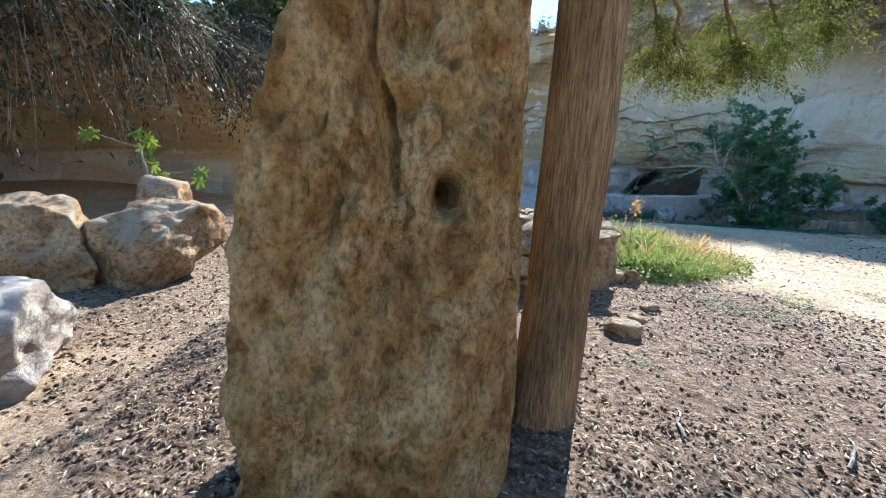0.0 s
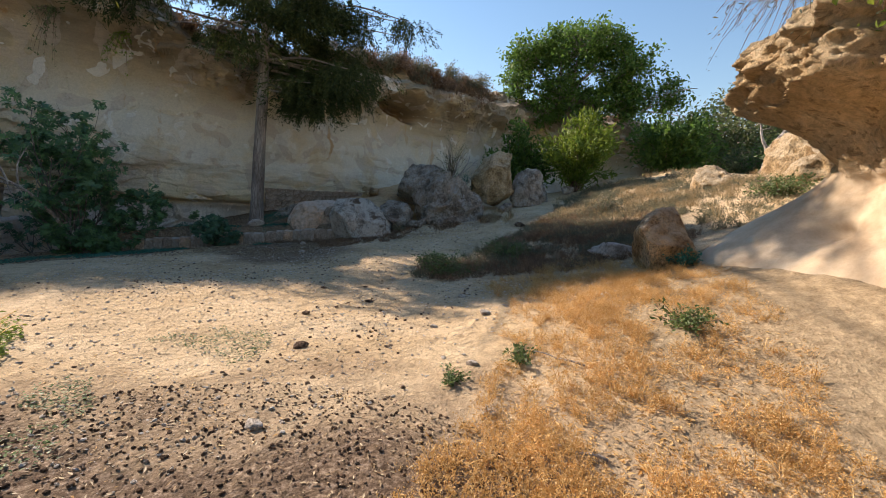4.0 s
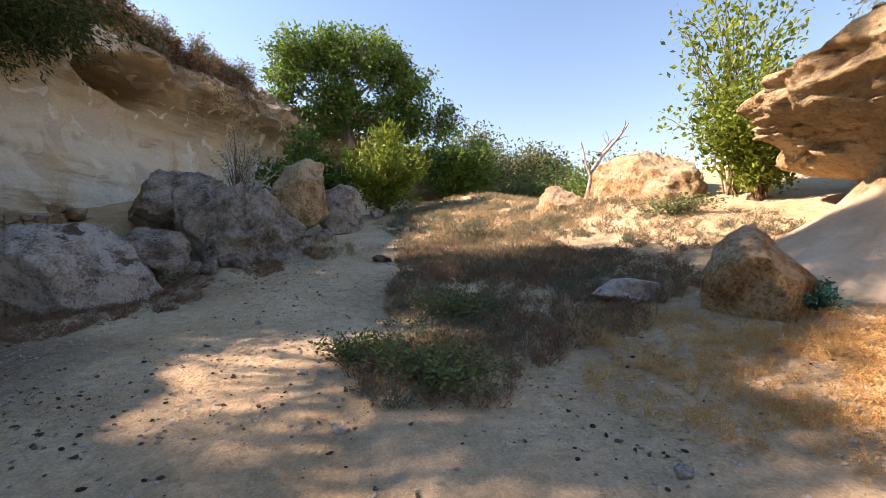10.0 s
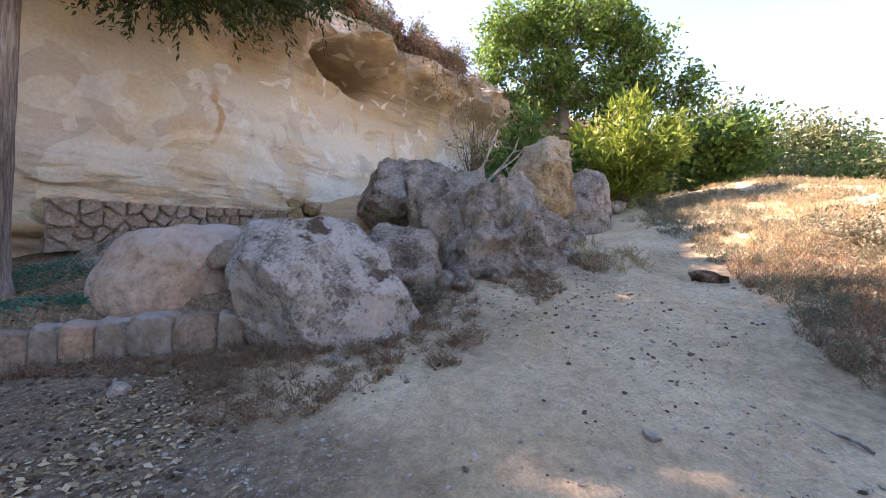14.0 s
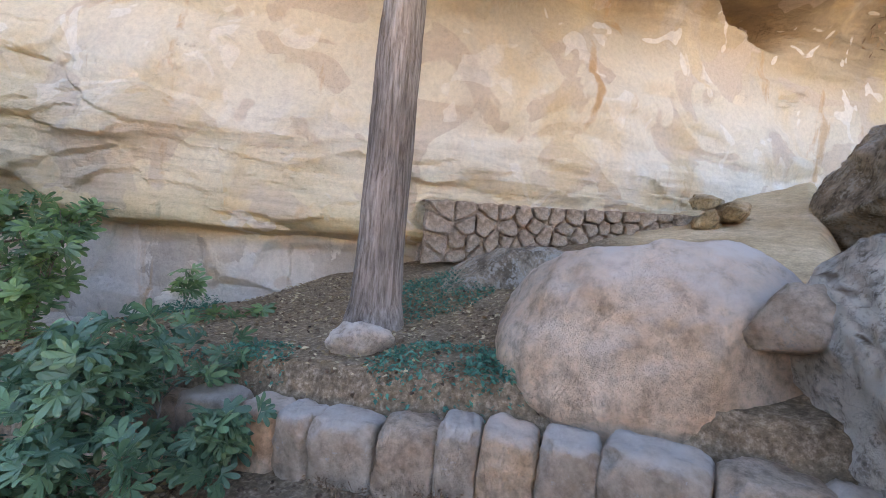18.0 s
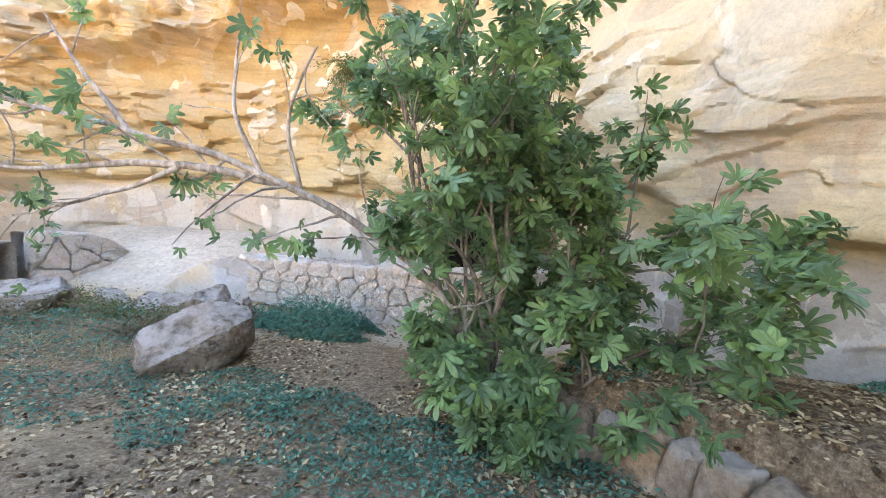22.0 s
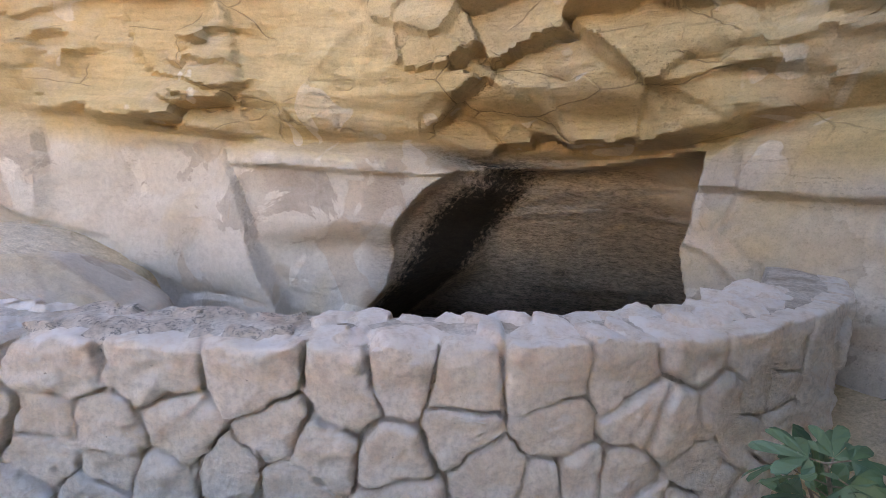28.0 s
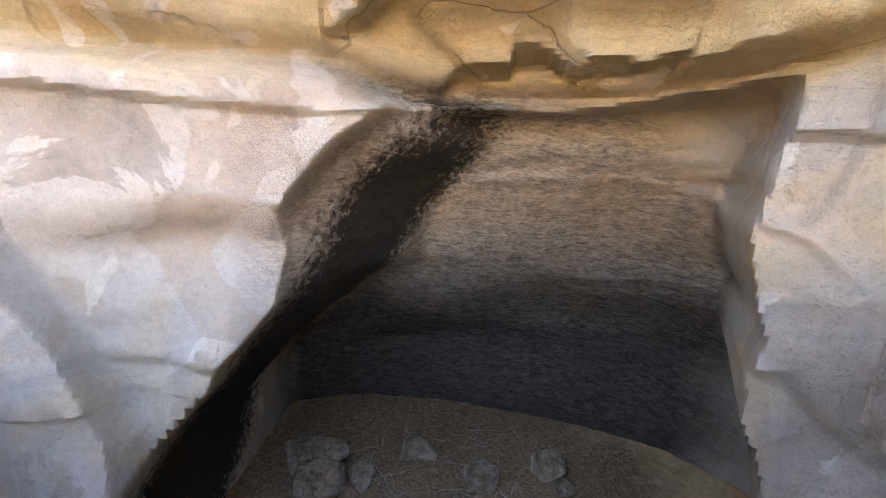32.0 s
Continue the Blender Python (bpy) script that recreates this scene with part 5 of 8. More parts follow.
def rubble_wall(name, label, line, foot, top, thick, rows, pitch, mat, core_mat, seed, bulge=0.05, gap=0.012, relief=0.02, fine=22, sink=0.03):
    """A wall along a line of the plan: a mortar core, and a face of stones, each cut to fit its neighbours."""
    rng = np.random.default_rng(seed)
    C = smooth_line(line, 0.05)
    s = np.concatenate([[0], np.cumsum(np.linalg.norm(np.diff(C, axis=0), axis=1))])
    T = np.gradient(C, axis=0)
    T /= np.linalg.norm(T, axis=1, keepdims=True)
    Nn = np.stack([T[:, 1], -T[:, 0]], 1)
    length = s[-1]

    def world(ss, zz, out):
        i = lambda A, a: np.interp(ss, s, A[:, a])
        return np.stack([i(C, 0) + i(Nn, 0) * out, i(C, 1) + i(Nn, 1) * out, zz], -1)

    t = thing(name, label, "stone wall", kind="structure")
    lo, hi = np.interp(s, np.linspace(0, length, len(foot)), foot), np.interp(s, np.linspace(0, length, len(top)), top)
    prof = [(0.0, 0.0), (0.0, 0.2), (0.0, 0.4), (0.0, 0.6), (0.0, 0.8), (0.0, 0.93), (0.02, 1.0), (0.25, 1.02), (0.5, 1.03), (0.75, 1.02), (0.97, 1.0), (1.0, 0.8), (1.0, 0.0)]
    rings = [world(s, lo + (hi - lo) * h, -thick * d - sink) for d, h in prof]
    V = np.stack(rings, 1)
    V = V + 0.016 * np.stack([fbm(V, 4, 3, seed + a) for a in range(3)], -1)
    part("mortar_core", np_mesh("mortar_core", V, grid_faces(len(s), len(prof)), core_mat), t)
    cells = rubble_cells(length, rows, pitch, rng)
    Hm = float((hi - lo).mean())
    P = np.stack([cells[:, 0], cells[:, 1] * Hm], 1)
    K = fine
    ang = np.linspace(0, 2 * np.pi, K, endpoint=False)
    D = np.stack([np.cos(ang), np.sin(ang)], 1)
    for q, p in enumerate(P):
        r = np.full(K, pitch * 1.1)
        for o in P[np.argsort(((P - p) ** 2).sum(1))[1:14]]:
            v = o - p
            d = np.linalg.norm(v)
            c = D @ v / d
            r = np.where(c > 0.01, np.minimum(r, (d / 2 - gap) / np.maximum(c, 0.01)), r)
        up = np.where(D[:, 1] > 0.01, (Hm * 1.0 - p[1] + 0.03) / np.maximum(D[:, 1], 0.01), 9)
        dn = np.where(D[:, 1] < -0.01, p[1] / np.maximum(-D[:, 1], 0.01), 9)
        si = np.where(D[:, 0] > 0.01, (length - p[0]) / np.maximum(D[:, 0], 0.01), 9)
        sj = np.where(D[:, 0] < -0.01, p[0] / np.maximum(-D[:, 0], 0.01), 9)
        r = np.minimum.reduce([r, up, dn, si, sj])
        r = r * 0.8 + 0.2 * np.minimum(np.roll(r, 1), np.roll(r, -1)) if fine > 30 else 0.65 * r + 0.35 * np.minimum(np.roll(r, 1), np.roll(r, -1))
        r = r * (1 + (0.02 if fine > 30 else 0.05) * rng.normal(size=K))
        if fine > 30:
            r = r * (1 - 0.13 * rng.uniform(0.2, 1) * np.maximum(0, np.sin(3 * ang + rng.uniform(0, 6.3))) ** 2)
        push = rng.uniform(-0.01, 0.03)
        rows_, b = [], bulge * rng.uniform(0.7, 1.4)
        ring_list = [(1.0, -0.10), (1.0, -0.015), (0.96, 0.45 * b), (0.86, 0.85 * b), (0.7, 0.95 * b), (0.5, b), (0.28, b), (0.05, b)]
        if fine > 30:
            ring_list = [(1.0, -0.10), (1.0, -0.05), (1.0, -0.015), (0.985, 0.45 * b), (0.955, 0.7 * b), (0.92, 0.80 * b), (0.88, 0.86 * b), (0.83, 0.91 * b), (0.78, 0.94 * b), (0.73, 0.96 * b), (0.68, 0.98 * b), (0.63, b), (0.58, b), (0.53, b), (0.48, b), (0.43, b), (0.38, b), (0.33, b), (0.28, b), (0.23, b), (0.18, b), (0.13, b), (0.08, b), (0.02, b)]
        for fr, dep in ring_list:
            q2 = p + D * (r * fr)[:, None]
            ss = np.clip(q2[:, 0], 0, length)
            z = np.interp(ss, s, lo) + q2[:, 1] / Hm * np.interp(ss, s, hi - lo)
            rows_.append(world(ss, z, dep + push))
        W = np.stack(rows_)
        W[2:] += relief * np.stack([fbm(W[2:], 6, 5, seed + 5 + a, 0.62) for a in range(3)], -1)
        W[2:] += 0.3 * relief * np.stack([fbm(W[2:], 24, 3, seed + 15 + a, 0.6) for a in range(3)], -1)
        W = W.reshape(-1, 3)
        i, j = np.meshgrid(np.arange(len(ring_list) - 1), np.arange(K), indexing="ij")
        a, b2 = i * K + j, i * K + (j + 1) % K
        F = np.stack([a, b2, b2 + K, a + K], -1).reshape(-1, 4)
        cen = W.mean(0)
        part("stone", np_mesh("stone", W - cen, F, mat, crisp=40), t, "", Matrix.Translation(cen))
    return t


def wall_end(t, at, size, mat, seed, rot=(0, 0, 0), level=3, name="stone", **kw):
    W, F = rock_shape(size, seed, level, **kw)
    return part(name, np_mesh(name, W, F, mat, crisp=34), t, "", pose(*at, *rot))


cave_wall = rubble_wall("cave_wall", "curved waist-high wall of pale pinkish rubble stones", [(6.6, 18.75), (7.4, 18.76), (8.4, 18.68), (9.6, 18.6), (10.7, 18.68), (11.7, 18.95), (12.5, 19.4), (13.1, 20.1)],
                        [-1.05, -1.12, -1.22, -1.25, -1.2, -1.1, -1.0], [-0.24, -0.20, -0.17, -0.13, -0.10, -0.04, 0.0], 0.42, 4, 0.35, M_WALL, M_MORTAR, 203, 0.05, 0.004, 0.04, 56, 0.02)
far_wall = rubble_wall("far_wall", "rough wall of large pale stones under the cliff", [(2.25, 18.2), (2.3, 18.7), (2.36, 19.3), (2.4, 19.9), (2.42, 20.3)],
                       [-1.25, -1.25, -1.2, -1.1, -1.0], [-0.10, -0.12, -0.18, -0.35, -0.80], 0.45, 3, 0.48, M_WALL, M_MORTAR, 205, 0.07, 0.006, 0.05, 40, 0.02)
_rng = np.random.default_rng(9)
_cl = smooth_line([(6.6, 18.95), (7.4, 18.98), (8.4, 18.9), (9.6, 18.82), (10.7, 18.9), (11.6, 19.2), (12.2, 19.7)], 0.19)
for _q, (_x, _y) in enumerate(_cl):
    for _row in (0, 1):
        _s = _rng.uniform(0.09, 0.16)
        wall_end(cave_wall, (_x + _rng.uniform(-0.05, 0.05), _y - 0.10 + 0.2 * _row, np.interp(_x, [6.5, 9.6, 10.7, 12.2], [-0.24, -0.14, -0.10, -0.02]) - 0.03),
                 (_s * 1.2, _s * 1.05, 0.07), M_WALLDARK if 7.9 < _x < 9.2 else M_WALL, 300 + _q * 2 + _row, (_rng.uniform(-8, 8), _rng.uniform(-8, 8), _rng.uniform(0, 90)), 5, name="cap_stone", rough=0.07, box=0.55, cuts=9)
low_wall = rubble_wall("low_wall", "low wall of brown field stones along the cliff foot", [(17.15, 13.62), (18.2, 12.8), (19.4, 11.7), (20.6, 10.6), (21.6, 9.7)],
                       [0.72, 0.95, 1.2, 1.4], [1.64, 1.70, 1.8, 1.9], 0.4, 4, 0.33, M_BROWNSTONE, M_BROWNSTONE, 202, 0.06, 0.01)
far_wall = rubble_wall("far_wall", "pale dry wall below the far dark hollow", [(-2.6, 15.5), (-1.2, 16.6), (0.6, 17.2), (2.6, 17.4)], [-0.8, -0.9, -1.0], [0.0, -0.05, -0.2], 0.4, 3, 0.4, M_PALE, M_MORTAR, 203, 0.05, 0.015)

# the ruined stub wall near the first tree
ruin = thing("ruined_wall", "ruined stub wall of tan stones topped with rubble", "stone wall", kind="structure")
_core = rock_shape((1.0, 1.05, 0.62), 401, 5, cuts=5, rough=0.12, box=0.6)
part("rubble_core", np_mesh("rubble_core", *_core, M_TAN), ruin, "", pose(1.15, 6.05, -0.02))
for _q, (x, y, z, a, b, c, r) in enumerate((
        (1.86, 5.12, 0.10, 0.27, 0.15, 0.42, 4), (1.35, 5.05, 0.14, 0.36, 0.2, 0.12, 3), (0.75, 5.0, 0.16, 0.34, 0.2, 0.13, -4), (1.3, 5.02, -0.10, 0.38, 0.2, 0.11, 2), (0.62, 4.98, -0.08, 0.36, 0.2, 0.12, 0),
        (1.42, 5.02, -0.27, 0.24, 0.18, 0.10, 0), (0.95, 5.0, -0.26, 0.24, 0.18, 0.10, 5), (0.45, 5.0, -0.27, 0.26, 0.2, 0.1, 0), (1.05, 5.12, 0.36, 0.34, 0.25, 0.12, 8), (1.55, 5.25, 0.36, 0.24, 0.22, 0.12, -12),
        (0.5, 5.1, 0.36, 0.3, 0.25, 0.12, 6), (1.95, 5.5, 0.25, 0.22, 0.3, 0.3, 20), (2.15, 5.9, 0.15, 0.2, 0.3, 0.3, 10))):
    wall_end(ruin, (x, y, z), (a, b, c), M_TAN, 410 + _q, (0, 0, r), 4, box=0.75, cuts=5, rough=0.07, cut_at=0.85)
wall_end(ruin, (2.2, 6.75, 0.28), (0.5, 0.45, 0.42), M_LICHEN, 431, (0, 8, 20), 5, name="white_rock", cuts=7, rough=0.08)
_rng = np.random.default_rng(41)
for _q in range(46):
    x, y = _rng.uniform(0.3, 2.2), _rng.uniform(5.1, 7.0)
    s = _rng.uniform(0.06, 0.2)
    wall_end(ruin, (x, y, 0.46 + _rng.uniform(-0.05, 0.10)), (s * 1.3, s, s * 0.7), M_TAN, 440 + _q, (_rng.uniform(-20, 20), _rng.uniform(-20, 20), _rng.uniform(0, 180)), 3, name="rubble_stone", box=0.5, cuts=6)
for _q, (x, y, sx_, sy_, sz_) in enumerate(((2.33, 5.42, 0.13, 0.11, 0.09), (2.58, 5.46, 0.12, 0.11, 0.10), (2.45, 5.62, 0.13, 0.1, 0.07))):
    boulder("fallen_stone", gb(x, y, sz_ * 0.6), (sx_, sy_, sz_), M_TAN, "squared tan stone fallen beside the ruined wall", 500 + _q, (0, 0, 20 * _q), "fallen stones", level=3, box=0.7)

# kerb of squared stones along the terrace
def squared_stone(size, seed):
    """A roughly dressed block: softly rounded arrises, chipped corners, pecked faces."""
    V, F = ico(5)
    V = V / (np.abs(V) ** 9).sum(1, keepdims=True) ** (1 / 9)
    N = V / np.linalg.norm(V, axis=1, keepdims=True)
    W = V * np.array(size)
    W = W * (1 + 0.07 * fbm(V, 0.8, 2, seed)[:, None])
    d = 0.025 * fbm(W, 3.5, 4, seed + 1) + 0.022 * fbm(W, 8, 5, seed + 2, 0.65, True) - 0.05 * sstep(1.25, 1.5, np.abs(V).sum(1) - 1.1) * (fbm(W, 4, 2, seed + 3) + 0.5)
    return W + N * d[:, None], F


kerb = thing("kerb", "row of squared pale stones holding the terrace", "kerb", kind="structure")
_kl = smooth_line([(x, y, 0) for x, y in KERB], 0.02)
_rng = np.random.default_rng(77)
_i = 4
_q = 0
while _i < len(_kl) - 12:
    w = _rng.choice((0.24, 0.30, 0.36, 0.45)) * _rng.uniform(0.92, 1.08)
    j = min(_i + int(w / 0.02), len(_kl) - 1)
    c, d = (_kl[_i] + _kl[j]) / 2, _kl[j] - _kl[_i]
    d = d / np.linalg.norm(d)
    front = gz(c[0] - 0.35, c[1] - 0.1)
    part("stone", np_mesh("stone", *squared_stone((w * 0.485, 0.15, _rng.uniform(0.225, 0.255)), 520 + _q), (M_KERB, M_BROWNSTONE, M_KERB, M_KERB, M_PINK)[_q % 5]), kerb, "", pose(c[0] + d[1] * 0.14, c[1] - d[0] * 0.14, front + 0.15 + _rng.uniform(-0.025, 0.03),
             _rng.uniform(-4, 4), _rng.uniform(-4, 4), math.degrees(math.atan2(d[1], d[0])) + _rng.uniform(-5, 5)))
    _i, _q = j + 1, _q + 1


# ---- trees ----
def conifer_sprays(anchors, rng, per, reach, hang, size, fine=1):
    """Hanging tufts of fine needled twigs below each anchor."""
    P, A = [], []
    for a in anchors:
        for _ in range(per):
            d = rng.normal(size=3) * np.array([1, 1, 0.25])
            q = a + d * reach * rng.uniform(0.2, 1)
            n = rng.integers(14, 26) * fine
            t = np.linspace(0, 1, n)
            strand = q[None] + np.outer(t, np.array([d[0] * 0.25, d[1] * 0.25, -hang * rng.uniform(0.5, 1.2)]))
            strand += rng.normal(size=strand.shape) * 0.035 * (reach / 0.4 if fine < 4 else 0.6)
            P.append(strand)
            A.append(np.tile(np.array([d[0], d[1], -0.6]), (n, 1)))
    P, A = np.concatenate(P), np.concatenate(A)
    return leaves(P, size, LEAF_SPRAY, rng, 0.2, 0.35, 0.5, A)


TIPS = ((2.00, 4.60, 2.19), (2.26, 4.60, 2.03), (2.75, 4.60, 2.31), (2.99, 4.60, 2.03), (3.28, 4.60, 2.25), (3.65, 4.60, 2.48), (2.12, 4.7, 2.86))


def first_tree():
    rng = np.random.default_rng(11)
    at = np.array([0.68, 2.42, gz(0.68, 2.42) - 0.05])
    t = thing("conifer_tree", "old conifer with bare furrowed brown trunk and drooping sprays", "tree", at)
    zz = np.array([-0.05, 0.0, 0.08, 0.25, 0.6, 1.2, 2.0, 2.8, 3.6, 4.6, 6.0, 7.5, 9.0])
    rr = np.array([0.27, 0.245, 0.222, 0.208, 0.197, 0.19, 0.187, 0.182, 0.175, 0.16, 0.125, 0.08, 0.03])
    xs = 0.012 * zz + 0.02 * np.sin(zz)
    zf = np.linspace(-0.05, 9, 120)
    path = np.stack([np.interp(zf, zz, xs), 0.01 * zf, zf], 1)
    part("trunk", np_mesh("trunk", *tube(path, np.interp(zf, zz, rr), 40, 0.10, 4), M_BARK), t)
    limbs, anchors = [], []
    # the last five aims are added limbs, above the view, that shade the ground
    aims = [((1.6, 2.6, 0.1), 3.4), ((2.3, 2.2, 0.15), 3.6), ((0.9, 3.0, 0.3), 3.6), ((-1.5, 2.5, 0.3), 3.9), ((-2.2, 1.2, 0.3), 4.2), ((2.6, 0.4, 0.4), 4.4),
            ((1.8, -1.6, 0.5), 4.2), ((-0.6, -2.6, 0.5), 4.0), ((-2.4, -0.8, 0.5), 4.6), ((1.0, 1.0, 0.9), 5.6), ((-1.0, 0.6, 0.9), 6.2), ((0.4, -1.2, 0.9), 6.6), ((0.3, 0.5, 1.2), 7.6), ((-1.4, 5.5, 0.3), 4.6), ((-2.4, 4.6, 0.3), 4.8), ((-0.6, 5.9, 0.3), 4.9), ((-2.0, 5.4, 0.3), 5.1), ((1.2, 4.6, 0.3), 5.0)]
    for d, z in aims:
        P = limb_path((0.05, 0.02, z), d, np.linalg.norm(d) * 1.12, rng, 8, 0.18, -0.15)
        limbs.append(tube(P, np.linspace(0.055, 0.012, len(P)), 7))
        anchors += list(P[4:])
        for i in (3, 5, 7):
            Q = limb_path(P[i], rng.normal(size=3) * np.array([1, 1, 0.3]), 0.7, rng, 4, 0.3, -0.3)
            limbs.append(tube(Q, np.linspace(0.016, 0.005, len(Q)), 5))
            anchors += list(Q[2:])
    for l in limbs:
        part("limb", np_mesh("limb", *l, M_BARK), t)
    high = [a for a in anchors if a[2] > 4.6 or a[1] < 0.4 or (a[2] > 3.9 and a[1] > 2.6 and a[0] < 0.6)]
    anchors = []
    for tip in TIPS:
        tip = np.array(tip) - at + np.array([0, 0, 0.42])
        start = np.array([0.05, 0.02, tip[2] + 0.45])
        P = np.linspace(start, tip, 9) + rng.normal(size=(9, 3)) * 0.03
        P[:, 2] += 0.25 * np.sin(np.linspace(0, np.pi, 9))
        P[0] = start
        limbs.append(tube(P, np.linspace(0.035, 0.008, 9), 6))
        part("limb", np_mesh("limb", *limbs[-1], M_BARK), t)
        anchors += [P[8], P[8], P[7]]
    # sun falls between the upper sprays on the rock beside the trunk
    high = np.array(high)
    fall = high + at - np.array(SUN_DIR)[None] * ((high[:, 2:] + at[2] - 1.0) / SUN_DIR.z)
    high = high[~((np.abs(fall[:, 0] - 0.4) < 0.55) & (fall[:, 1] > 1.2) & (fall[:, 1] < 3.8))]
    V1, F1 = conifer_sprays(high, rng, 6, 0.30, 0.45, 0.09)
    V, F = join_arrays([(V1, F1), conifer_sprays(np.array(anchors), rng, 18, 0.05, 0.34, 0.032, 4)])
    part("foliage", np_mesh("foliage", V, F, M_CYP, False), t, "drooping dark olive needle sprays")
    return t


def second_tree():
    rng = np.random.default_rng(23)
    at = np.array([15.32, 12.52, gz(15.32, 12.52) - 0.08])
    t = thing("cypress_tree", "tall conifer with straight grey-brown trunk and dark drooping crown", "tree", at)
    zz = np.array([-0.1, 0.0, 0.12, 0.35, 0.8, 1.6, 3.0, 5.0, 8.0, 11.0, 13.5])
    rr = np.array([0.41, 0.36, 0.30, 0.25, 0.226, 0.212, 0.20, 0.185, 0.13, 0.08, 0.02])
    zf = np.linspace(-0.1, 13.5, 150)
    path = np.stack([0.016 * zf, -0.006 * zf, zf], 1)
    part("trunk", np_mesh("trunk", *tube(path, np.interp(zf, zz, rr), 44, 0.10, 9), M_BARKGREY), t)
    limbs, anchors = [], []
    for q in range(64):
        z = rng.uniform(5.7, 12.4)
        ang = q * 2.399 + rng.uniform(-0.3, 0.3)
        reach = (1.0 - ((z - 7.0) / 7.0) ** 2) * rng.uniform(3.0, 5.6)
        d = np.array([math.cos(ang), math.sin(ang), 0.22]) * max(reach, 0.8)
        P = limb_path((0.016 * z, 0, z), d, np.linalg.norm(d), rng, 8, 0.22, -0.35)
        limbs.append(tube(P, np.linspace(0.06, 0.012, len(P)), 6))
        anchors += [p for p in P[3:] if not (-1.7 < p[0] < 0.8 and 0.5 < p[1] < 3.6 and p[2] < 8.4) and not (p[0] < -3.5 and p[2] < 9.0)]
    for q in range(14):
        z = 8.4 + 0.22 * q
        d = np.array([-2.4 - 0.9 * math.sin(q * 2.1), -1.2 + 1.8 * math.sin(q * 1.3), 0.6])
        P = limb_path((0.016 * z, 0, z), d, np.linalg.norm(d), rng, 8, 0.2, -0.3)
        limbs.append(tube(P, np.linspace(0.06, 0.012, len(P)), 6))
        anchors += list(P[3:])
    for d, z in (((-3.1, 1.6, 0.6), 7.8), ((-2.8, 2.6, 0.6), 8.0), ((-2.9, 0.7, 0.5), 8.2), ((-2.4, 3.0, 0.6), 7.6), ((-2.2, 1.2, 0.8), 7.6), ((1.6, -2.2, 0.0), 5.7), ((2.0, -2.8, 0.1), 6.1), ((1.2, -3.0, 0.0), 6.0), ((2.3, -1.6, 0.1), 6.3), ((0.45, -1.7, -0.1), 5.0), ((0.3, -2.2, -0.05), 5.2), ((-0.6, -2.4, -0.05), 5.3)):
        P = limb_path((0.07, 0, z), d, np.linalg.norm(d) * 1.1, rng, 7, 0.12, -0.2)
        limbs.append(tube(P, np.linspace(0.05, 0.012, len(P)), 6))
        anchors += list(P[3:])
    for l in limbs:
        part("limb", np_mesh("limb", *l, M_BARKGREY), t)
    # the crown is thin to the west and has windows in it
    crown = np.array(anchors)
    fall = crown + at - np.array(SUN_DIR)[None] * (crown[:, 2:] / SUN_DIR.z)
    luck = rng.uniform(0, 1, len(crown))
    thin = ((fall[:, 0] < np.where(fall[:, 1] > 2.4, 7.6, np.where(fall[:, 1] > 1.5, 8.3, 9.3))) & (fall[:, 1] > -3.2)) | ((fall[:, 1] < -1.0) & (luck < 0.6)) | ((((fall[:, 0] - 12.0) / 2.0) ** 2 + ((fall[:, 1] - 5.4) / 0.8) ** 2 < 1) & (luck < 0.85)) | ((((fall[:, 0] - 11.0) / 1.8) ** 2 + ((fall[:, 1] - 3.8) / 1.2) ** 2 < 1) & (luck < 0.8)) | ((((fall[:, 0] - 11.5) / 1.3) ** 2 + ((fall[:, 1] - 2.7) / 1.0) ** 2 < 1) & (luck < 0.9)) | ((((fall[:, 0] - 10.0) / 3.0) ** 2 + ((fall[:, 1] - 4.8) / 1.6) ** 2 < 1) & (luck < 0.45))
    V, F = conifer_sprays(crown[~thin], rng, 24, 0.42, 0.75, 0.105, 2)
    part("foliage", np_mesh("foliage", V, F, M_CYPDARK, False), t, "dark green drooping needle sprays")
    return t


def leafy_tree(name, label, at, h, trunk_r, lean, leaf_mat_, leaf_size, n_leaves, seed, levels=3, kids=5, spread=0.75, puff=0.35, bark=None, share=0.45, rise=0.25, shape=LEAF_OVAL, category="tree", group=""):
    """A broadleaf tree: forked trunk and limbs, a crown of many leaves round the twig ends."""
    rng = np.random.default_rng(seed)
    at = np.array(at, float)
    t = thing(name, label, category, at, group)
    tubes, tips, ways = branching((0, 0, -0.1), lean, h * share, trunk_r, rng, levels, kids, spread, rise, 0.68, 0.25, 7)
    part("trunk", np_mesh("trunk", *join_arrays(tubes[:1]), bark or M_BARKGREY), t)
    tagged(part("twig_work", np_mesh("twig_work", *join_arrays(tubes[1:]), bark or M_BARKGREY), t), kind="stuff")
    P = around(tips, n_leaves, puff, rng, 0.8)
    P = P[P[:, 2] > 0.05]
    part("crown", np_mesh("crown", *leaves(P, leaf_size, shape, rng, 0.45, 0.15), leaf_mat_, False), t)
    return t


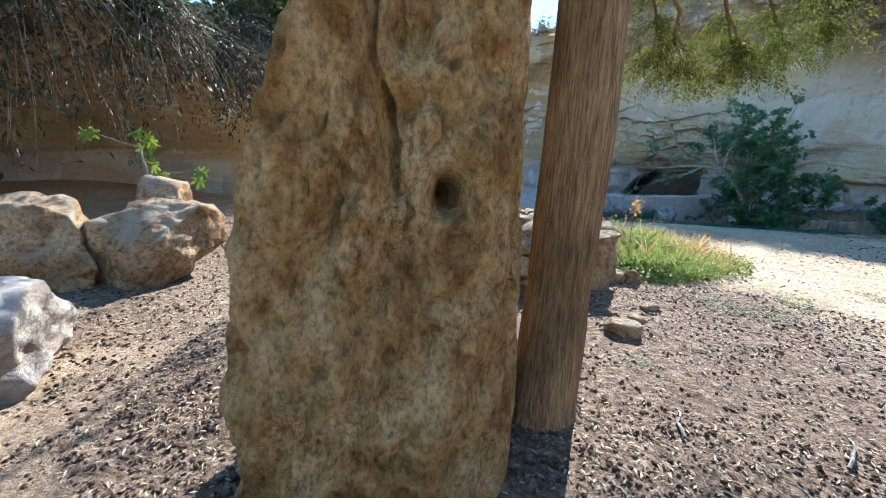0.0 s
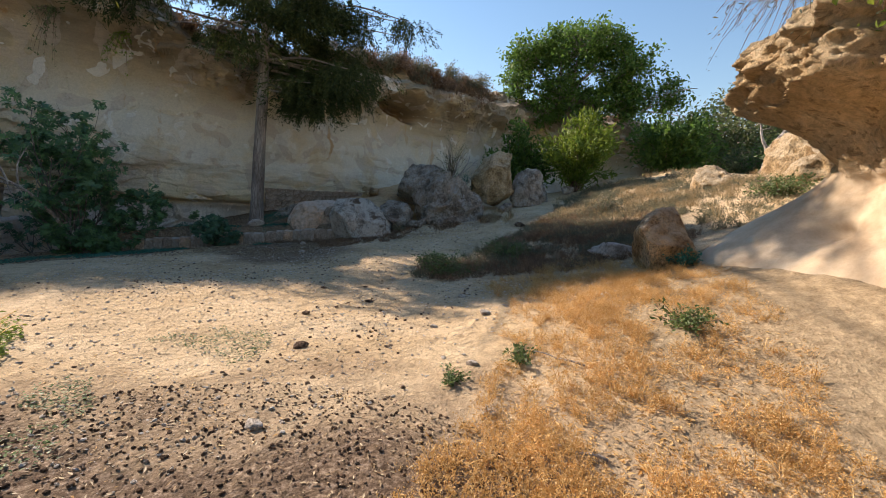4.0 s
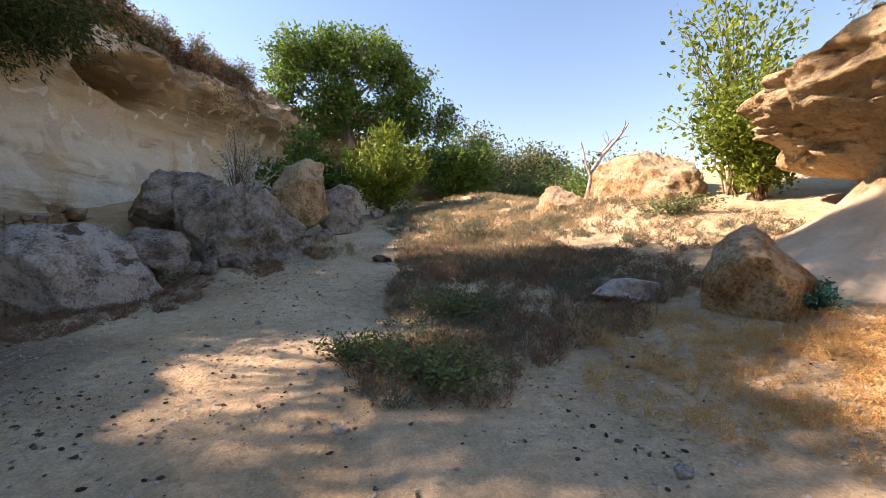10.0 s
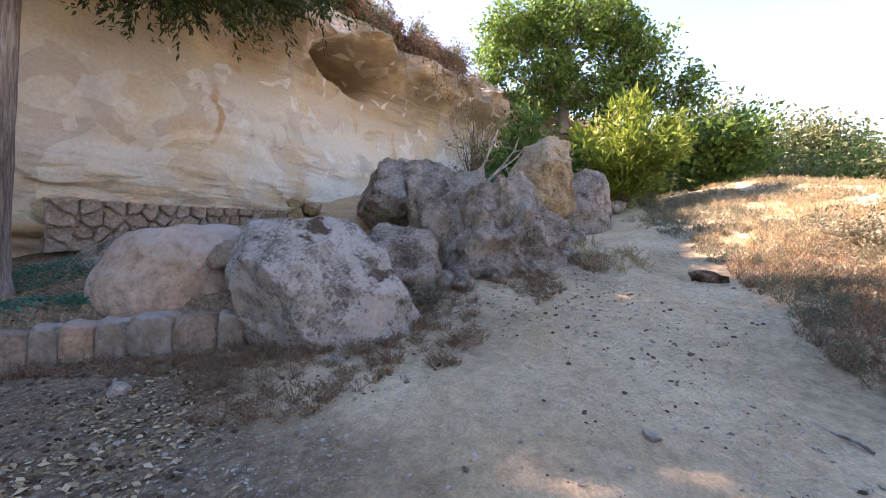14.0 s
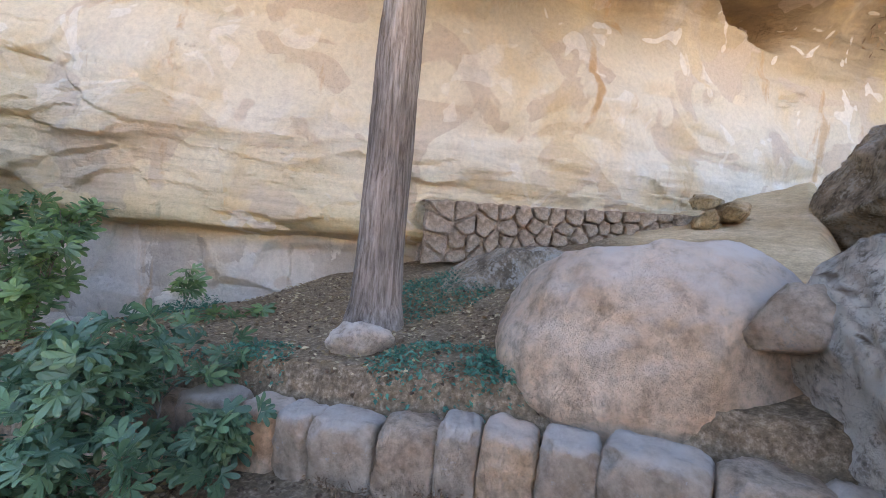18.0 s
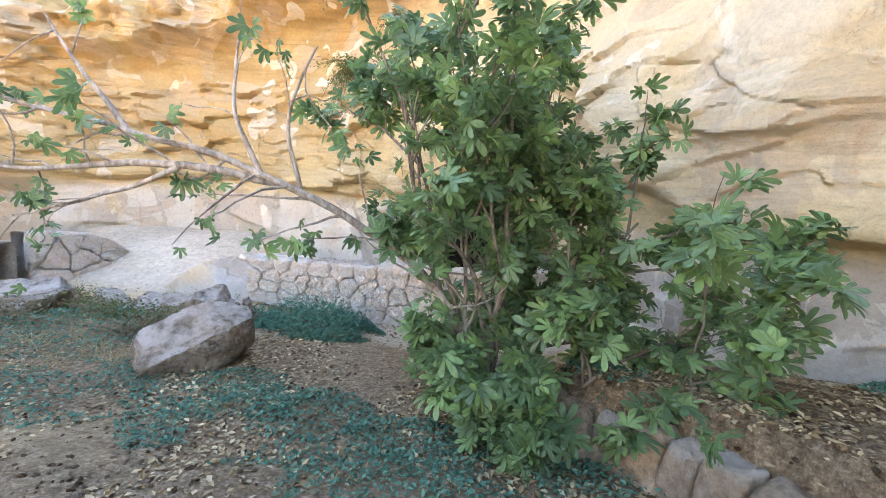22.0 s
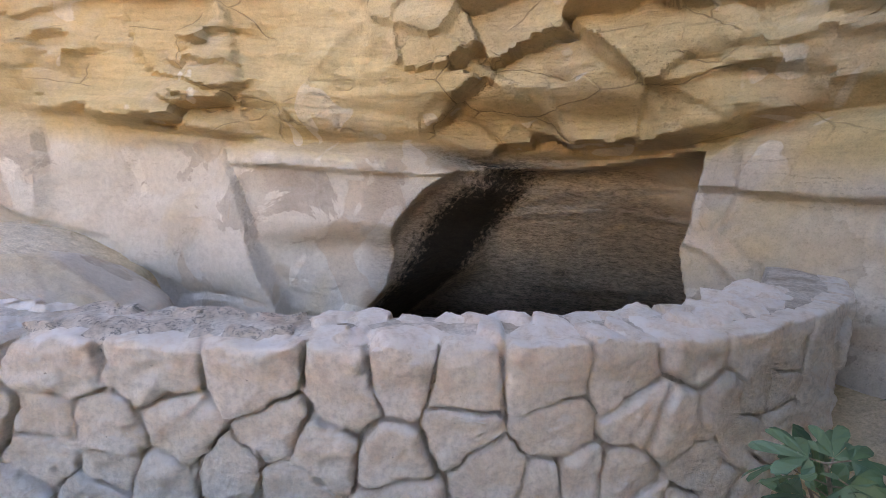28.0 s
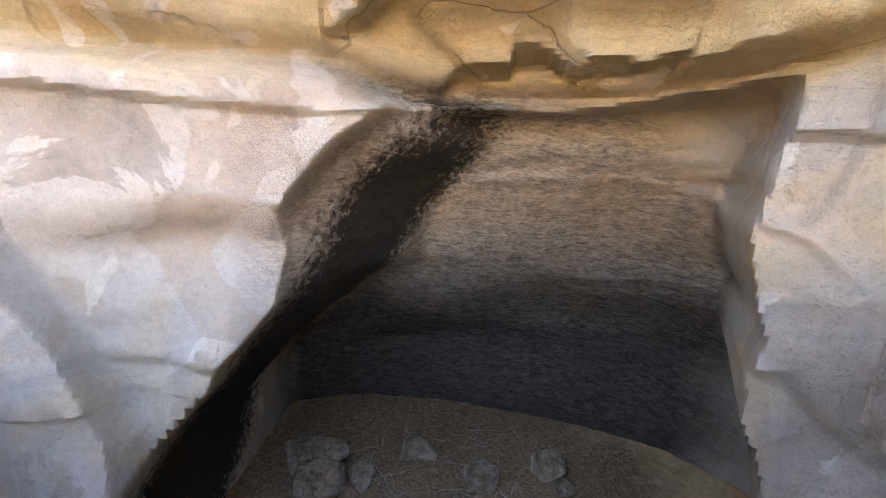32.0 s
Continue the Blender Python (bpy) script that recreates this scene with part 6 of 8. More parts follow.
def shrub(name, label, at, size, leaf_mat_, leaf_size, n_leaves, seed, stems=14, upright=0.6, bark=None, shape=LEAF_OVAL, puff=0.10, up=0.3, group="", droop=0.0, category="shrub"):
    """A bush of many stems from one foot, leaves along their upper part."""
    rng = np.random.default_rng(seed)
    S = np.array(size, float)
    t = thing(name, label, category, at, group)
    tubes, pts, ways = [], [], []
    for q in range(stems):
        ang = rng.uniform(0, 2 * np.pi)
        r = math.sqrt(rng.uniform(0.02, 1))
        end = np.array([math.cos(ang) * r * S[0], math.sin(ang) * r * S[1], S[2] * (1 - 0.45 * r * r) * rng.uniform(0.5, 1.15)])
        ctrl = end * np.array([0.35, 0.35, upright])
        tt = np.linspace(0, 1, 9)[:, None]
        P = 2 * (1 - tt) * tt * ctrl + tt ** 2 * end + rng.normal(size=(9, 3)) * 0.02 * S.mean()
        P[0] = (0.1 * end[0], 0.1 * end[1], -0.05)
        tubes.append(tube(P, np.linspace(0.012, 0.004, 9) * (0.6 + S.mean() * 0.5), 4))
        pts += list(P[2:])
        ways += list(np.gradient(P, axis=0)[2:])
    tagged(part("stem_tangle", np_mesh("stem_tangle", *join_arrays(tubes), bark or M_DRYTWIG), t), kind="stuff")
    pts, ways = np.array(pts), np.array(ways)
    i = rng.integers(0, len(pts), n_leaves)
    P = pts[i] + rng.normal(size=(n_leaves, 3)) * puff * S.mean()
    P[:, 2] = np.maximum(P[:, 2], 0.01)
    w = ways[i] / (np.linalg.norm(ways[i], axis=1, keepdims=True) + 1e-9)
    part("foliage", np_mesh("foliage", *leaves(P, leaf_size, shape, rng, up, droop, 0.45, w), leaf_mat_, False), t)
    return t


def fig_tree(name, label, at, stems, n_leaves, leaf, seed, bare=(), leaf_mat_=None):
    """Fig: smooth grey stems that fork, big lobed leaves in rosettes at the twig ends; bare limbs have few leaves."""
    rng = np.random.default_rng(seed)
    t = thing(name, label, "tree", at)
    tips = []
    ways = []
    for p, d, length, r in stems:
        tb, tp, wy = branching(p, d, length, r * 0.75, rng, 2, 4, 0.55, 0.25, 0.55, 0.25, 6)
        part("stem", np_mesh("stem", *join_arrays(tb), M_FIGSTEM), t)
        tips.append(tp)
        ways.append(wy)
    tips, ways = np.concatenate(tips), np.concatenate(ways)
    i = rng.integers(0, len(tips), n_leaves // 5)
    A = rng.normal(size=(len(i) * 5, 3)) * np.array([1, 1, 0.45]) + np.array([0, 0, 0.15])
    A /= np.linalg.norm(A, axis=1, keepdims=True)
    P = np.repeat(tips[i] + rng.normal(size=(len(i), 3)) * 0.07, 5, 0) + A * leaf * rng.uniform(0.2, 0.6, (len(A), 1))
    keep = P[:, 2] > 0.05
    part("foliage", np_mesh("foliage", *leaves(P[keep], leaf, LEAF_FIG, rng, 0.5, 0.12, 0.35, A[keep] * 1.6), leaf_mat_ or M_FIG, False), t, "large lobed green fig leaves")
    bp = []
    for pts, r in bare:
        C = smooth_line(pts, 0.09)
        C = C + 0.03 * np.stack([fbm(C, 2.0, 2, 60 + a) for a in range(3)], 1)
        tb = [tube(C, np.linspace(r, r * 0.35, len(C)), 9)]
        for k in range(6, len(C), 3):
            d = (C[min(k + 1, len(C) - 1)] - C[k - 1]) * 6 + rng.normal(size=3) * 0.7
            Q = limb_path(C[k], d, rng.uniform(0.3, 1.0), rng, 6, 0.35, 0.1)
            tb.append(tube(Q, np.linspace(r * 0.3, 0.004, len(Q)), 5))
            bp.append(Q[-1])
        part("bare_limb", np_mesh("bare_limb", *join_arrays(tb), M_TWIG), t, "long pale grey limb with few leaves")
    if bp:
        P = around(np.array(bp), 190, 0.06, rng)
        part("sparse_foliage", np_mesh("sparse_foliage", *leaves(P, leaf * 0.85, LEAF_FIG, rng, 0.3, 0.6, 0.4), M_FIG, False), t)
    return t


first_tree()
second_tree()
FIG_LIMBS = [([(0, 0, 0.25), (-0.45, -0.12, 0.95), (-0.95, -0.3, 1.52), (-2.1, -0.85, 2.15), (-3.3, -0.9, 2.42), (-4.5, -0.9, 2.65)], 0.047),
             ([(-1.9, -0.76, 2.05), (-2.9, -1.0, 2.15), (-4.0, -1.0, 2.05), (-5.0, -1.1, 2.0)], 0.038), ([(-2.6, -0.95, 2.15), (-3.3, -1.1, 1.85), (-4.2, -1.1, 1.6)], 0.024),
             ([(-2.0, -0.8, 2.1), (-2.2, -0.85, 2.6), (-2.3, -0.7, 3.2)], 0.026), ([(-1.7, -0.66, 1.93), (-1.75, -0.8, 2.6), (-1.5, -0.8, 3.2)], 0.024), ([(-3.2, -0.89, 2.4), (-3.7, -0.9, 2.95), (-4.0, -0.9, 3.4)], 0.028)]
_fig = fig_tree("fig_tree", "bushy fig tree with large green leaves and one long bare limb", (11.35, 15.75, gz(11.35, 15.75)),
         [((0, 0, 0), (0.1, -0.2, 1), 1.9, 0.05), ((0.1, 0, 0), (0.55, -0.2, 1), 1.7, 0.045), ((-0.1, 0, 0), (-0.35, -0.1, 1), 1.8, 0.045), ((0, 0.1, 0), (0.2, 0.3, 1), 2.2, 0.05),
          ((0.1, 0, 0), (0.9, -0.5, 0.6), 1.4, 0.035), ((-0.1, -0.1, 0), (-0.5, -0.5, 0.7), 0.8, 0.03), ((0.1, -0.1, 0), (0.35, -0.9, 0.6), 1.0, 0.03), ((0, 0.1, 0.1), (-0.05, 1.0, 0.3), 1.5, 0.028), ((0.1, 0.1, 0.1), (0.3, 1.0, 0.6), 1.7, 0.03), ((0.2, 0, 0), (1.0, 0.1, 0.25), 1.5, 0.03),
          ((0, 0, 0), (0.2, -0.8, 0.35), 0.9, 0.03), ((0, 0, 0.3), (-0.1, 0.1, 1), 2.7, 0.045), ((0.05, 0, 0.3), (0.25, 0.0, 1), 2.6, 0.045), ((0.2, -0.1, 0.35), (1.0, -0.1, 0.05), 2.3, 0.028),
          ((-0.1, 0, 0.3), (-0.62, -0.1, 1), 2.7, 0.04), ((-0.15, 0, 0.3), (-0.42, 0.05, 1), 2.9, 0.04), ((0.1, 0, 0.3), (0.6, -0.1, 0.9), 2.0, 0.035)],
         6200, 0.15, 5, bare=FIG_LIMBS)
fig_tree("fig_sapling", "young fig with large bluish green leaves growing over the kerb", (13.42, 12.42, gz(13.42, 12.42) - 0.02),
         [((0, 0, 0), (-0.1, -0.3, 1), 0.75, 0.018), ((0, 0, 0), (-0.5, -0.5, 0.7), 0.7, 0.016), ((0, 0, 0), (0.4, 0.3, 0.8), 0.6, 0.016), ((0, 0, 0), (-0.2, 0.4, 0.6), 0.6, 0.014), ((0, 0, 0), (-0.6, -0.1, 0.35), 0.6, 0.014), ((0, 0, 0), (0.9, 0.35, 0.6), 0.8, 0.014), ((0, 0, 0), (0.3, -0.5, 0.3), 0.5, 0.013)],
         900, 0.12, 8, leaf_mat_=M_FIGBLUE)


def fig_shoots(name, label, at, root, rosettes, leaf, seed, mat, tree=None, droop=0.05):
    """Thin fig stems that rise from a root and bear rosettes of spreading lobed leaves along their ends."""
    rng = np.random.default_rng(seed)
    t = tree or thing(name, label, "tree", at)
    P, A = [], []
    for x, y, z, n, side in rosettes:
        tip, foot = np.array([x, y, z]) - np.array(at), np.array(root[side]) - np.array(at)
        way = tip - foot
        knee = foot + way * 0.5 + np.array([0.10 * way[0], 0.10 * way[1], -0.06 * abs(way[2])])
        C = smooth_line([foot, knee, tip], 0.05)
        C = np.concatenate([C, [tip]]) + 0.012 * np.stack([fbm(np.concatenate([C, [tip]]), 3.0, 2, seed + a) for a in range(3)], 1)
        part("stem", np_mesh("stem", *tube(C, np.linspace(0.013, 0.005, len(C)), 7), M_FIGSTEM), t)
        for k in range(n):
            a = 2.4 * k + rng.uniform(-0.4, 0.4)
            d = np.array([math.cos(a), math.sin(a), rng.uniform(-0.15, 0.7)])
            i = max(0, len(C) - 1 - int(k * 0.55))
            stalk = C[i] + d * leaf * rng.uniform(0.25, 0.5)
            P.append(stalk)
            A.append(d * 2.2)
            part("leaf_stalk", np_mesh("leaf_stalk", *tube(np.linspace(C[i], stalk, 3), np.array([0.003, 0.0025, 0.002]), 4), M_FIGSTEM), t)
    part("foliage", np_mesh("foliage", *leaves(np.array(P), leaf, LEAF_FIG, rng, 0.45, droop, 0.3, np.array(A)), mat, False), t, "large lobed bluish green fig leaves")
    return t


_root = [(11.55, 17.95, gz(11.55, 17.95) - 0.03), (10.7, 18.0, gz(10.7, 18.0) - 0.03), (11.9, 17.6, gz(11.9, 17.6) - 0.03)]
fig_shoots("fig_shoot", "slender fig shoots with spreading bluish leaves beside the wall", _root[0], _root,
           [(10.80, 17.80, -0.09, 9, 0), (10.94, 17.97, -0.26, 7, 0), (11.08, 17.76, -0.34, 7, 0), (11.22, 17.97, -0.65, 8, 0), (10.86, 17.98, -0.74, 6, 0), (11.15, 17.85, -0.50, 6, 0), (11.32, 17.9, 0.12, 9, 0), (11.5, 17.75, 0.0, 9, 0),
            (11.45, 17.8, -0.35, 8, 2), (11.62, 17.6, -0.15, 8, 2), (11.75, 17.7, -0.55, 8, 2), (11.4, 17.55, -0.75, 8, 2), (11.7, 17.5, 0.1, 8, 2)], 0.135, 71, M_FIGBLUE)
fig_shoots("fig_shoot", "short young fig shoots growing from the dust by the wall", _root[1], _root, [(10.36, 17.95, -0.84, 7, 1), (10.55, 17.75, -0.92, 6, 1), (10.88, 18.0, -0.90, 6, 1)], 0.105, 73, M_FIGBLUE)
_at = (11.35, 15.75, gz(11.35, 15.75))
fig_shoots("", "", _at, [(11.35, 15.85, _at[2] + 0.4)], [(10.34, 16.48, 0.80, 8, 0), (10.44, 16.42, 0.62, 6, 0), (10.52, 16.38, 0.90, 6, 0)], 0.21, 77, M_FIGBLUE, _fig, 0.6)


def carob_tree(at, lobes):
    """A spreading tree: limbs reach into rounded lobes of leaf clumps with gaps between them."""
    r2 = np.random.default_rng(31)
    t = thing("carob_tree", "broad dark green tree rooted on the cliff edge", "tree", at)
    pts = []
    trunk = limb_path((0, 0, -0.3), (-0.05, 0.05, 1), 2.2, r2, 6, 0.2)
    part("trunk", np_mesh("trunk", *tube(trunk, np.linspace(0.32, 0.2, 7), 10, 0.15, 3), M_BARKGREY), t)
    for cx, cy, cz, r in lobes:
        c = np.array([cx, cy, cz])
        P = np.linspace(trunk[-2], c, 8) + r2.normal(size=(8, 3)) * 0.12
        P[0] = trunk[-2]
        part("limb", np_mesh("limb", *tube(P, np.linspace(0.13, 0.04, 8), 7), M_BARKGREY), t)
        n = int(26 * r * r)
        d = r2.normal(size=(n, 3))
        d /= np.linalg.norm(d, axis=1, keepdims=True)
        k = c + d * np.array([1, 1, 0.8]) * r * r2.uniform(0.45, 1.12, (n, 1))
        twigs = [tube(np.linspace(c, q, 5) + r2.normal(size=(5, 3)) * 0.05, np.linspace(0.03, 0.01, 5), 4) for q in k]
        tagged(part("twig_work", np_mesh("twig_work", *join_arrays(twigs), M_BARKGREY), t), kind="stuff")
        pts.append(k)
    pts = np.concatenate(pts)
    P = np.repeat(pts, 42, 0) + r2.normal(size=(len(pts) * 42, 3)) * np.array([0.27, 0.27, 0.2])
    part("crown", np_mesh("crown", *leaves(P, 0.22, LEAF_OVAL, r2, 0.45, 0.1), M_GREEN, False), t)
    return t


carob_tree((31.2, 1.9, 7.2), [(-0.2, 2.9, 4.3, 1.7), (-0.5, -0.2, 4.7, 2.1), (0, -3.2, 3.2, 1.9), (-0.4, -5.2, 1.8, 1.1), (0.2, 0.8, 2.2, 1.7), (-0.6, 3.6, 2.4, 1.1), (0.4, 1.4, 5.2, 1.3), (-0.2, -2.0, 5.0, 1.3), (-0.3, 1.6, 1.0, 1.2), (-0.4, -1.4, 1.3, 1.4), (-0.2, -3.4, 1.4, 1.2)])
for _q, (x, y, h, lab) in enumerate(((36.0, -9.0, 11.5, "tall rounded grey-green tree at the far end"), (34.0, -6.2, 7.0, "olive bush-like tree at the far end"), (34.5, -13.5, 8.5, "bright olive-green tree at the far end"), (38.5, -14.5, 9.5, "grey-green tree at the far end"), (36.5, -11.0, 6.0, "lower olive-green tree at the far end"), (40.0, -18.5, 8.0, "olive-green tree by the far bank"),
                                     (36.0, -16.0, 5.5, "low yellowish green tree at the far end"), (34.0, -20.0, 7.0, "grey-green tree beyond the rocks"), (42, -11.5, 8.0, "olive-green tree above the far bank"))):
    leafy_tree("far_tree", lab, (x, y, float(ground_z(x, y)) - 0.1), h, 0.18, (0.05, 0, 1), M_OLIVE, 0.26, 7000, 32 + _q, 3, 6, 0.9, 0.6, share=0.32, group="far trees")

# ---- bushes ----
shrub("broom_bush", "bright yellow-green broom bush with upright shoots", (25.0, 1.3, gz(25.0, 1.3)), (1.9, 1.9, 3.9), M_BRIGHT, 0.26, 9000, 41, 46, 0.75, shape=LEAF_SPRAY, puff=0.06, up=0.1)
shrub("fig_bush", "dark green bush with broad leaves below the cliff", (28.3, -3.6, gz(28.3, -3.6)), (2.3, 2.2, 3.5), M_GREEN, 0.22, 8000, 42, 40, 0.6, puff=0.10)
shrub("fig_bush", "shaded dark bush at the cliff foot", (26.8, 4.2, gz(26.8, 4.2)), (2.0, 2.2, 3.6), M_GREEN, 0.22, 7000, 46, 36, 0.6, puff=0.10)
shrub("climbing_bush", "leafy light green bush beside the overhang", (13.3, -5.0, gz(13.3, -5.0)), (1.4, 1.5, 3.5), M_BRIGHT, 0.13, 8500, 43, 46, 0.7, puff=0.09)
shrub("leafy_sapling", "sparse light green sapling behind the rocks", (14.2, -5.4, gz(14.2, -5.4)), (1.9, 2.1, 5.0), M_BRIGHT, 0.15, 2200, 44, 20, 0.8, puff=0.07)


# ---- ground cover ----
def strewn(n, patches, rng, noise_freq=0.8, noise_cut=-0.15, seed=0):
    """n places inside soft ellipses (x, y, rx, ry) of the plan, in clumps."""
    out = []
    A = np.array(patches, float)
    w = A[:, 2] * A[:, 3]
    while sum(len(o) for o in out) < n:
        i = rng.choice(len(A), n, p=w / w.sum())
        r = np.sqrt(rng.uniform(0, 1, n)) ** 0.85
        a = rng.uniform(0, 2 * np.pi, n)
        P = A[i, :2] + np.stack([r * np.cos(a), r * np.sin(a)], 1) * A[i, 2:]
        f = fbm(np.c_[P, np.zeros(n)], noise_freq, 3, seed)
        out.append(P[f > noise_cut + 0.5 * np.maximum(r - 0.7, 0)])
    P = np.concatenate(out)[:n]
    z = ground_z(P[:, 0], P[:, 1]) + ground_detail(P[:, 0], P[:, 1])
    return np.c_[P, z]


def stuff(name, label, category, V, F, mat, smooth=False):
    return thing(name, label, category, kind="stuff", data=np_mesh(name, V, F, mat, smooth))


def tufts(P, stalks, h, lean, rng, shape=LEAF_BLADE, heads=0, head=0.02, wide=1.0):
    """Tufts of thin stalks, with seed heads strung along them."""
    n = len(P)
    hh = np.repeat(h * rng.uniform(0.5, 1.3, n), stalks)
    B = np.repeat(P, stalks, 0) + rng.normal(size=(n * stalks, 3)) * np.array([0.035, 0.035, 0]) * (h / 0.3)
    D = np.c_[rng.normal(size=(n * stalks, 2)) * lean, np.ones(n * stalks)]
    D /= np.linalg.norm(D, axis=1, keepdims=True)
    T, F = shape
    T = T * np.array([wide, 1, 1])
    X = np.cross(D, rng.normal(size=D.shape))
    X /= np.linalg.norm(X, axis=1, keepdims=True) + 1e-9
    N = np.cross(X, D)
    L = T[None, :, 0, None] * X[:, None] + T[None, :, 1, None] * D[:, None] + T[None, :, 2, None] * N[:, None]
    sc = hh * rng.uniform(0.6, 1.1, len(hh))
    V = (B[:, None] + L * sc[:, None, None]).reshape(-1, 3)
    FF = (F[None] + (np.arange(len(B)) * len(T))[:, None, None]).reshape(-1, F.shape[1])
    pieces = [(V, FF)]
    if heads:
        k = rng.integers(0, len(B), len(B) * heads)
        Q = B[k] + D[k] * (sc[k] * rng.uniform(0.35, 1.0, len(k)))[:, None] + rng.normal(size=(len(k), 3)) * 0.012
        pieces.append(leaves(Q, head, LEAF_OVAL, rng, 0.2, 0.0, 0.5))
    return join_arrays(pieces)


def crumbs(P, size, rng, level=1, flat=0.6, power=2.0):
    """Small clods or pebbles, each turned and squashed by chance."""
    T, F = ico(level)
    n = len(P)
    Q = rng.normal(size=(n, 4))
    Q /= np.linalg.norm(Q, axis=1, keepdims=True)
    w, x, y, z = Q.T
    R = np.stack([1 - 2 * (y * y + z * z), 2 * (x * y - z * w), 2 * (x * z + y * w), 2 * (x * y + z * w), 1 - 2 * (x * x + z * z), 2 * (y * z - x * w),
                  2 * (x * z - y * w), 2 * (y * z + x * w), 1 - 2 * (x * x + y * y)], 1).reshape(n, 3, 3)
    s = size * (0.4 + 1.2 * rng.uniform(0, 1, n) ** power)
    A = rng.uniform(0.55, 1.2, (n, 1, 3))
    J = T[None] * (1 + 0.22 * rng.normal(size=(n, len(T), 1)))
    V = np.einsum("nij,nkj->nki", R, J * A) * np.array([1, 1, flat]) * s[:, None, None] + P[:, None] + np.array([0, 0, 0.25]) * s[:, None, None]
    return V.reshape(-1, 3), (F[None] + (np.arange(n) * len(T))[:, None, None]).reshape(-1, 3)


rng = np.random.default_rng(700)
MULCH = [(1.6, 2.9, 3.6, 2.9), (0.5, 0.6, 3.5, 2.0), (-2.0, 5.5, 2.6, 3.5)]
SHADE = [(13.0, 10.4, 1.3, 2.4), (14.4, 13.2, 2.6, 3.4), (11.2, 13.0, 2.4, 3.0), (9.6, 16.6, 2.6, 2.0), (12.6, 15.6, 1.8, 1.6), (12.2, 9.6, 1.6, 1.6), (7.5, 15.0, 2.5, 2.5)]
stuff("mulch_clod", "dark crumbs of soil and dung in the mulch", "soil", *crumbs(strewn(36000, MULCH, rng, noise_cut=-0.75), 0.0115, rng, 1, 0.75), M_CLOD)
stuff("fallen_leaf", "dry pale leaves and twigs on dark mulch", "leaf litter", *leaves(strewn(20000, MULCH, rng, noise_cut=-0.6) + np.array([0, 0, 0.012]), 0.032, LEAF_SPRAY, rng, 0.75, 0, 0.7), M_LITTER)
stuff("fallen_leaf", "yellow and brown fallen leaves under the fig", "leaf litter", *leaves(strewn(20000, SHADE, rng, noise_cut=-0.25) + np.array([0, 0, 0.012]), 0.045, LEAF_OVAL, rng, 0.7, 0, 0.6), M_LITTER)
stuff("shade_clod", "dark crumbs of soil under the cliff", "soil", *crumbs(strewn(13000, SHADE, rng, noise_cut=-0.6), 0.015, rng, 1, 0.7), M_CLOD)
PATH = [(13.5, 8.5, 1.8, 1.6), (16.0, 5.4, 1.8, 1.2), (8.0, 5.0, 4.5, 3.0), (13.0, 6.2, 3.0, 2.0), (5.5, 6.5, 3.5, 3.5), (16.5, 3.8, 3.0, 1.6), (10, 9, 3, 2.5), (9.5, 1.5, 2.0, 1.6)]
stuff("pebble", "pale pebbles and grit on the trodden path", "gravel", *crumbs(strewn(13000, PATH, rng, noise_cut=-0.7), 0.014, rng, 1, 0.6, 4.0), M_PALE)
stuff("dark_crumb", "dark droppings and crumbs on the path", "soil", *crumbs(strewn(2600, PATH, rng, noise_cut=-0.1), 0.018, rng, 1, 0.6, 3.0), M_CLOD)
stuff("path_litter", "bits of dry straw on the path", "leaf litter", *leaves(strewn(5000, PATH, rng, noise_cut=-0.3) + np.array([0, 0, 0.01]), 0.03, LEAF_SPRAY, rng, 0.8, 0, 0.6), M_STRAW)

ORANGE = [(3.9, 1.2, 1.3, 1.0), (8.3, 1.0, 1.6, 0.9), (10.2, 1.2, 1.3, 0.8), (4.6, 0.5, 1.6, 1.2), (5.6, 0.9, 2.4, 1.1), (7.2, 0.3, 2.2, 1.0), (8.9, 0.2, 1.5, 0.9), (4.2, 1.6, 1.2, 0.6), (9.2, 2.2, 0.9, 0.5), (7.6, 1.6, 1.2, 0.7)]
stuff("dry_grass", "orange dry weeds with bristly seed heads", "dry grass", *tufts(strewn(2700, ORANGE, rng, 1.9, -0.3, 5), 6, 0.14, 0.75, rng, heads=10, head=0.014, wide=0.4), M_STRAW)
FARDRY = [(16.5, 0.2, 4.0, 2.3), (20.0, -0.5, 4.0, 2.5), (14.5, -2.6, 3.5, 1.4), (23.0, -2.0, 4.0, 3.0), (21.5, 1.2, 2.0, 1.0), (18.3, 4.0, 1.6, 0.6), (17.0, -3.6, 3, 1.2)]
stuff("dry_grass", "straw-coloured dry grass on the bank", "dry grass", *tufts(strewn(1500, FARDRY, rng, 0.9, -0.12, 6), 9, 0.24, 0.6, rng, heads=3, head=0.028, wide=0.9), M_DULLSTRAW)
stuff("straw_litter", "broken dry straw lying between the weeds", "leaf litter", *leaves(strewn(9000, ORANGE, rng, noise_cut=-0.6) + np.array([0, 0, 0.012]), 0.045, LEAF_SPRAY, rng, 0.8, 0, 0.6), M_STRAW)
MIXED = [(13.2, 1.6, 2.8, 1.9), (15.5, 1.0, 2.5, 1.8), (11.8, 2.9, 1.6, 1.1), (12.5, 0.0, 2.0, 1.2), (10.7, 3.7, 1.1, 0.8)]
stuff("brown_weed", "brown and grey dry weeds in shade", "weeds", *tufts(strewn(2600, MIXED, rng, 0.9, -0.2, 7), 9, 0.19, 0.7, rng, heads=3, head=0.022, wide=0.9), M_BROWNBRUSH)
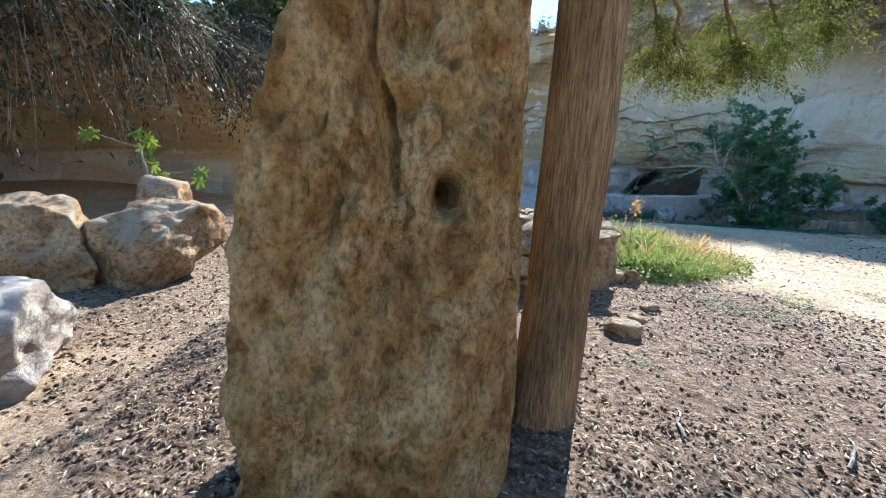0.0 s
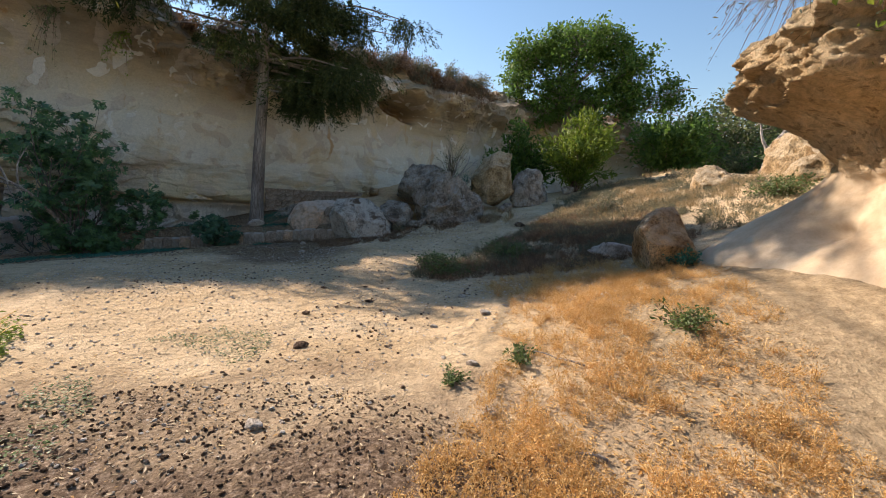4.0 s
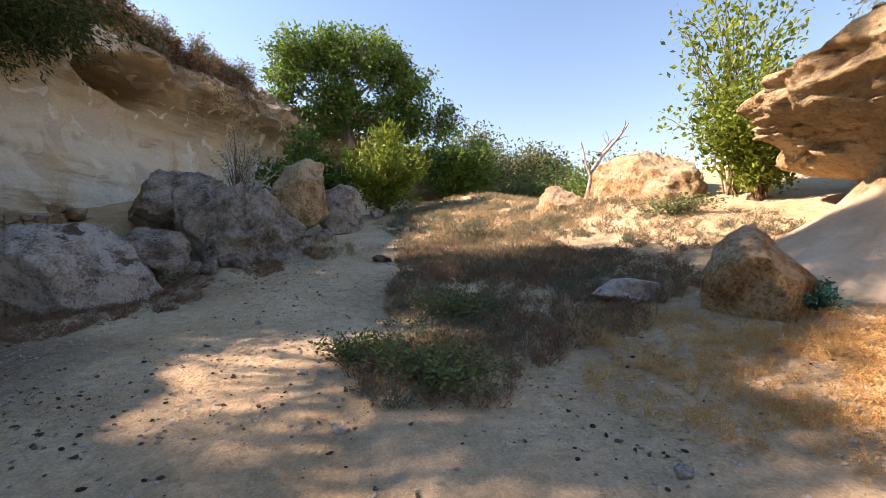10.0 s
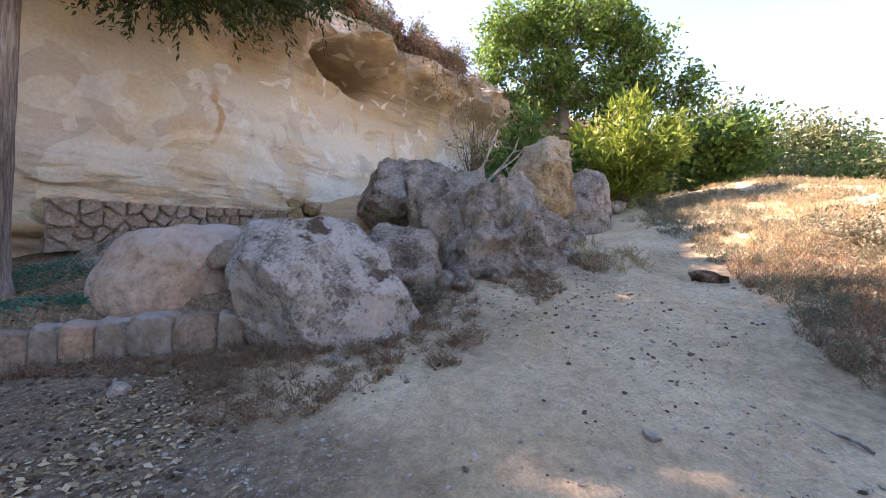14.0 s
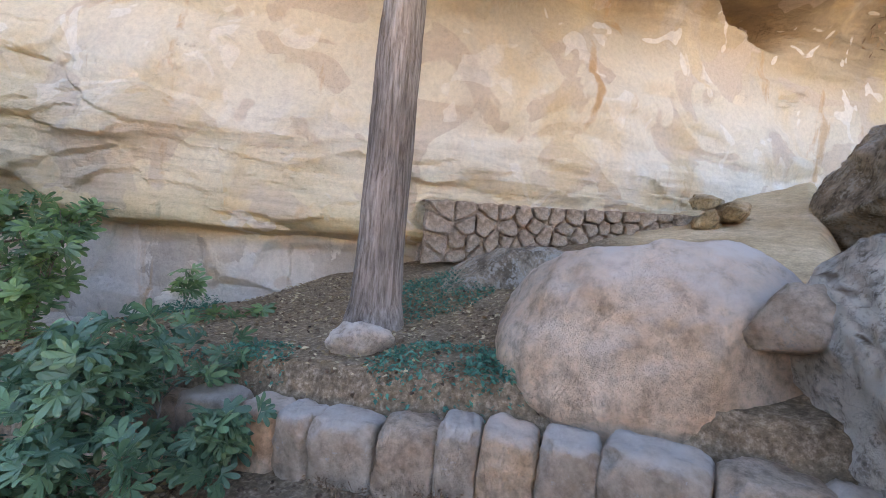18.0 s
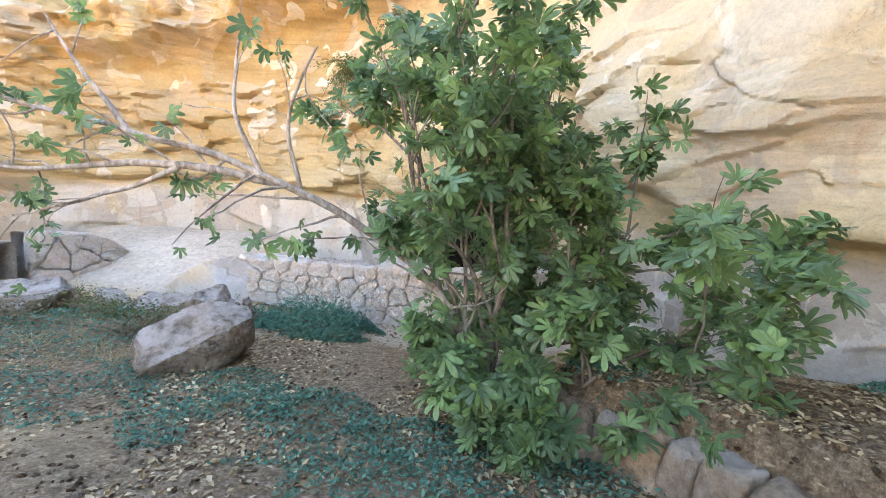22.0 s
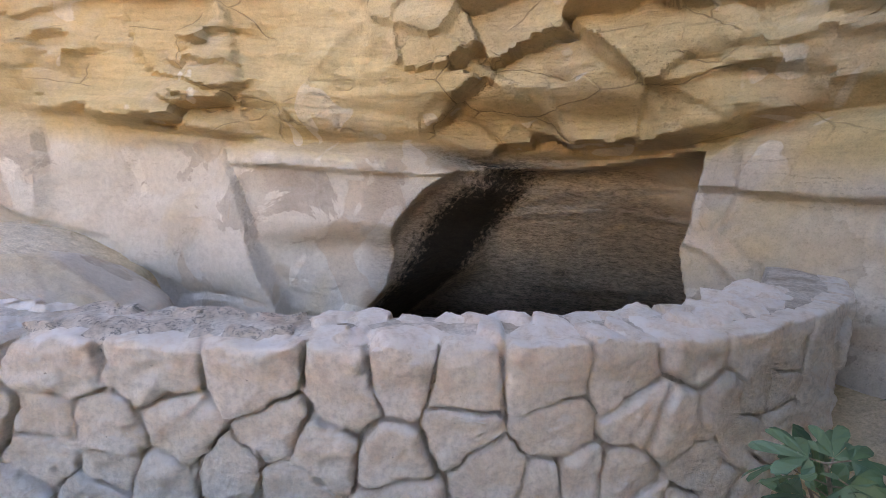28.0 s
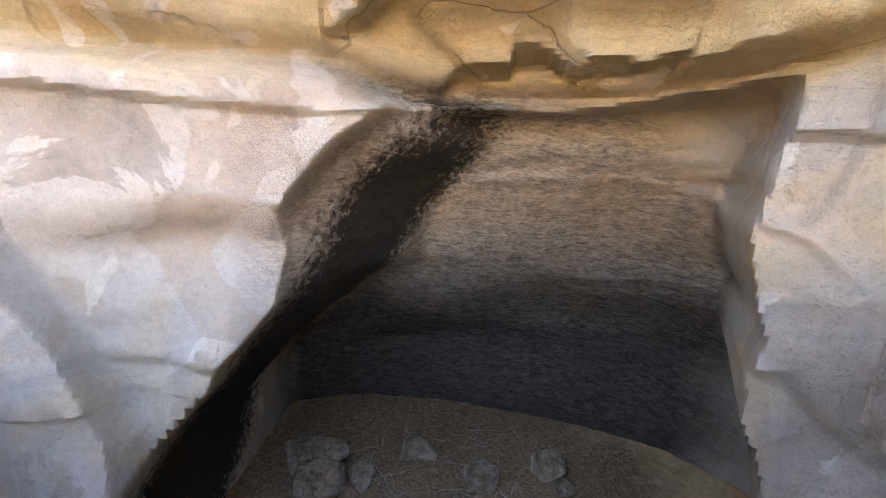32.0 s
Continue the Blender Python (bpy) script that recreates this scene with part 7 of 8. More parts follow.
stuff("grey_green_weed", "grey-green low weeds on the bank", "weeds", *tufts(strewn(3400, MIXED + FARDRY[:4], rng, 0.9, -0.2, 8), 9, 0.20, 0.8, rng, heads=5, head=0.028, wide=0.9), M_GREYBRUSH)
FOOT = [(14.0, 8.0, 1.0, 0.9), (15.2, 6.7, 1.4, 0.4), (15.6, 7.2, 1.3, 0.35), (16.8, 5.6, 1.2, 0.5), (14.4, 8.6, 0.4, 0.9), (14.2, 10.3, 0.3, 1.4), (18.2, 4.3, 1.0, 0.4)]
stuff("brown_weed", "brown dry weeds at the foot of the boulders", "weeds", *tufts(strewn(800, FOOT, rng, 1.2, -0.4, 9), 14, 0.13, 0.9, rng, heads=3, head=0.018), M_BROWNBRUSH)


def low_weed(name, label, cx, cy, rx, ry, h, n, mat, leaf, seed, stems=26):
    return shrub(name, label, (cx, cy, gz(cx, cy)), (rx, ry, h), mat, leaf, n, seed, stems, 0.5, puff=0.10, up=0.45, group=name + "s", category="weed")


low_weed("weed_clump", "grey-green weed clump spreading beside the path", 10.55, 3.75, 0.95, 0.75, 0.42, 2600, M_WEED, 0.045, 711, 40)
low_weed("weed_clump", "green weeds spreading at the path's edge", 11.3, 4.35, 0.7, 0.45, 0.25, 1500, M_WEED, 0.045, 712, 30)
low_weed("weed_clump", "dark grey-green weeds on the bank", 12.4, 2.8, 1.0, 0.7, 0.38, 2200, M_WEED, 0.045, 713, 36)
low_weed("weed_clump", "bluish weed beside the ochre boulder", 9.65, -0.35, 0.36, 0.3, 0.28, 900, M_TEAL, 0.045, 714)
low_weed("weed_clump", "small bluish weed on pale dust", 6.15, 1.75, 0.3, 0.22, 0.12, 420, M_WEED, 0.035, 715, 12)
low_weed("weed_clump", "sprawling green weed in dry grass", 7.0, 0.2, 0.5, 0.35, 0.22, 700, M_WEED, 0.04, 716, 16)
low_weed("weed_clump", "small green weed on the dust", 5.6, 2.3, 0.25, 0.2, 0.1, 300, M_WEED, 0.03, 717, 10)
low_weed("weed_clump", "grey-green bushy weed among straw", 17.2, 0.3, 1.0, 0.7, 0.6, 1500, M_GREYBRUSH, 0.06, 718, 30)
low_weed("weed_clump", "green weeds below the climbing bush", 14.0, -3.2, 1.4, 0.6, 0.4, 1700, M_WEED, 0.06, 719, 30)
low_weed("weed_clump", "green weed beside the lichen boulder", 15.75, 7.0, 0.4, 0.35, 0.3, 800, M_GREYBRUSH, 0.04, 720, 20)

for _q, (x, y, rx, ry, h, n, m_) in enumerate(((6.0, 16.7, 1.3, 0.45, 0.30, 2200, M_WEED), (6.6, 17.75, 1.2, 0.35, 0.30, 2000, M_WEED), (4.4, 17.3, 1.2, 0.4, 0.25, 1400, M_WEED), (5.0, 16.0, 1.2, 0.5, 0.22, 1500, M_GREYBRUSH), (6.9, 16.1, 0.6, 0.45, 0.22, 1100, M_GREYBRUSH))):
    low_weed("weed_clump", "wiry green weeds round low grey rocks" if m_ is M_WEED else "dull grey-green weeds drying beside low rocks", x, y, rx, ry, h, n, m_, 0.035, 770 + _q, 40)
stuff("dry_grass", "dull dry grass trodden among the weeds", "dry grass", *tufts(strewn(150, [(5.2, 15.9, 1.5, 0.5), (6.6, 15.2, 1.0, 0.6)], rng, 1.0, -0.4, 17), 12, 0.16, 1.2, rng, wide=0.3), M_DULLSTRAW)

# the sunny grass clump by the ruined wall
stuff("tall_grass", "yellow-green tall grass by the ruined wall", "grass", *tufts(strewn(240, [(3.1, 6.9, 0.85, 1.0), (3.6, 7.6, 0.9, 0.8), (3.4, 6.2, 0.8, 0.5)], rng, 1.0, -0.5, 10), 13, 0.44, 1.35, rng, heads=7, head=0.026, wide=0.14), M_GRASS)
stuff("dry_grass", "straw-coloured stalks among the tall grass", "dry grass", *tufts(strewn(60, [(3.3, 7.2, 1.1, 1.1), (4.3, 6.6, 0.7, 0.6)], rng, 1.0, -0.5, 14), 10, 0.5, 0.9, rng, heads=4, head=0.025, wide=0.3), M_STRAW)
stuff("green_weed", "bright green low weeds at the clump's foot", "weeds", *leaves(strewn(4200, [(3.2, 5.9, 0.8, 0.45), (4.0, 6.3, 0.7, 0.5), (2.6, 5.9, 0.4, 0.5), (4.6, 6.9, 0.5, 0.6)], rng, 1.5, -0.4, 11) + np.abs(rng.normal(size=(4200, 3))) * np.array([0, 0, 0.07]), 0.05, LEAF_OVAL, rng, 0.6, 0.1), M_BRIGHT)
stuff("green_weed", "scattered low green weeds on the dust", "weeds", *leaves(strewn(1500, [(2.6, 2.6, 0.25, 0.5), (4.0, 4.6, 1.0, 0.5), (5.0, 4.8, 1.2, 0.7), (1.6, 3.1, 0.2, 0.15)], rng, 1.6, 0.05, 12) + np.array([0, 0, 0.02]), 0.028, LEAF_OVAL, rng, 0.7, 0.1), M_WEED)
low_weed("weed_clump", "fluffy yellow-green weed beside the ruined wall", 3.3, 7.1, 1.0, 0.75, 0.52, 4200, M_GRASS, 0.034, 781, 70)
low_weed("weed_clump", "leafy bright green weed at the foot of the wall", 3.2, 6.05, 0.75, 0.35, 0.16, 1800, M_BRIGHT, 0.045, 782, 30)
_stalk = thing("dry_flower_stalk", "tall dry flower stalk rising from the grass", "plant", (2.95, 6.55, gz(2.95, 6.55)))
part("stem", np_mesh("stem", *tube(limb_path((0, 0, 0), (0.02, 0, 1), 1.0, rng, 8, 0.06), np.linspace(0.008, 0.004, 9), 5), M_DRYTWIG), _stalk)
tagged(part("flower_head", np_mesh("flower_head", *leaves(np.array([[0.02, 0, 0.9]]) + rng.normal(size=(120, 3)) * np.array([0.035, 0.035, 0.08]), 0.035, LEAF_OVAL, rng, 0.2), M_STRAW, False), _stalk), kind="stuff")


def creeper(cx, cy, rx, ry, h, n, seed, label="bluish green creeper sprawling over the ground", leaf=0.036, mat=None):
    r2 = np.random.default_rng(seed)
    P = strewn(n, [(cx, cy, rx, ry)], r2, 1.6, -0.35, seed)
    d = ((P[:, 0] - cx) / rx) ** 2 + ((P[:, 1] - cy) / ry) ** 2
    P[:, 2] += h * np.maximum(1 - d, 0.05) * r2.uniform(0.1, 1.0, n) * (0.6 + 0.7 * np.abs(fbm(P, 2.5, 2, seed)))
    V, F = leaves(P, leaf, LEAF_OVAL, r2, 0.55, 0.1, 0.5)
    t = thing("creeper", label, "creeper", group="creepers", kind="stuff", data=np_mesh("creeper", V, F, mat or M_TEAL, False))
    return t


for _q, (cx, cy, rx, ry, h, n) in enumerate(((11.45, 12.7, 0.9, 0.75, 0.10, 2600), (9.9, 14.9, 0.5, 0.5, 0.10, 900), (10.9, 14.75, 0.6, 0.35, 0.12, 1000), (12.3, 14.5, 0.5, 0.4, 0.12, 800), (8.9, 15.3, 0.5, 0.4, 0.08, 700), (10.9, 13.9, 0.9, 0.6, 0.08, 1500), (8.6, 17.65, 0.95, 0.75, 0.62, 9000), (7.3, 17.7, 0.8, 0.6, 0.30, 3000),
                                             (9.4, 14.6, 0.8, 0.7, 0.06, 1500), (7.6, 14.6, 0.9, 0.8, 0.08, 1600), (14.9, 11.3, 0.45, 0.5, 0.12, 900), (16.3, 12.6, 0.8, 0.6, 0.25, 1800),
                                             (14.7, 15.2, 0.45, 0.4, 0.18, 900), (6.0, 16.2, 1.2, 1.2, 0.25, 3000), (12.2, 15.4, 0.5, 0.5, 0.08, 800), (14.0, 12.6, 0.5, 0.4, 0.08, 700),
                                             (10.2, 13.0, 0.6, 0.6, 0.05, 800), (12.6, 13.4, 0.5, 0.6, 0.06, 700), (15.2, 10.8, 0.5, 0.35, 0.10, 700), (17.6, 11.6, 0.6, 0.5, 0.2, 900), (13.3, 10.6, 0.3, 0.3, 0.08, 250))):
    creeper(cx, cy, rx * 1.1, ry * 1.1, h * 1.2, int(n * 1.5), 730 + _q)

# single stones and sticks that stand out on the floor
for _q, (x, y, s) in enumerate(((1.76, 3.74, 0.17), (2.3, 4.4, 0.10), (1.05, 3.5, 0.2), (4.48, 3.36, 0.06), (1.3, 4.4, 0.14), (2.0, 4.0, 0.09), (7.55, 2.39, 0.07), (9.33, 0.83, 0.06), (8.53, 2.92, 0.06), (12.0, 8.2, 0.09), (13.6, 9.3, 0.10),
                               (5.2, 1.9, 0.06), (6.0, 2.2, 0.05), (3.2, 2.1, 0.05), (10.9, 2.2, 0.06), (12.9, 5.4, 0.05), (9.9, 4.67, 0.06), (11.1, 4.9, 0.05), (14.1, 7.7, 0.08), (14.6, 7.3, 0.07), (8.2, 0.9, 0.07), (7.0, 2.9, 0.05))):
    boulder("field_stone", gb(x, y, s * 0.2), (s * 1.2, s * 0.9, s * 0.55), M_TAN if x < 3 else M_PALE, "tan stone lying in the mulch" if x < 3 else "pale stone lying on the ground", 760 + _q, (0, 0, 37 * _q), "field stones", level=3)
for _q, (x, y, s) in enumerate(((6.9, 4.6, 0.05), (16.67, 2.98, 0.20), (8.6, 5.4, 0.04), (7.9, 4.2, 0.05), (9.0, 4.8, 0.04), (5.9, 4.0, 0.07))):
    boulder("dung_clod", gb(x, y, s * 0.2), (s * 1.3, s, s * 0.45), M_CLOD, "dark dry clod on the path", 790 + _q, (0, 0, 37 * _q), "clods", level=3)
for _q, (x, y, a, L) in enumerate(((3.95, 2.75, 150, 0.42), (2.3, 2.0, 40, 0.4), (1.5, 2.2, 80, 0.3), (2.9, 1.5, 10, 0.25), (1.9, 1.6, 120, 0.3), (3.3, 3.2, 60, 0.2), (6.1, 1.2, 100, 0.5), (12.8, 4.2, 20, 0.5), (4.9, 1.1, 70, 0.35))):
    P = limb_path((0, 0, 0.02), (math.cos(radians(a)), math.sin(radians(a)), 0.02), L, rng, 6, 0.45)
    P[:, 2] = 0.015 + 0.02 * np.abs(np.sin(np.arange(7)))
    thing("fallen_stick", "pale bent dry stick on the ground", "stick", gb(x, y, 0.0), "fallen sticks", data=np_mesh("fallen_stick", *tube(P, np.linspace(0.012, 0.005, 7), 6), M_TWIG))


# ---- plants on and below the cliff ----
def brow_brush(name, label, x, y, u, size, mat, leaf, n, seed, hang=0.0, stems=30, shape=LEAF_SPRAY, up=0.15, puff=0.10):
    """A bush rooted on the cliff; hang: how far its stems fall over the edge."""
    r2 = np.random.default_rng(seed)
    at = cliff_at(x, y, u)
    i = int(np.argmin((_L[:, 0] - x) ** 2 + (_L[:, 1] - y) ** 2))
    out = np.array([_N[i, 0], _N[i, 1], 0])
    t = thing(name, label, "shrub", at, "brush on the cliff")
    S = np.array(size, float)
    tubes, pts, ways = [], [], []
    for q in range(stems):
        d = r2.normal(size=3)
        d[2] = abs(d[2]) + 0.2
        d /= np.linalg.norm(d)
        end = d * S * r2.uniform(0.6, 1.05)
        fall = hang * r2.uniform(0.3, 1.1)
        tt = np.linspace(0, 1, 8)[:, None]
        P = end * tt + out * (0.5 * hang ** 0.5) * tt - np.array([0, 0, 1]) * fall * tt ** 2 + r2.normal(size=(8, 3)) * 0.03 * S.mean()
        P[0] = (0, 0, -0.1)
        tubes.append(tube(P, np.linspace(0.014, 0.004, 8), 4))
        pts += list(P[1:])
        ways += list(np.gradient(P, axis=0)[1:])
    tagged(part("stem_tangle", np_mesh("stem_tangle", *join_arrays(tubes), M_DRYTWIG), t), kind="stuff")
    pts, ways = np.array(pts), np.array(ways)
    k = r2.integers(0, len(pts), n)
    part("foliage", np_mesh("foliage", *leaves(pts[k] + r2.normal(size=(n, 3)) * puff * S.mean(), leaf, shape, r2, up, 0.1, 0.5, ways[k] / (np.linalg.norm(ways[k], axis=1, keepdims=True) + 1e-9)), mat, False), t)
    return t


BR = "brown dry brush hanging over the cliff edge"
for _q, (x, y, u, s, h) in enumerate(((25.8, 8.8, 1.02, 1.0, 1.8), (26.8, 8.0, 1.0, 1.1, 2.4), (27.6, 7.3, 1.02, 1.0, 1.6), (24.6, 9.6, 1.06, 0.9, 0.8), (21.6, 11.4, 1.04, 0.8, 0.4), (18.5, 13.4, 1.05, 0.8, 0.5), (15.5, 16.0, 1.05, 0.9, 0.6),
                                     (12.9, 19.6, 1.04, 0.9, 0.8), (10.5, 21.9, 1.05, 0.9, 0.5), (7.6, 22.3, 1.04, 0.8, 0.5), (5.5, 22.6, 1.05, 0.8, 0.4), (3.5, 22.6, 1.05, 0.9, 0.4), (28.9, 6.3, 1.05, 1.0, 1.0), (35.0, -1.5, 1.03, 1.3, 1.0), (37.0, -5, 1.03, 1.4, 1.2))):
    brow_brush("dry_brush", BR, x, y, u, (s, s, s * 0.8), M_BROWNBRUSH, 0.13, 1500, 800 + _q, h)
for _q, (x, y, u, s, h) in enumerate(((27.4, 7.5, 1.06, 1.1, 0.8), (23.0, 10.6, 1.08, 0.7, 0.2), (13.8, 18.2, 1.08, 0.9, 0.3), (9.0, 22.1, 1.08, 0.9, 0.3), (4.5, 22.7, 1.1, 1.0, 0.2), (1.5, 22.3, 1.06, 1.2, 0.5), (16.8, 14.9, 1.08, 0.9, 0.3), (20.0, 12.5, 1.08, 0.8, 0.2))):
    brow_brush("grey_brush", "grey-green dry bush on the cliff top", x, y, u, (s, s, s), M_GREYBRUSH, 0.12, 1400, 830 + _q, h)
for _q, (x, y, u, s) in enumerate(((25.2, 9.3, 1.10, 1.1), (22.3, 11.2, 1.12, 0.8), (35.0, -2.5, 1.06, 1.5), (12.0, 21.0, 1.10, 1.1), (6.3, 22.5, 1.12, 1.1))):
    brow_brush("green_brush", "olive green bush standing on the cliff top", x, y, u, (s, s, s * 1.1), M_OLIVE, 0.11, 1700, 850 + _q, 0.0, 26, LEAF_OVAL)
brow_brush("hanging_bush", "bluish green bush hanging from the cliff face", 6.9, 22.4, 0.72, (0.9, 0.6, 0.45), M_WEED, 0.06, 2000, 861, 1.6, 30, LEAF_OVAL)
brow_brush("hanging_bush", "dark brush hanging above the bluish bush", 7.3, 22.4, 0.88, (0.7, 0.7, 0.6), M_GREYBRUSH, 0.09, 1500, 862, 1.5, 30)
brow_brush("hanging_vine", "thin light green vine trailing down the cliff", 14.2, 17.5, 0.86, (0.6, 0.6, 0.3), M_BRIGHT, 0.075, 420, 863, 2.2, 12, LEAF_OVAL, puff=0.05)
brow_brush("hanging_vine", "grey-green vine trailing down the cliff", 13.1, 19.2, 0.86, (0.5, 0.5, 0.3), M_OLIVE, 0.06, 700, 864, 2.0, 14, LEAF_OVAL, puff=0.05)
brow_brush("hanging_vine", "fine grey-green trailer beside the cave", 8.0, 22.3, 0.80, (0.5, 0.5, 0.3), M_GREYBRUSH, 0.05, 1000, 865, 1.6, 16, LEAF_OVAL, puff=0.08)

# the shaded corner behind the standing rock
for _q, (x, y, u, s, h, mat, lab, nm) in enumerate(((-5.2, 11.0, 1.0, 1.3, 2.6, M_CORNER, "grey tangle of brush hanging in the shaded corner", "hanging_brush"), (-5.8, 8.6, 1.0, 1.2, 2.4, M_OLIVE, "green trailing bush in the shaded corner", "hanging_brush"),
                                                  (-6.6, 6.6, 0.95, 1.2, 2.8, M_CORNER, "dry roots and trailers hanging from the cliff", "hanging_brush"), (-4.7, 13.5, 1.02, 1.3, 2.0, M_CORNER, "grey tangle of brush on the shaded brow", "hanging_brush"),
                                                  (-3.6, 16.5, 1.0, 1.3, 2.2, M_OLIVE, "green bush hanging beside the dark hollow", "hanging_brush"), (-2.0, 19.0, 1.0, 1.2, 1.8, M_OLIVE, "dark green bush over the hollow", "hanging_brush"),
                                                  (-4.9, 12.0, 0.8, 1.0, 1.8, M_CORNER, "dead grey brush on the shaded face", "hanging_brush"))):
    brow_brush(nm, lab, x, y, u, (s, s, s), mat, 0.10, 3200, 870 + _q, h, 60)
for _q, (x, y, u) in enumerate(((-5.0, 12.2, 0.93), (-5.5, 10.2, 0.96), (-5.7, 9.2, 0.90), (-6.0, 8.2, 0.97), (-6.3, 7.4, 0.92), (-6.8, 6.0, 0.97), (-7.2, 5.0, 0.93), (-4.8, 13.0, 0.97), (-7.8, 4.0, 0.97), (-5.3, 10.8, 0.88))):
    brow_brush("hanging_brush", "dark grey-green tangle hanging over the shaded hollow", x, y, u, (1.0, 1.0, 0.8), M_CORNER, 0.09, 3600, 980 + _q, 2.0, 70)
leafy_tree("corner_tree", "sunlit bright green tree above the shaded corner", (-4.6, 14.5, 3.9), 4.6, 0.12, (0.2, -0.3, 1), M_BRIGHT, 0.16, 6000, 881, 3, 5, 0.9, 0.4, share=0.35)
_sap = thing("sapling", "thin pale sapling with a few green leaves", "tree", (-4.35, 5.75, gz(-4.35, 5.75)))
_P = np.array([[0, 0, 0], [0.08, 0, 0.35], [0.2, 0.02, 0.7], [0.27, 0.02, 1.05], [0.22, 0, 1.35], [0.3, 0, 1.45]])
part("stem", np_mesh("stem", *tube(_P, [0.022, 0.02, 0.018, 0.016, 0.013, 0.008], 7), M_TWIG), _sap)
for _d in ([[0.25, 0.02, 1.0], [0.55, 0, 1.02], [1.0, 0, 1.08]], [[0.22, 0, 1.35], [0, 0, 1.4], [-0.4, 0, 1.52]]):
    part("twig", np_mesh("twig", *tube(np.array(_d), [0.009, 0.006, 0.004], 5), M_TWIG), _sap)
_Q = np.array([[0.26, 0, 1.4], [0.35, 0, 1.45], [0.5, 0, 1.0], [0.6, 0, 0.95], [1.0, 0, 1.08], [1.05, 0, 1.05], [-0.42, 0, 1.55], [-0.45, 0, 1.5], [0.3, 0, 1.3], [0.35, 0.05, 1.2], [0.2, 0, 1.5], [0.55, 0, 0.88]])
part("foliage", np_mesh("foliage", *leaves(np.repeat(_Q, 3, 0) + rng.normal(size=(36, 3)) * 0.03, 0.13, LEAF_FIG, rng, 0.3, 0.3), M_BRIGHT, False), _sap)

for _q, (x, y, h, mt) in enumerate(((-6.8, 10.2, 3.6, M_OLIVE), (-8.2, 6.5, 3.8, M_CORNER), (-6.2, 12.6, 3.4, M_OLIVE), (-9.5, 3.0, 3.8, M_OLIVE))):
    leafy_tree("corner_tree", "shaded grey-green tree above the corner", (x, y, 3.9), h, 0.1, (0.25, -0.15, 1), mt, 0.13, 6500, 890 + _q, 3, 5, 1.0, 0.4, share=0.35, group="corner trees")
for _q, (x, y, s) in enumerate(((6.5, 22.5, 1.0), (8.2, 22.3, 1.2), (9.8, 22.1, 1.2), (11.4, 21.5, 1.2), (12.8, 19.9, 1.1), (13.6, 18.4, 1.0))):
    brow_brush("grey_brush", "grey-brown dry bush on the cliff top", x, y, 1.05, (s, s, s * 1.1), M_GREYBRUSH if _q % 2 else M_BROWNBRUSH, 0.12, 1900, 895 + _q, 0.2, 36)
for _q, (x, y, s) in enumerate(((22, -7.5, 1.3), (24.5, -8.5, 1.5), (27, -9, 1.7), (29.5, -8, 1.6), (20.5, -9, 1.4), (31.5, -10.5, 2.0), (33, -7, 1.6), (26, -12, 2.2), (22.5, -12, 2.0))):
    shrub("bank_bush", "olive green bush on the far bank", (x, y, gz(x, y)), (s * 1.2, s * 1.2, s * 1.3), M_OLIVE if _q % 2 else M_GREEN, 0.15, 2600, 940 + _q, 26, 0.6, puff=0.12, group="bank bushes")

for _q in range(22):
    _x = 16.2 + 0.55 * _q
    _y = float(np.interp(_x, [16.5, 18.8, 22.0, 25.2, 29], [15.2, 13.3, 11.2, 9.2, 6.2]))
    brow_brush("dry_brush", "brown dry brush crowding the cliff edge" if _q % 3 else "grey-green dry bush crowding the cliff edge", _x, _y, 1.03 + 0.03 * (_q % 3), (0.75, 0.75, 1.35), M_BROWNBRUSH if _q % 3 else M_GREYBRUSH, 0.13, 2300, 960 + _q, 0.3 + 0.5 * (_q % 2), 40)

# dead trees and twigs
def dead_tree(at, label, limbs, seed):
    r2 = np.random.default_rng(seed)
    t = thing("dead_tree", label, "tree", at, "dead trees")
    for d, length, r, start in limbs:
        P = limb_path(start, d, length, r2, 10, 0.35, -0.25)
        part("limb", np_mesh("limb", *tube(P, np.linspace(r, r * 0.25, len(P)), 7), M_TWIG), t)
        for k in (4, 6, 8):
            Q = limb_path(P[k], r2.normal(size=3) + np.array([0, 0, 0.6]), length * 0.25, r2, 5, 0.4)
            part("twig", np_mesh("twig", *tube(Q, np.linspace(r * 0.3, 0.006, len(Q)), 5), M_TWIG), t)
    return t


dead_tree((18.45, -4.35, 2.9), "bare pale dead tree with arching limbs", [((0.05, -0.15, 1), 1.3, 0.12, (0, 0, 0)), ((0.0, -0.55, 1), 2.3, 0.09, (0.05, -0.2, 1.2)), ((0.1, -1.0, 0.7), 1.9, 0.06, (0.05, -0.5, 1.9)), ((0, 0.5, 0.8), 1.2, 0.06, (0.05, -0.15, 1.2)), ((0, -1.2, 0.25), 1.8, 0.05, (0.05, -0.35, 1.5))], 901)
dead_tree((19.6, 6.3, 2.2), "leafless dark shrub growing between the boulders", [((0.1, 0.1, 1), 1.9, 0.05, (0, 0, 0)), ((-0.2, -0.3, 1), 1.7, 0.04, (0, 0, 0)), ((0.3, 0.3, 1), 1.8, 0.035, (0, 0, 0.2)), ((0.1, -0.5, 0.8), 1.5, 0.03, (0, 0, 0.2))], 902)
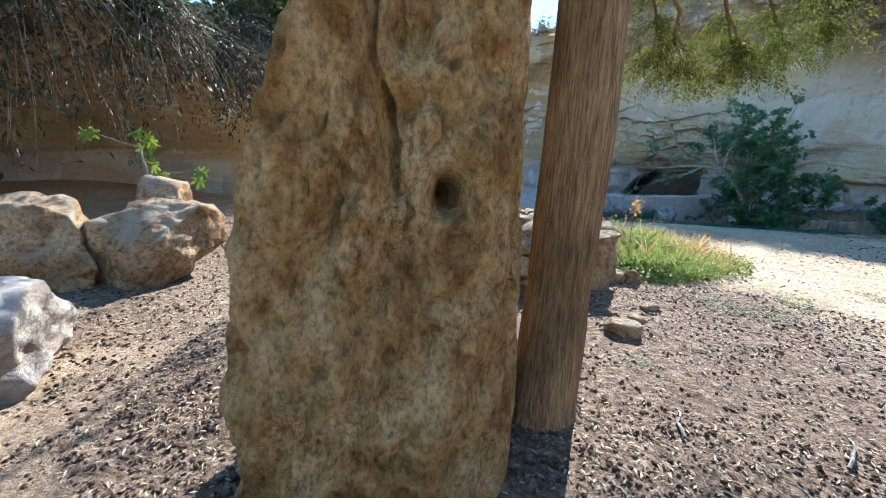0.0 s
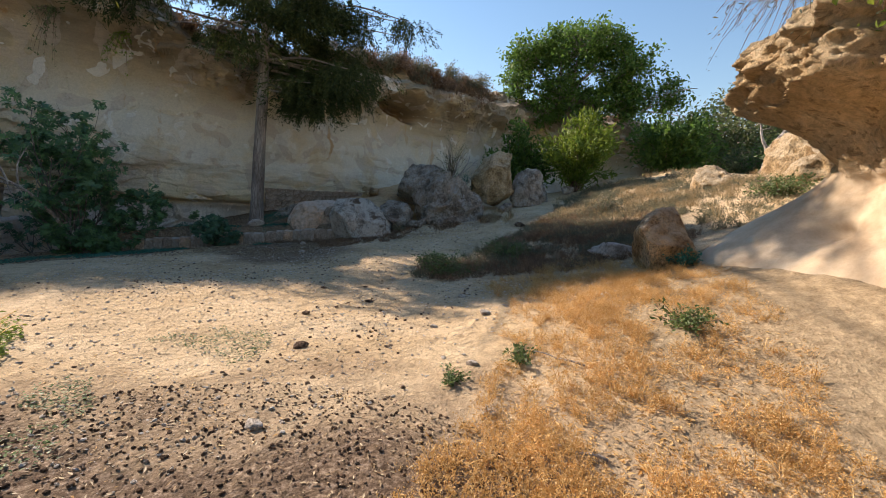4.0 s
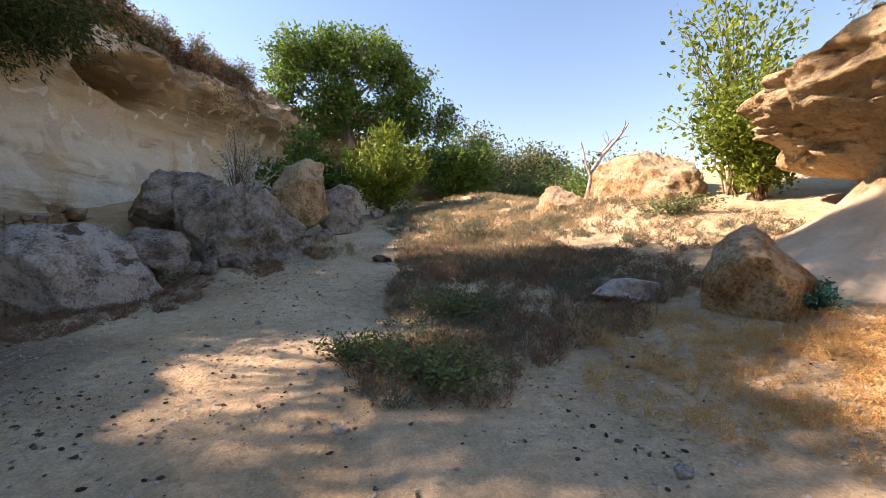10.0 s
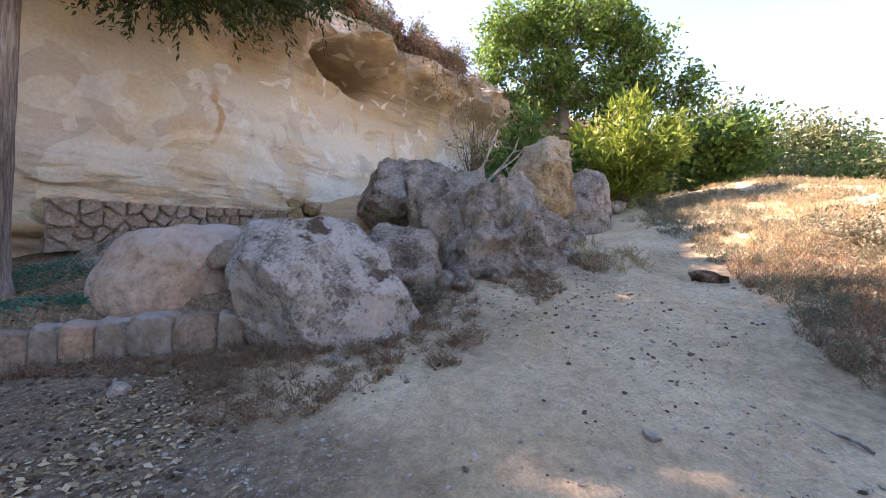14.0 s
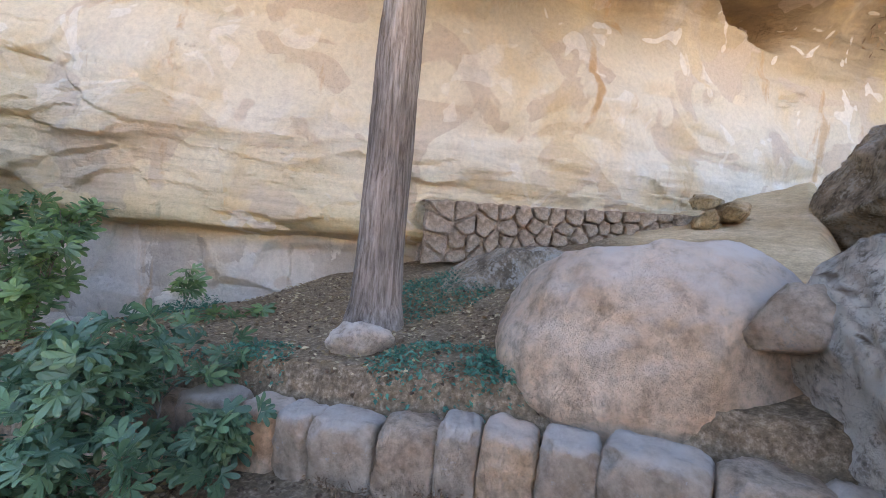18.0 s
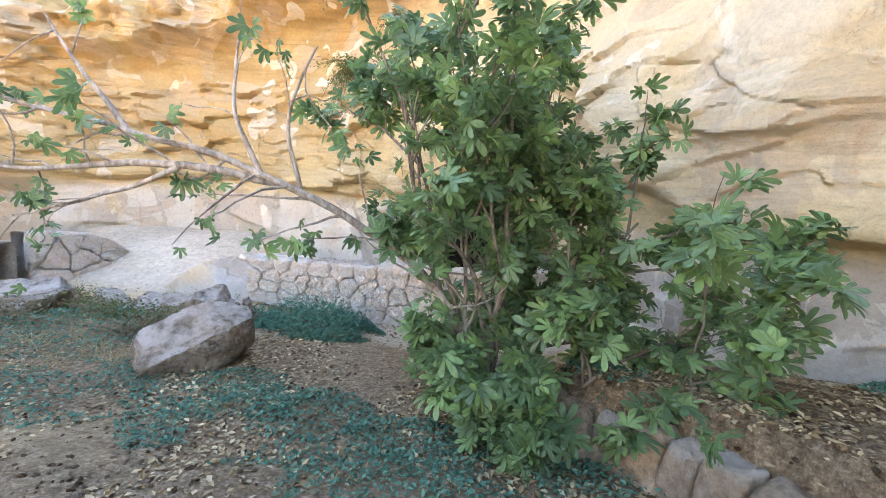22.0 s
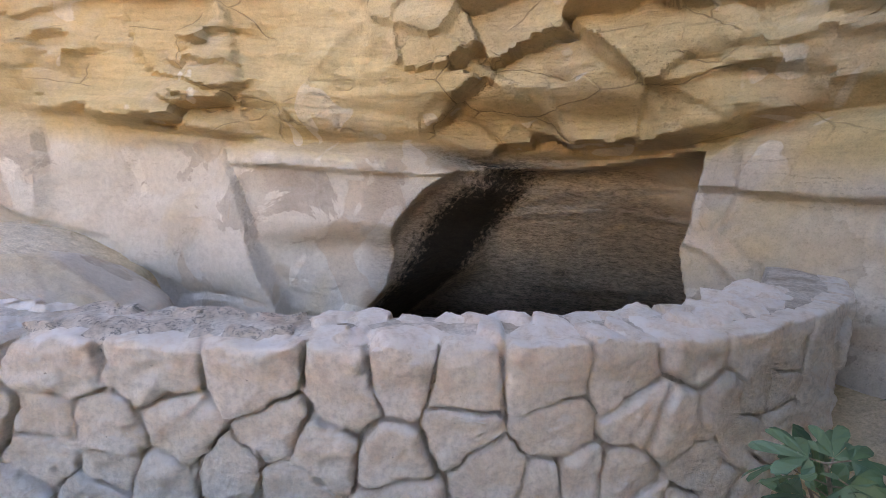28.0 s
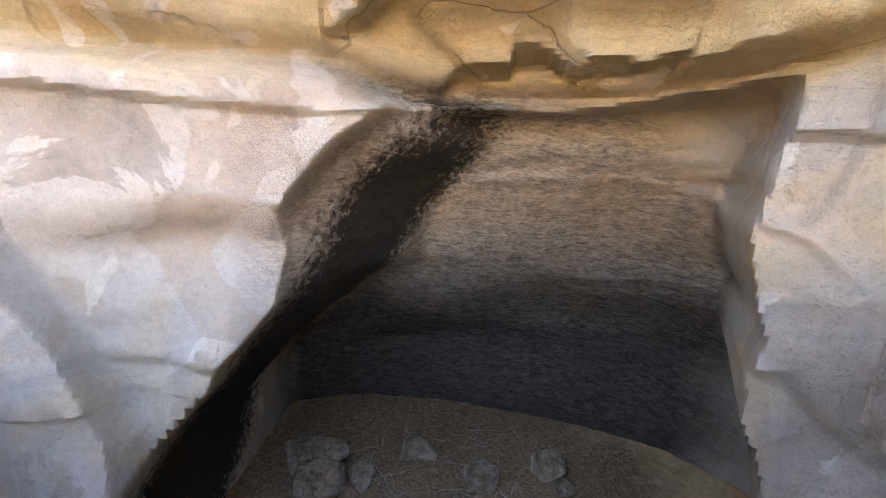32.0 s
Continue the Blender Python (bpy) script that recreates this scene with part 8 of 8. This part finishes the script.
shrub("wispy_shrub", "wispy green-grey shrub between the boulders", (19.7, 6.4, 2.3), (0.7, 0.7, 2.4), M_OLIVE, 0.05, 900, 903, 22, 0.8, puff=0.06)
shrub("teal_shrub", "bluish shrub between the boulders", (20.2, 6.0, 2.0), (0.7, 0.6, 1.1), M_TEAL, 0.06, 1400, 904, 22, 0.6)
dead_tree((31.0, -2.2, 8.2), "bare dead twigs beside the tree on the cliff", [((0, -1, 0.5), 3.2, 0.07, (0, 0, 0)), ((0, -1, 0.9), 2.8, 0.06, (0, 0, 0)), ((0, -1, 0.1), 2.6, 0.05, (0, -0.3, 0))], 905)

# tangle on the overhang
def top_brush(name, label, x, y, z, size, mat, leaf, n, seed, hang, out, stems=40, shape=LEAF_SPRAY):
    r2 = np.random.default_rng(seed)
    y, z = y + 0.45, z + 0.5
    t = thing(name, label, "shrub", (x, y, z), "brush on the overhang")
    tubes, pts, ways = [], [], []
    for q in range(stems):
        d = np.clip(r2.normal(size=3), -1.1, 1.1) * np.array(size)
        d[2] = abs(d[2])
        tt = np.linspace(0, 1, 9)[:, None]
        P = d * tt + np.array(out) * tt * r2.uniform(0.3, 1.2) - np.array([0, 0, 1]) * hang * r2.uniform(0.2, 1.1) * tt ** 2 + r2.normal(size=(9, 3)) * 0.03
        P[0] = (0.15 * d[0], 0.15 * d[1], -0.1)
        tubes.append(tube(P, np.linspace(0.009, 0.003, 9), 4))
        pts += list(P[1:])
        ways += list(np.gradient(P, axis=0)[1:])
    tagged(part("stem_tangle", np_mesh("stem_tangle", *join_arrays(tubes), M_DRYTWIG), t), kind="stuff")
    pts, ways = np.array(pts), np.array(ways)
    if n:
        k = r2.integers(0, len(pts), n)
        part("foliage", np_mesh("foliage", *leaves(pts[k] + r2.normal(size=(n, 3)) * 0.08, leaf, shape, r2, 0.15, 0.1, 0.5, ways[k]), mat, False), t)
    return t


top_brush("dry_tangle", "tangle of dry brown stems hanging over the rock", 7.2, -2.2, 4.3, (0.6, 0.5, 0.5), M_GREYBRUSH, 0.06, 700, 911, 1.5, (0, 0.8, 0), 110)
top_brush("dry_tangle", "dry twigs and green leaves on the rock's crown", 6.0, -2.8, 4.2, (0.7, 0.6, 0.7), M_GREYBRUSH, 0.07, 1500, 912, 1.5, (0, 0.8, 0), 90)
top_brush("green_brush", "yellow-green bush on the rock's crown", 8.4, -2.4, 4.35, (0.6, 0.4, 0.45), M_BRIGHT, 0.07, 1800, 913, 0.2, (0, 0.2, 0), 50)
top_brush("green_brush", "low green brush behind the rock's crown", 9.6, -2.8, 4.3, (0.6, 0.5, 0.3), M_WEED, 0.06, 1200, 914, 0.2, (0, 0.1, 0), 40)
top_brush("green_trailer", "light green leafy trailer on the overhang", 7.4, -1.9, 4.1, (0.25, 0.2, 0.2), M_BRIGHT, 0.07, 260, 915, 1.3, (0, 0.6, 0), 8, LEAF_OVAL)

for _q, (x, y, z) in enumerate(((6.6, -2.0, 4.25), (7.8, -1.75, 4.35), (5.4, -2.9, 4.0), (8.6, -1.7, 4.45), (7.2, -1.3, 4.2))):
    top_brush("dry_tangle", "dense grey-brown tangle of dry stems on the rock's crown", x, y, z, (0.7, 0.45, 0.55), M_GREYBRUSH, 0.05, 900, 920 + _q, 1.2, (0, 0.5, 0), 140)
# dry twigs on the cave floor
_tw = []
for _q in range(70):
    _p = np.array([rng.uniform(10.0, 13.0), rng.uniform(22.0, 24.6), -3.98])
    _P = limb_path(_p, (rng.normal(), rng.normal(), 0.25), rng.uniform(0.3, 0.9), rng, 5, 0.4)
    _tw.append(tube(_P, np.linspace(0.006, 0.002, 6), 4))
thing("dry_twig", "dry grey twigs littering the cave floor", "twigs", kind="stuff", data=np_mesh("dry_twig", *join_arrays(_tw), M_TWIG))
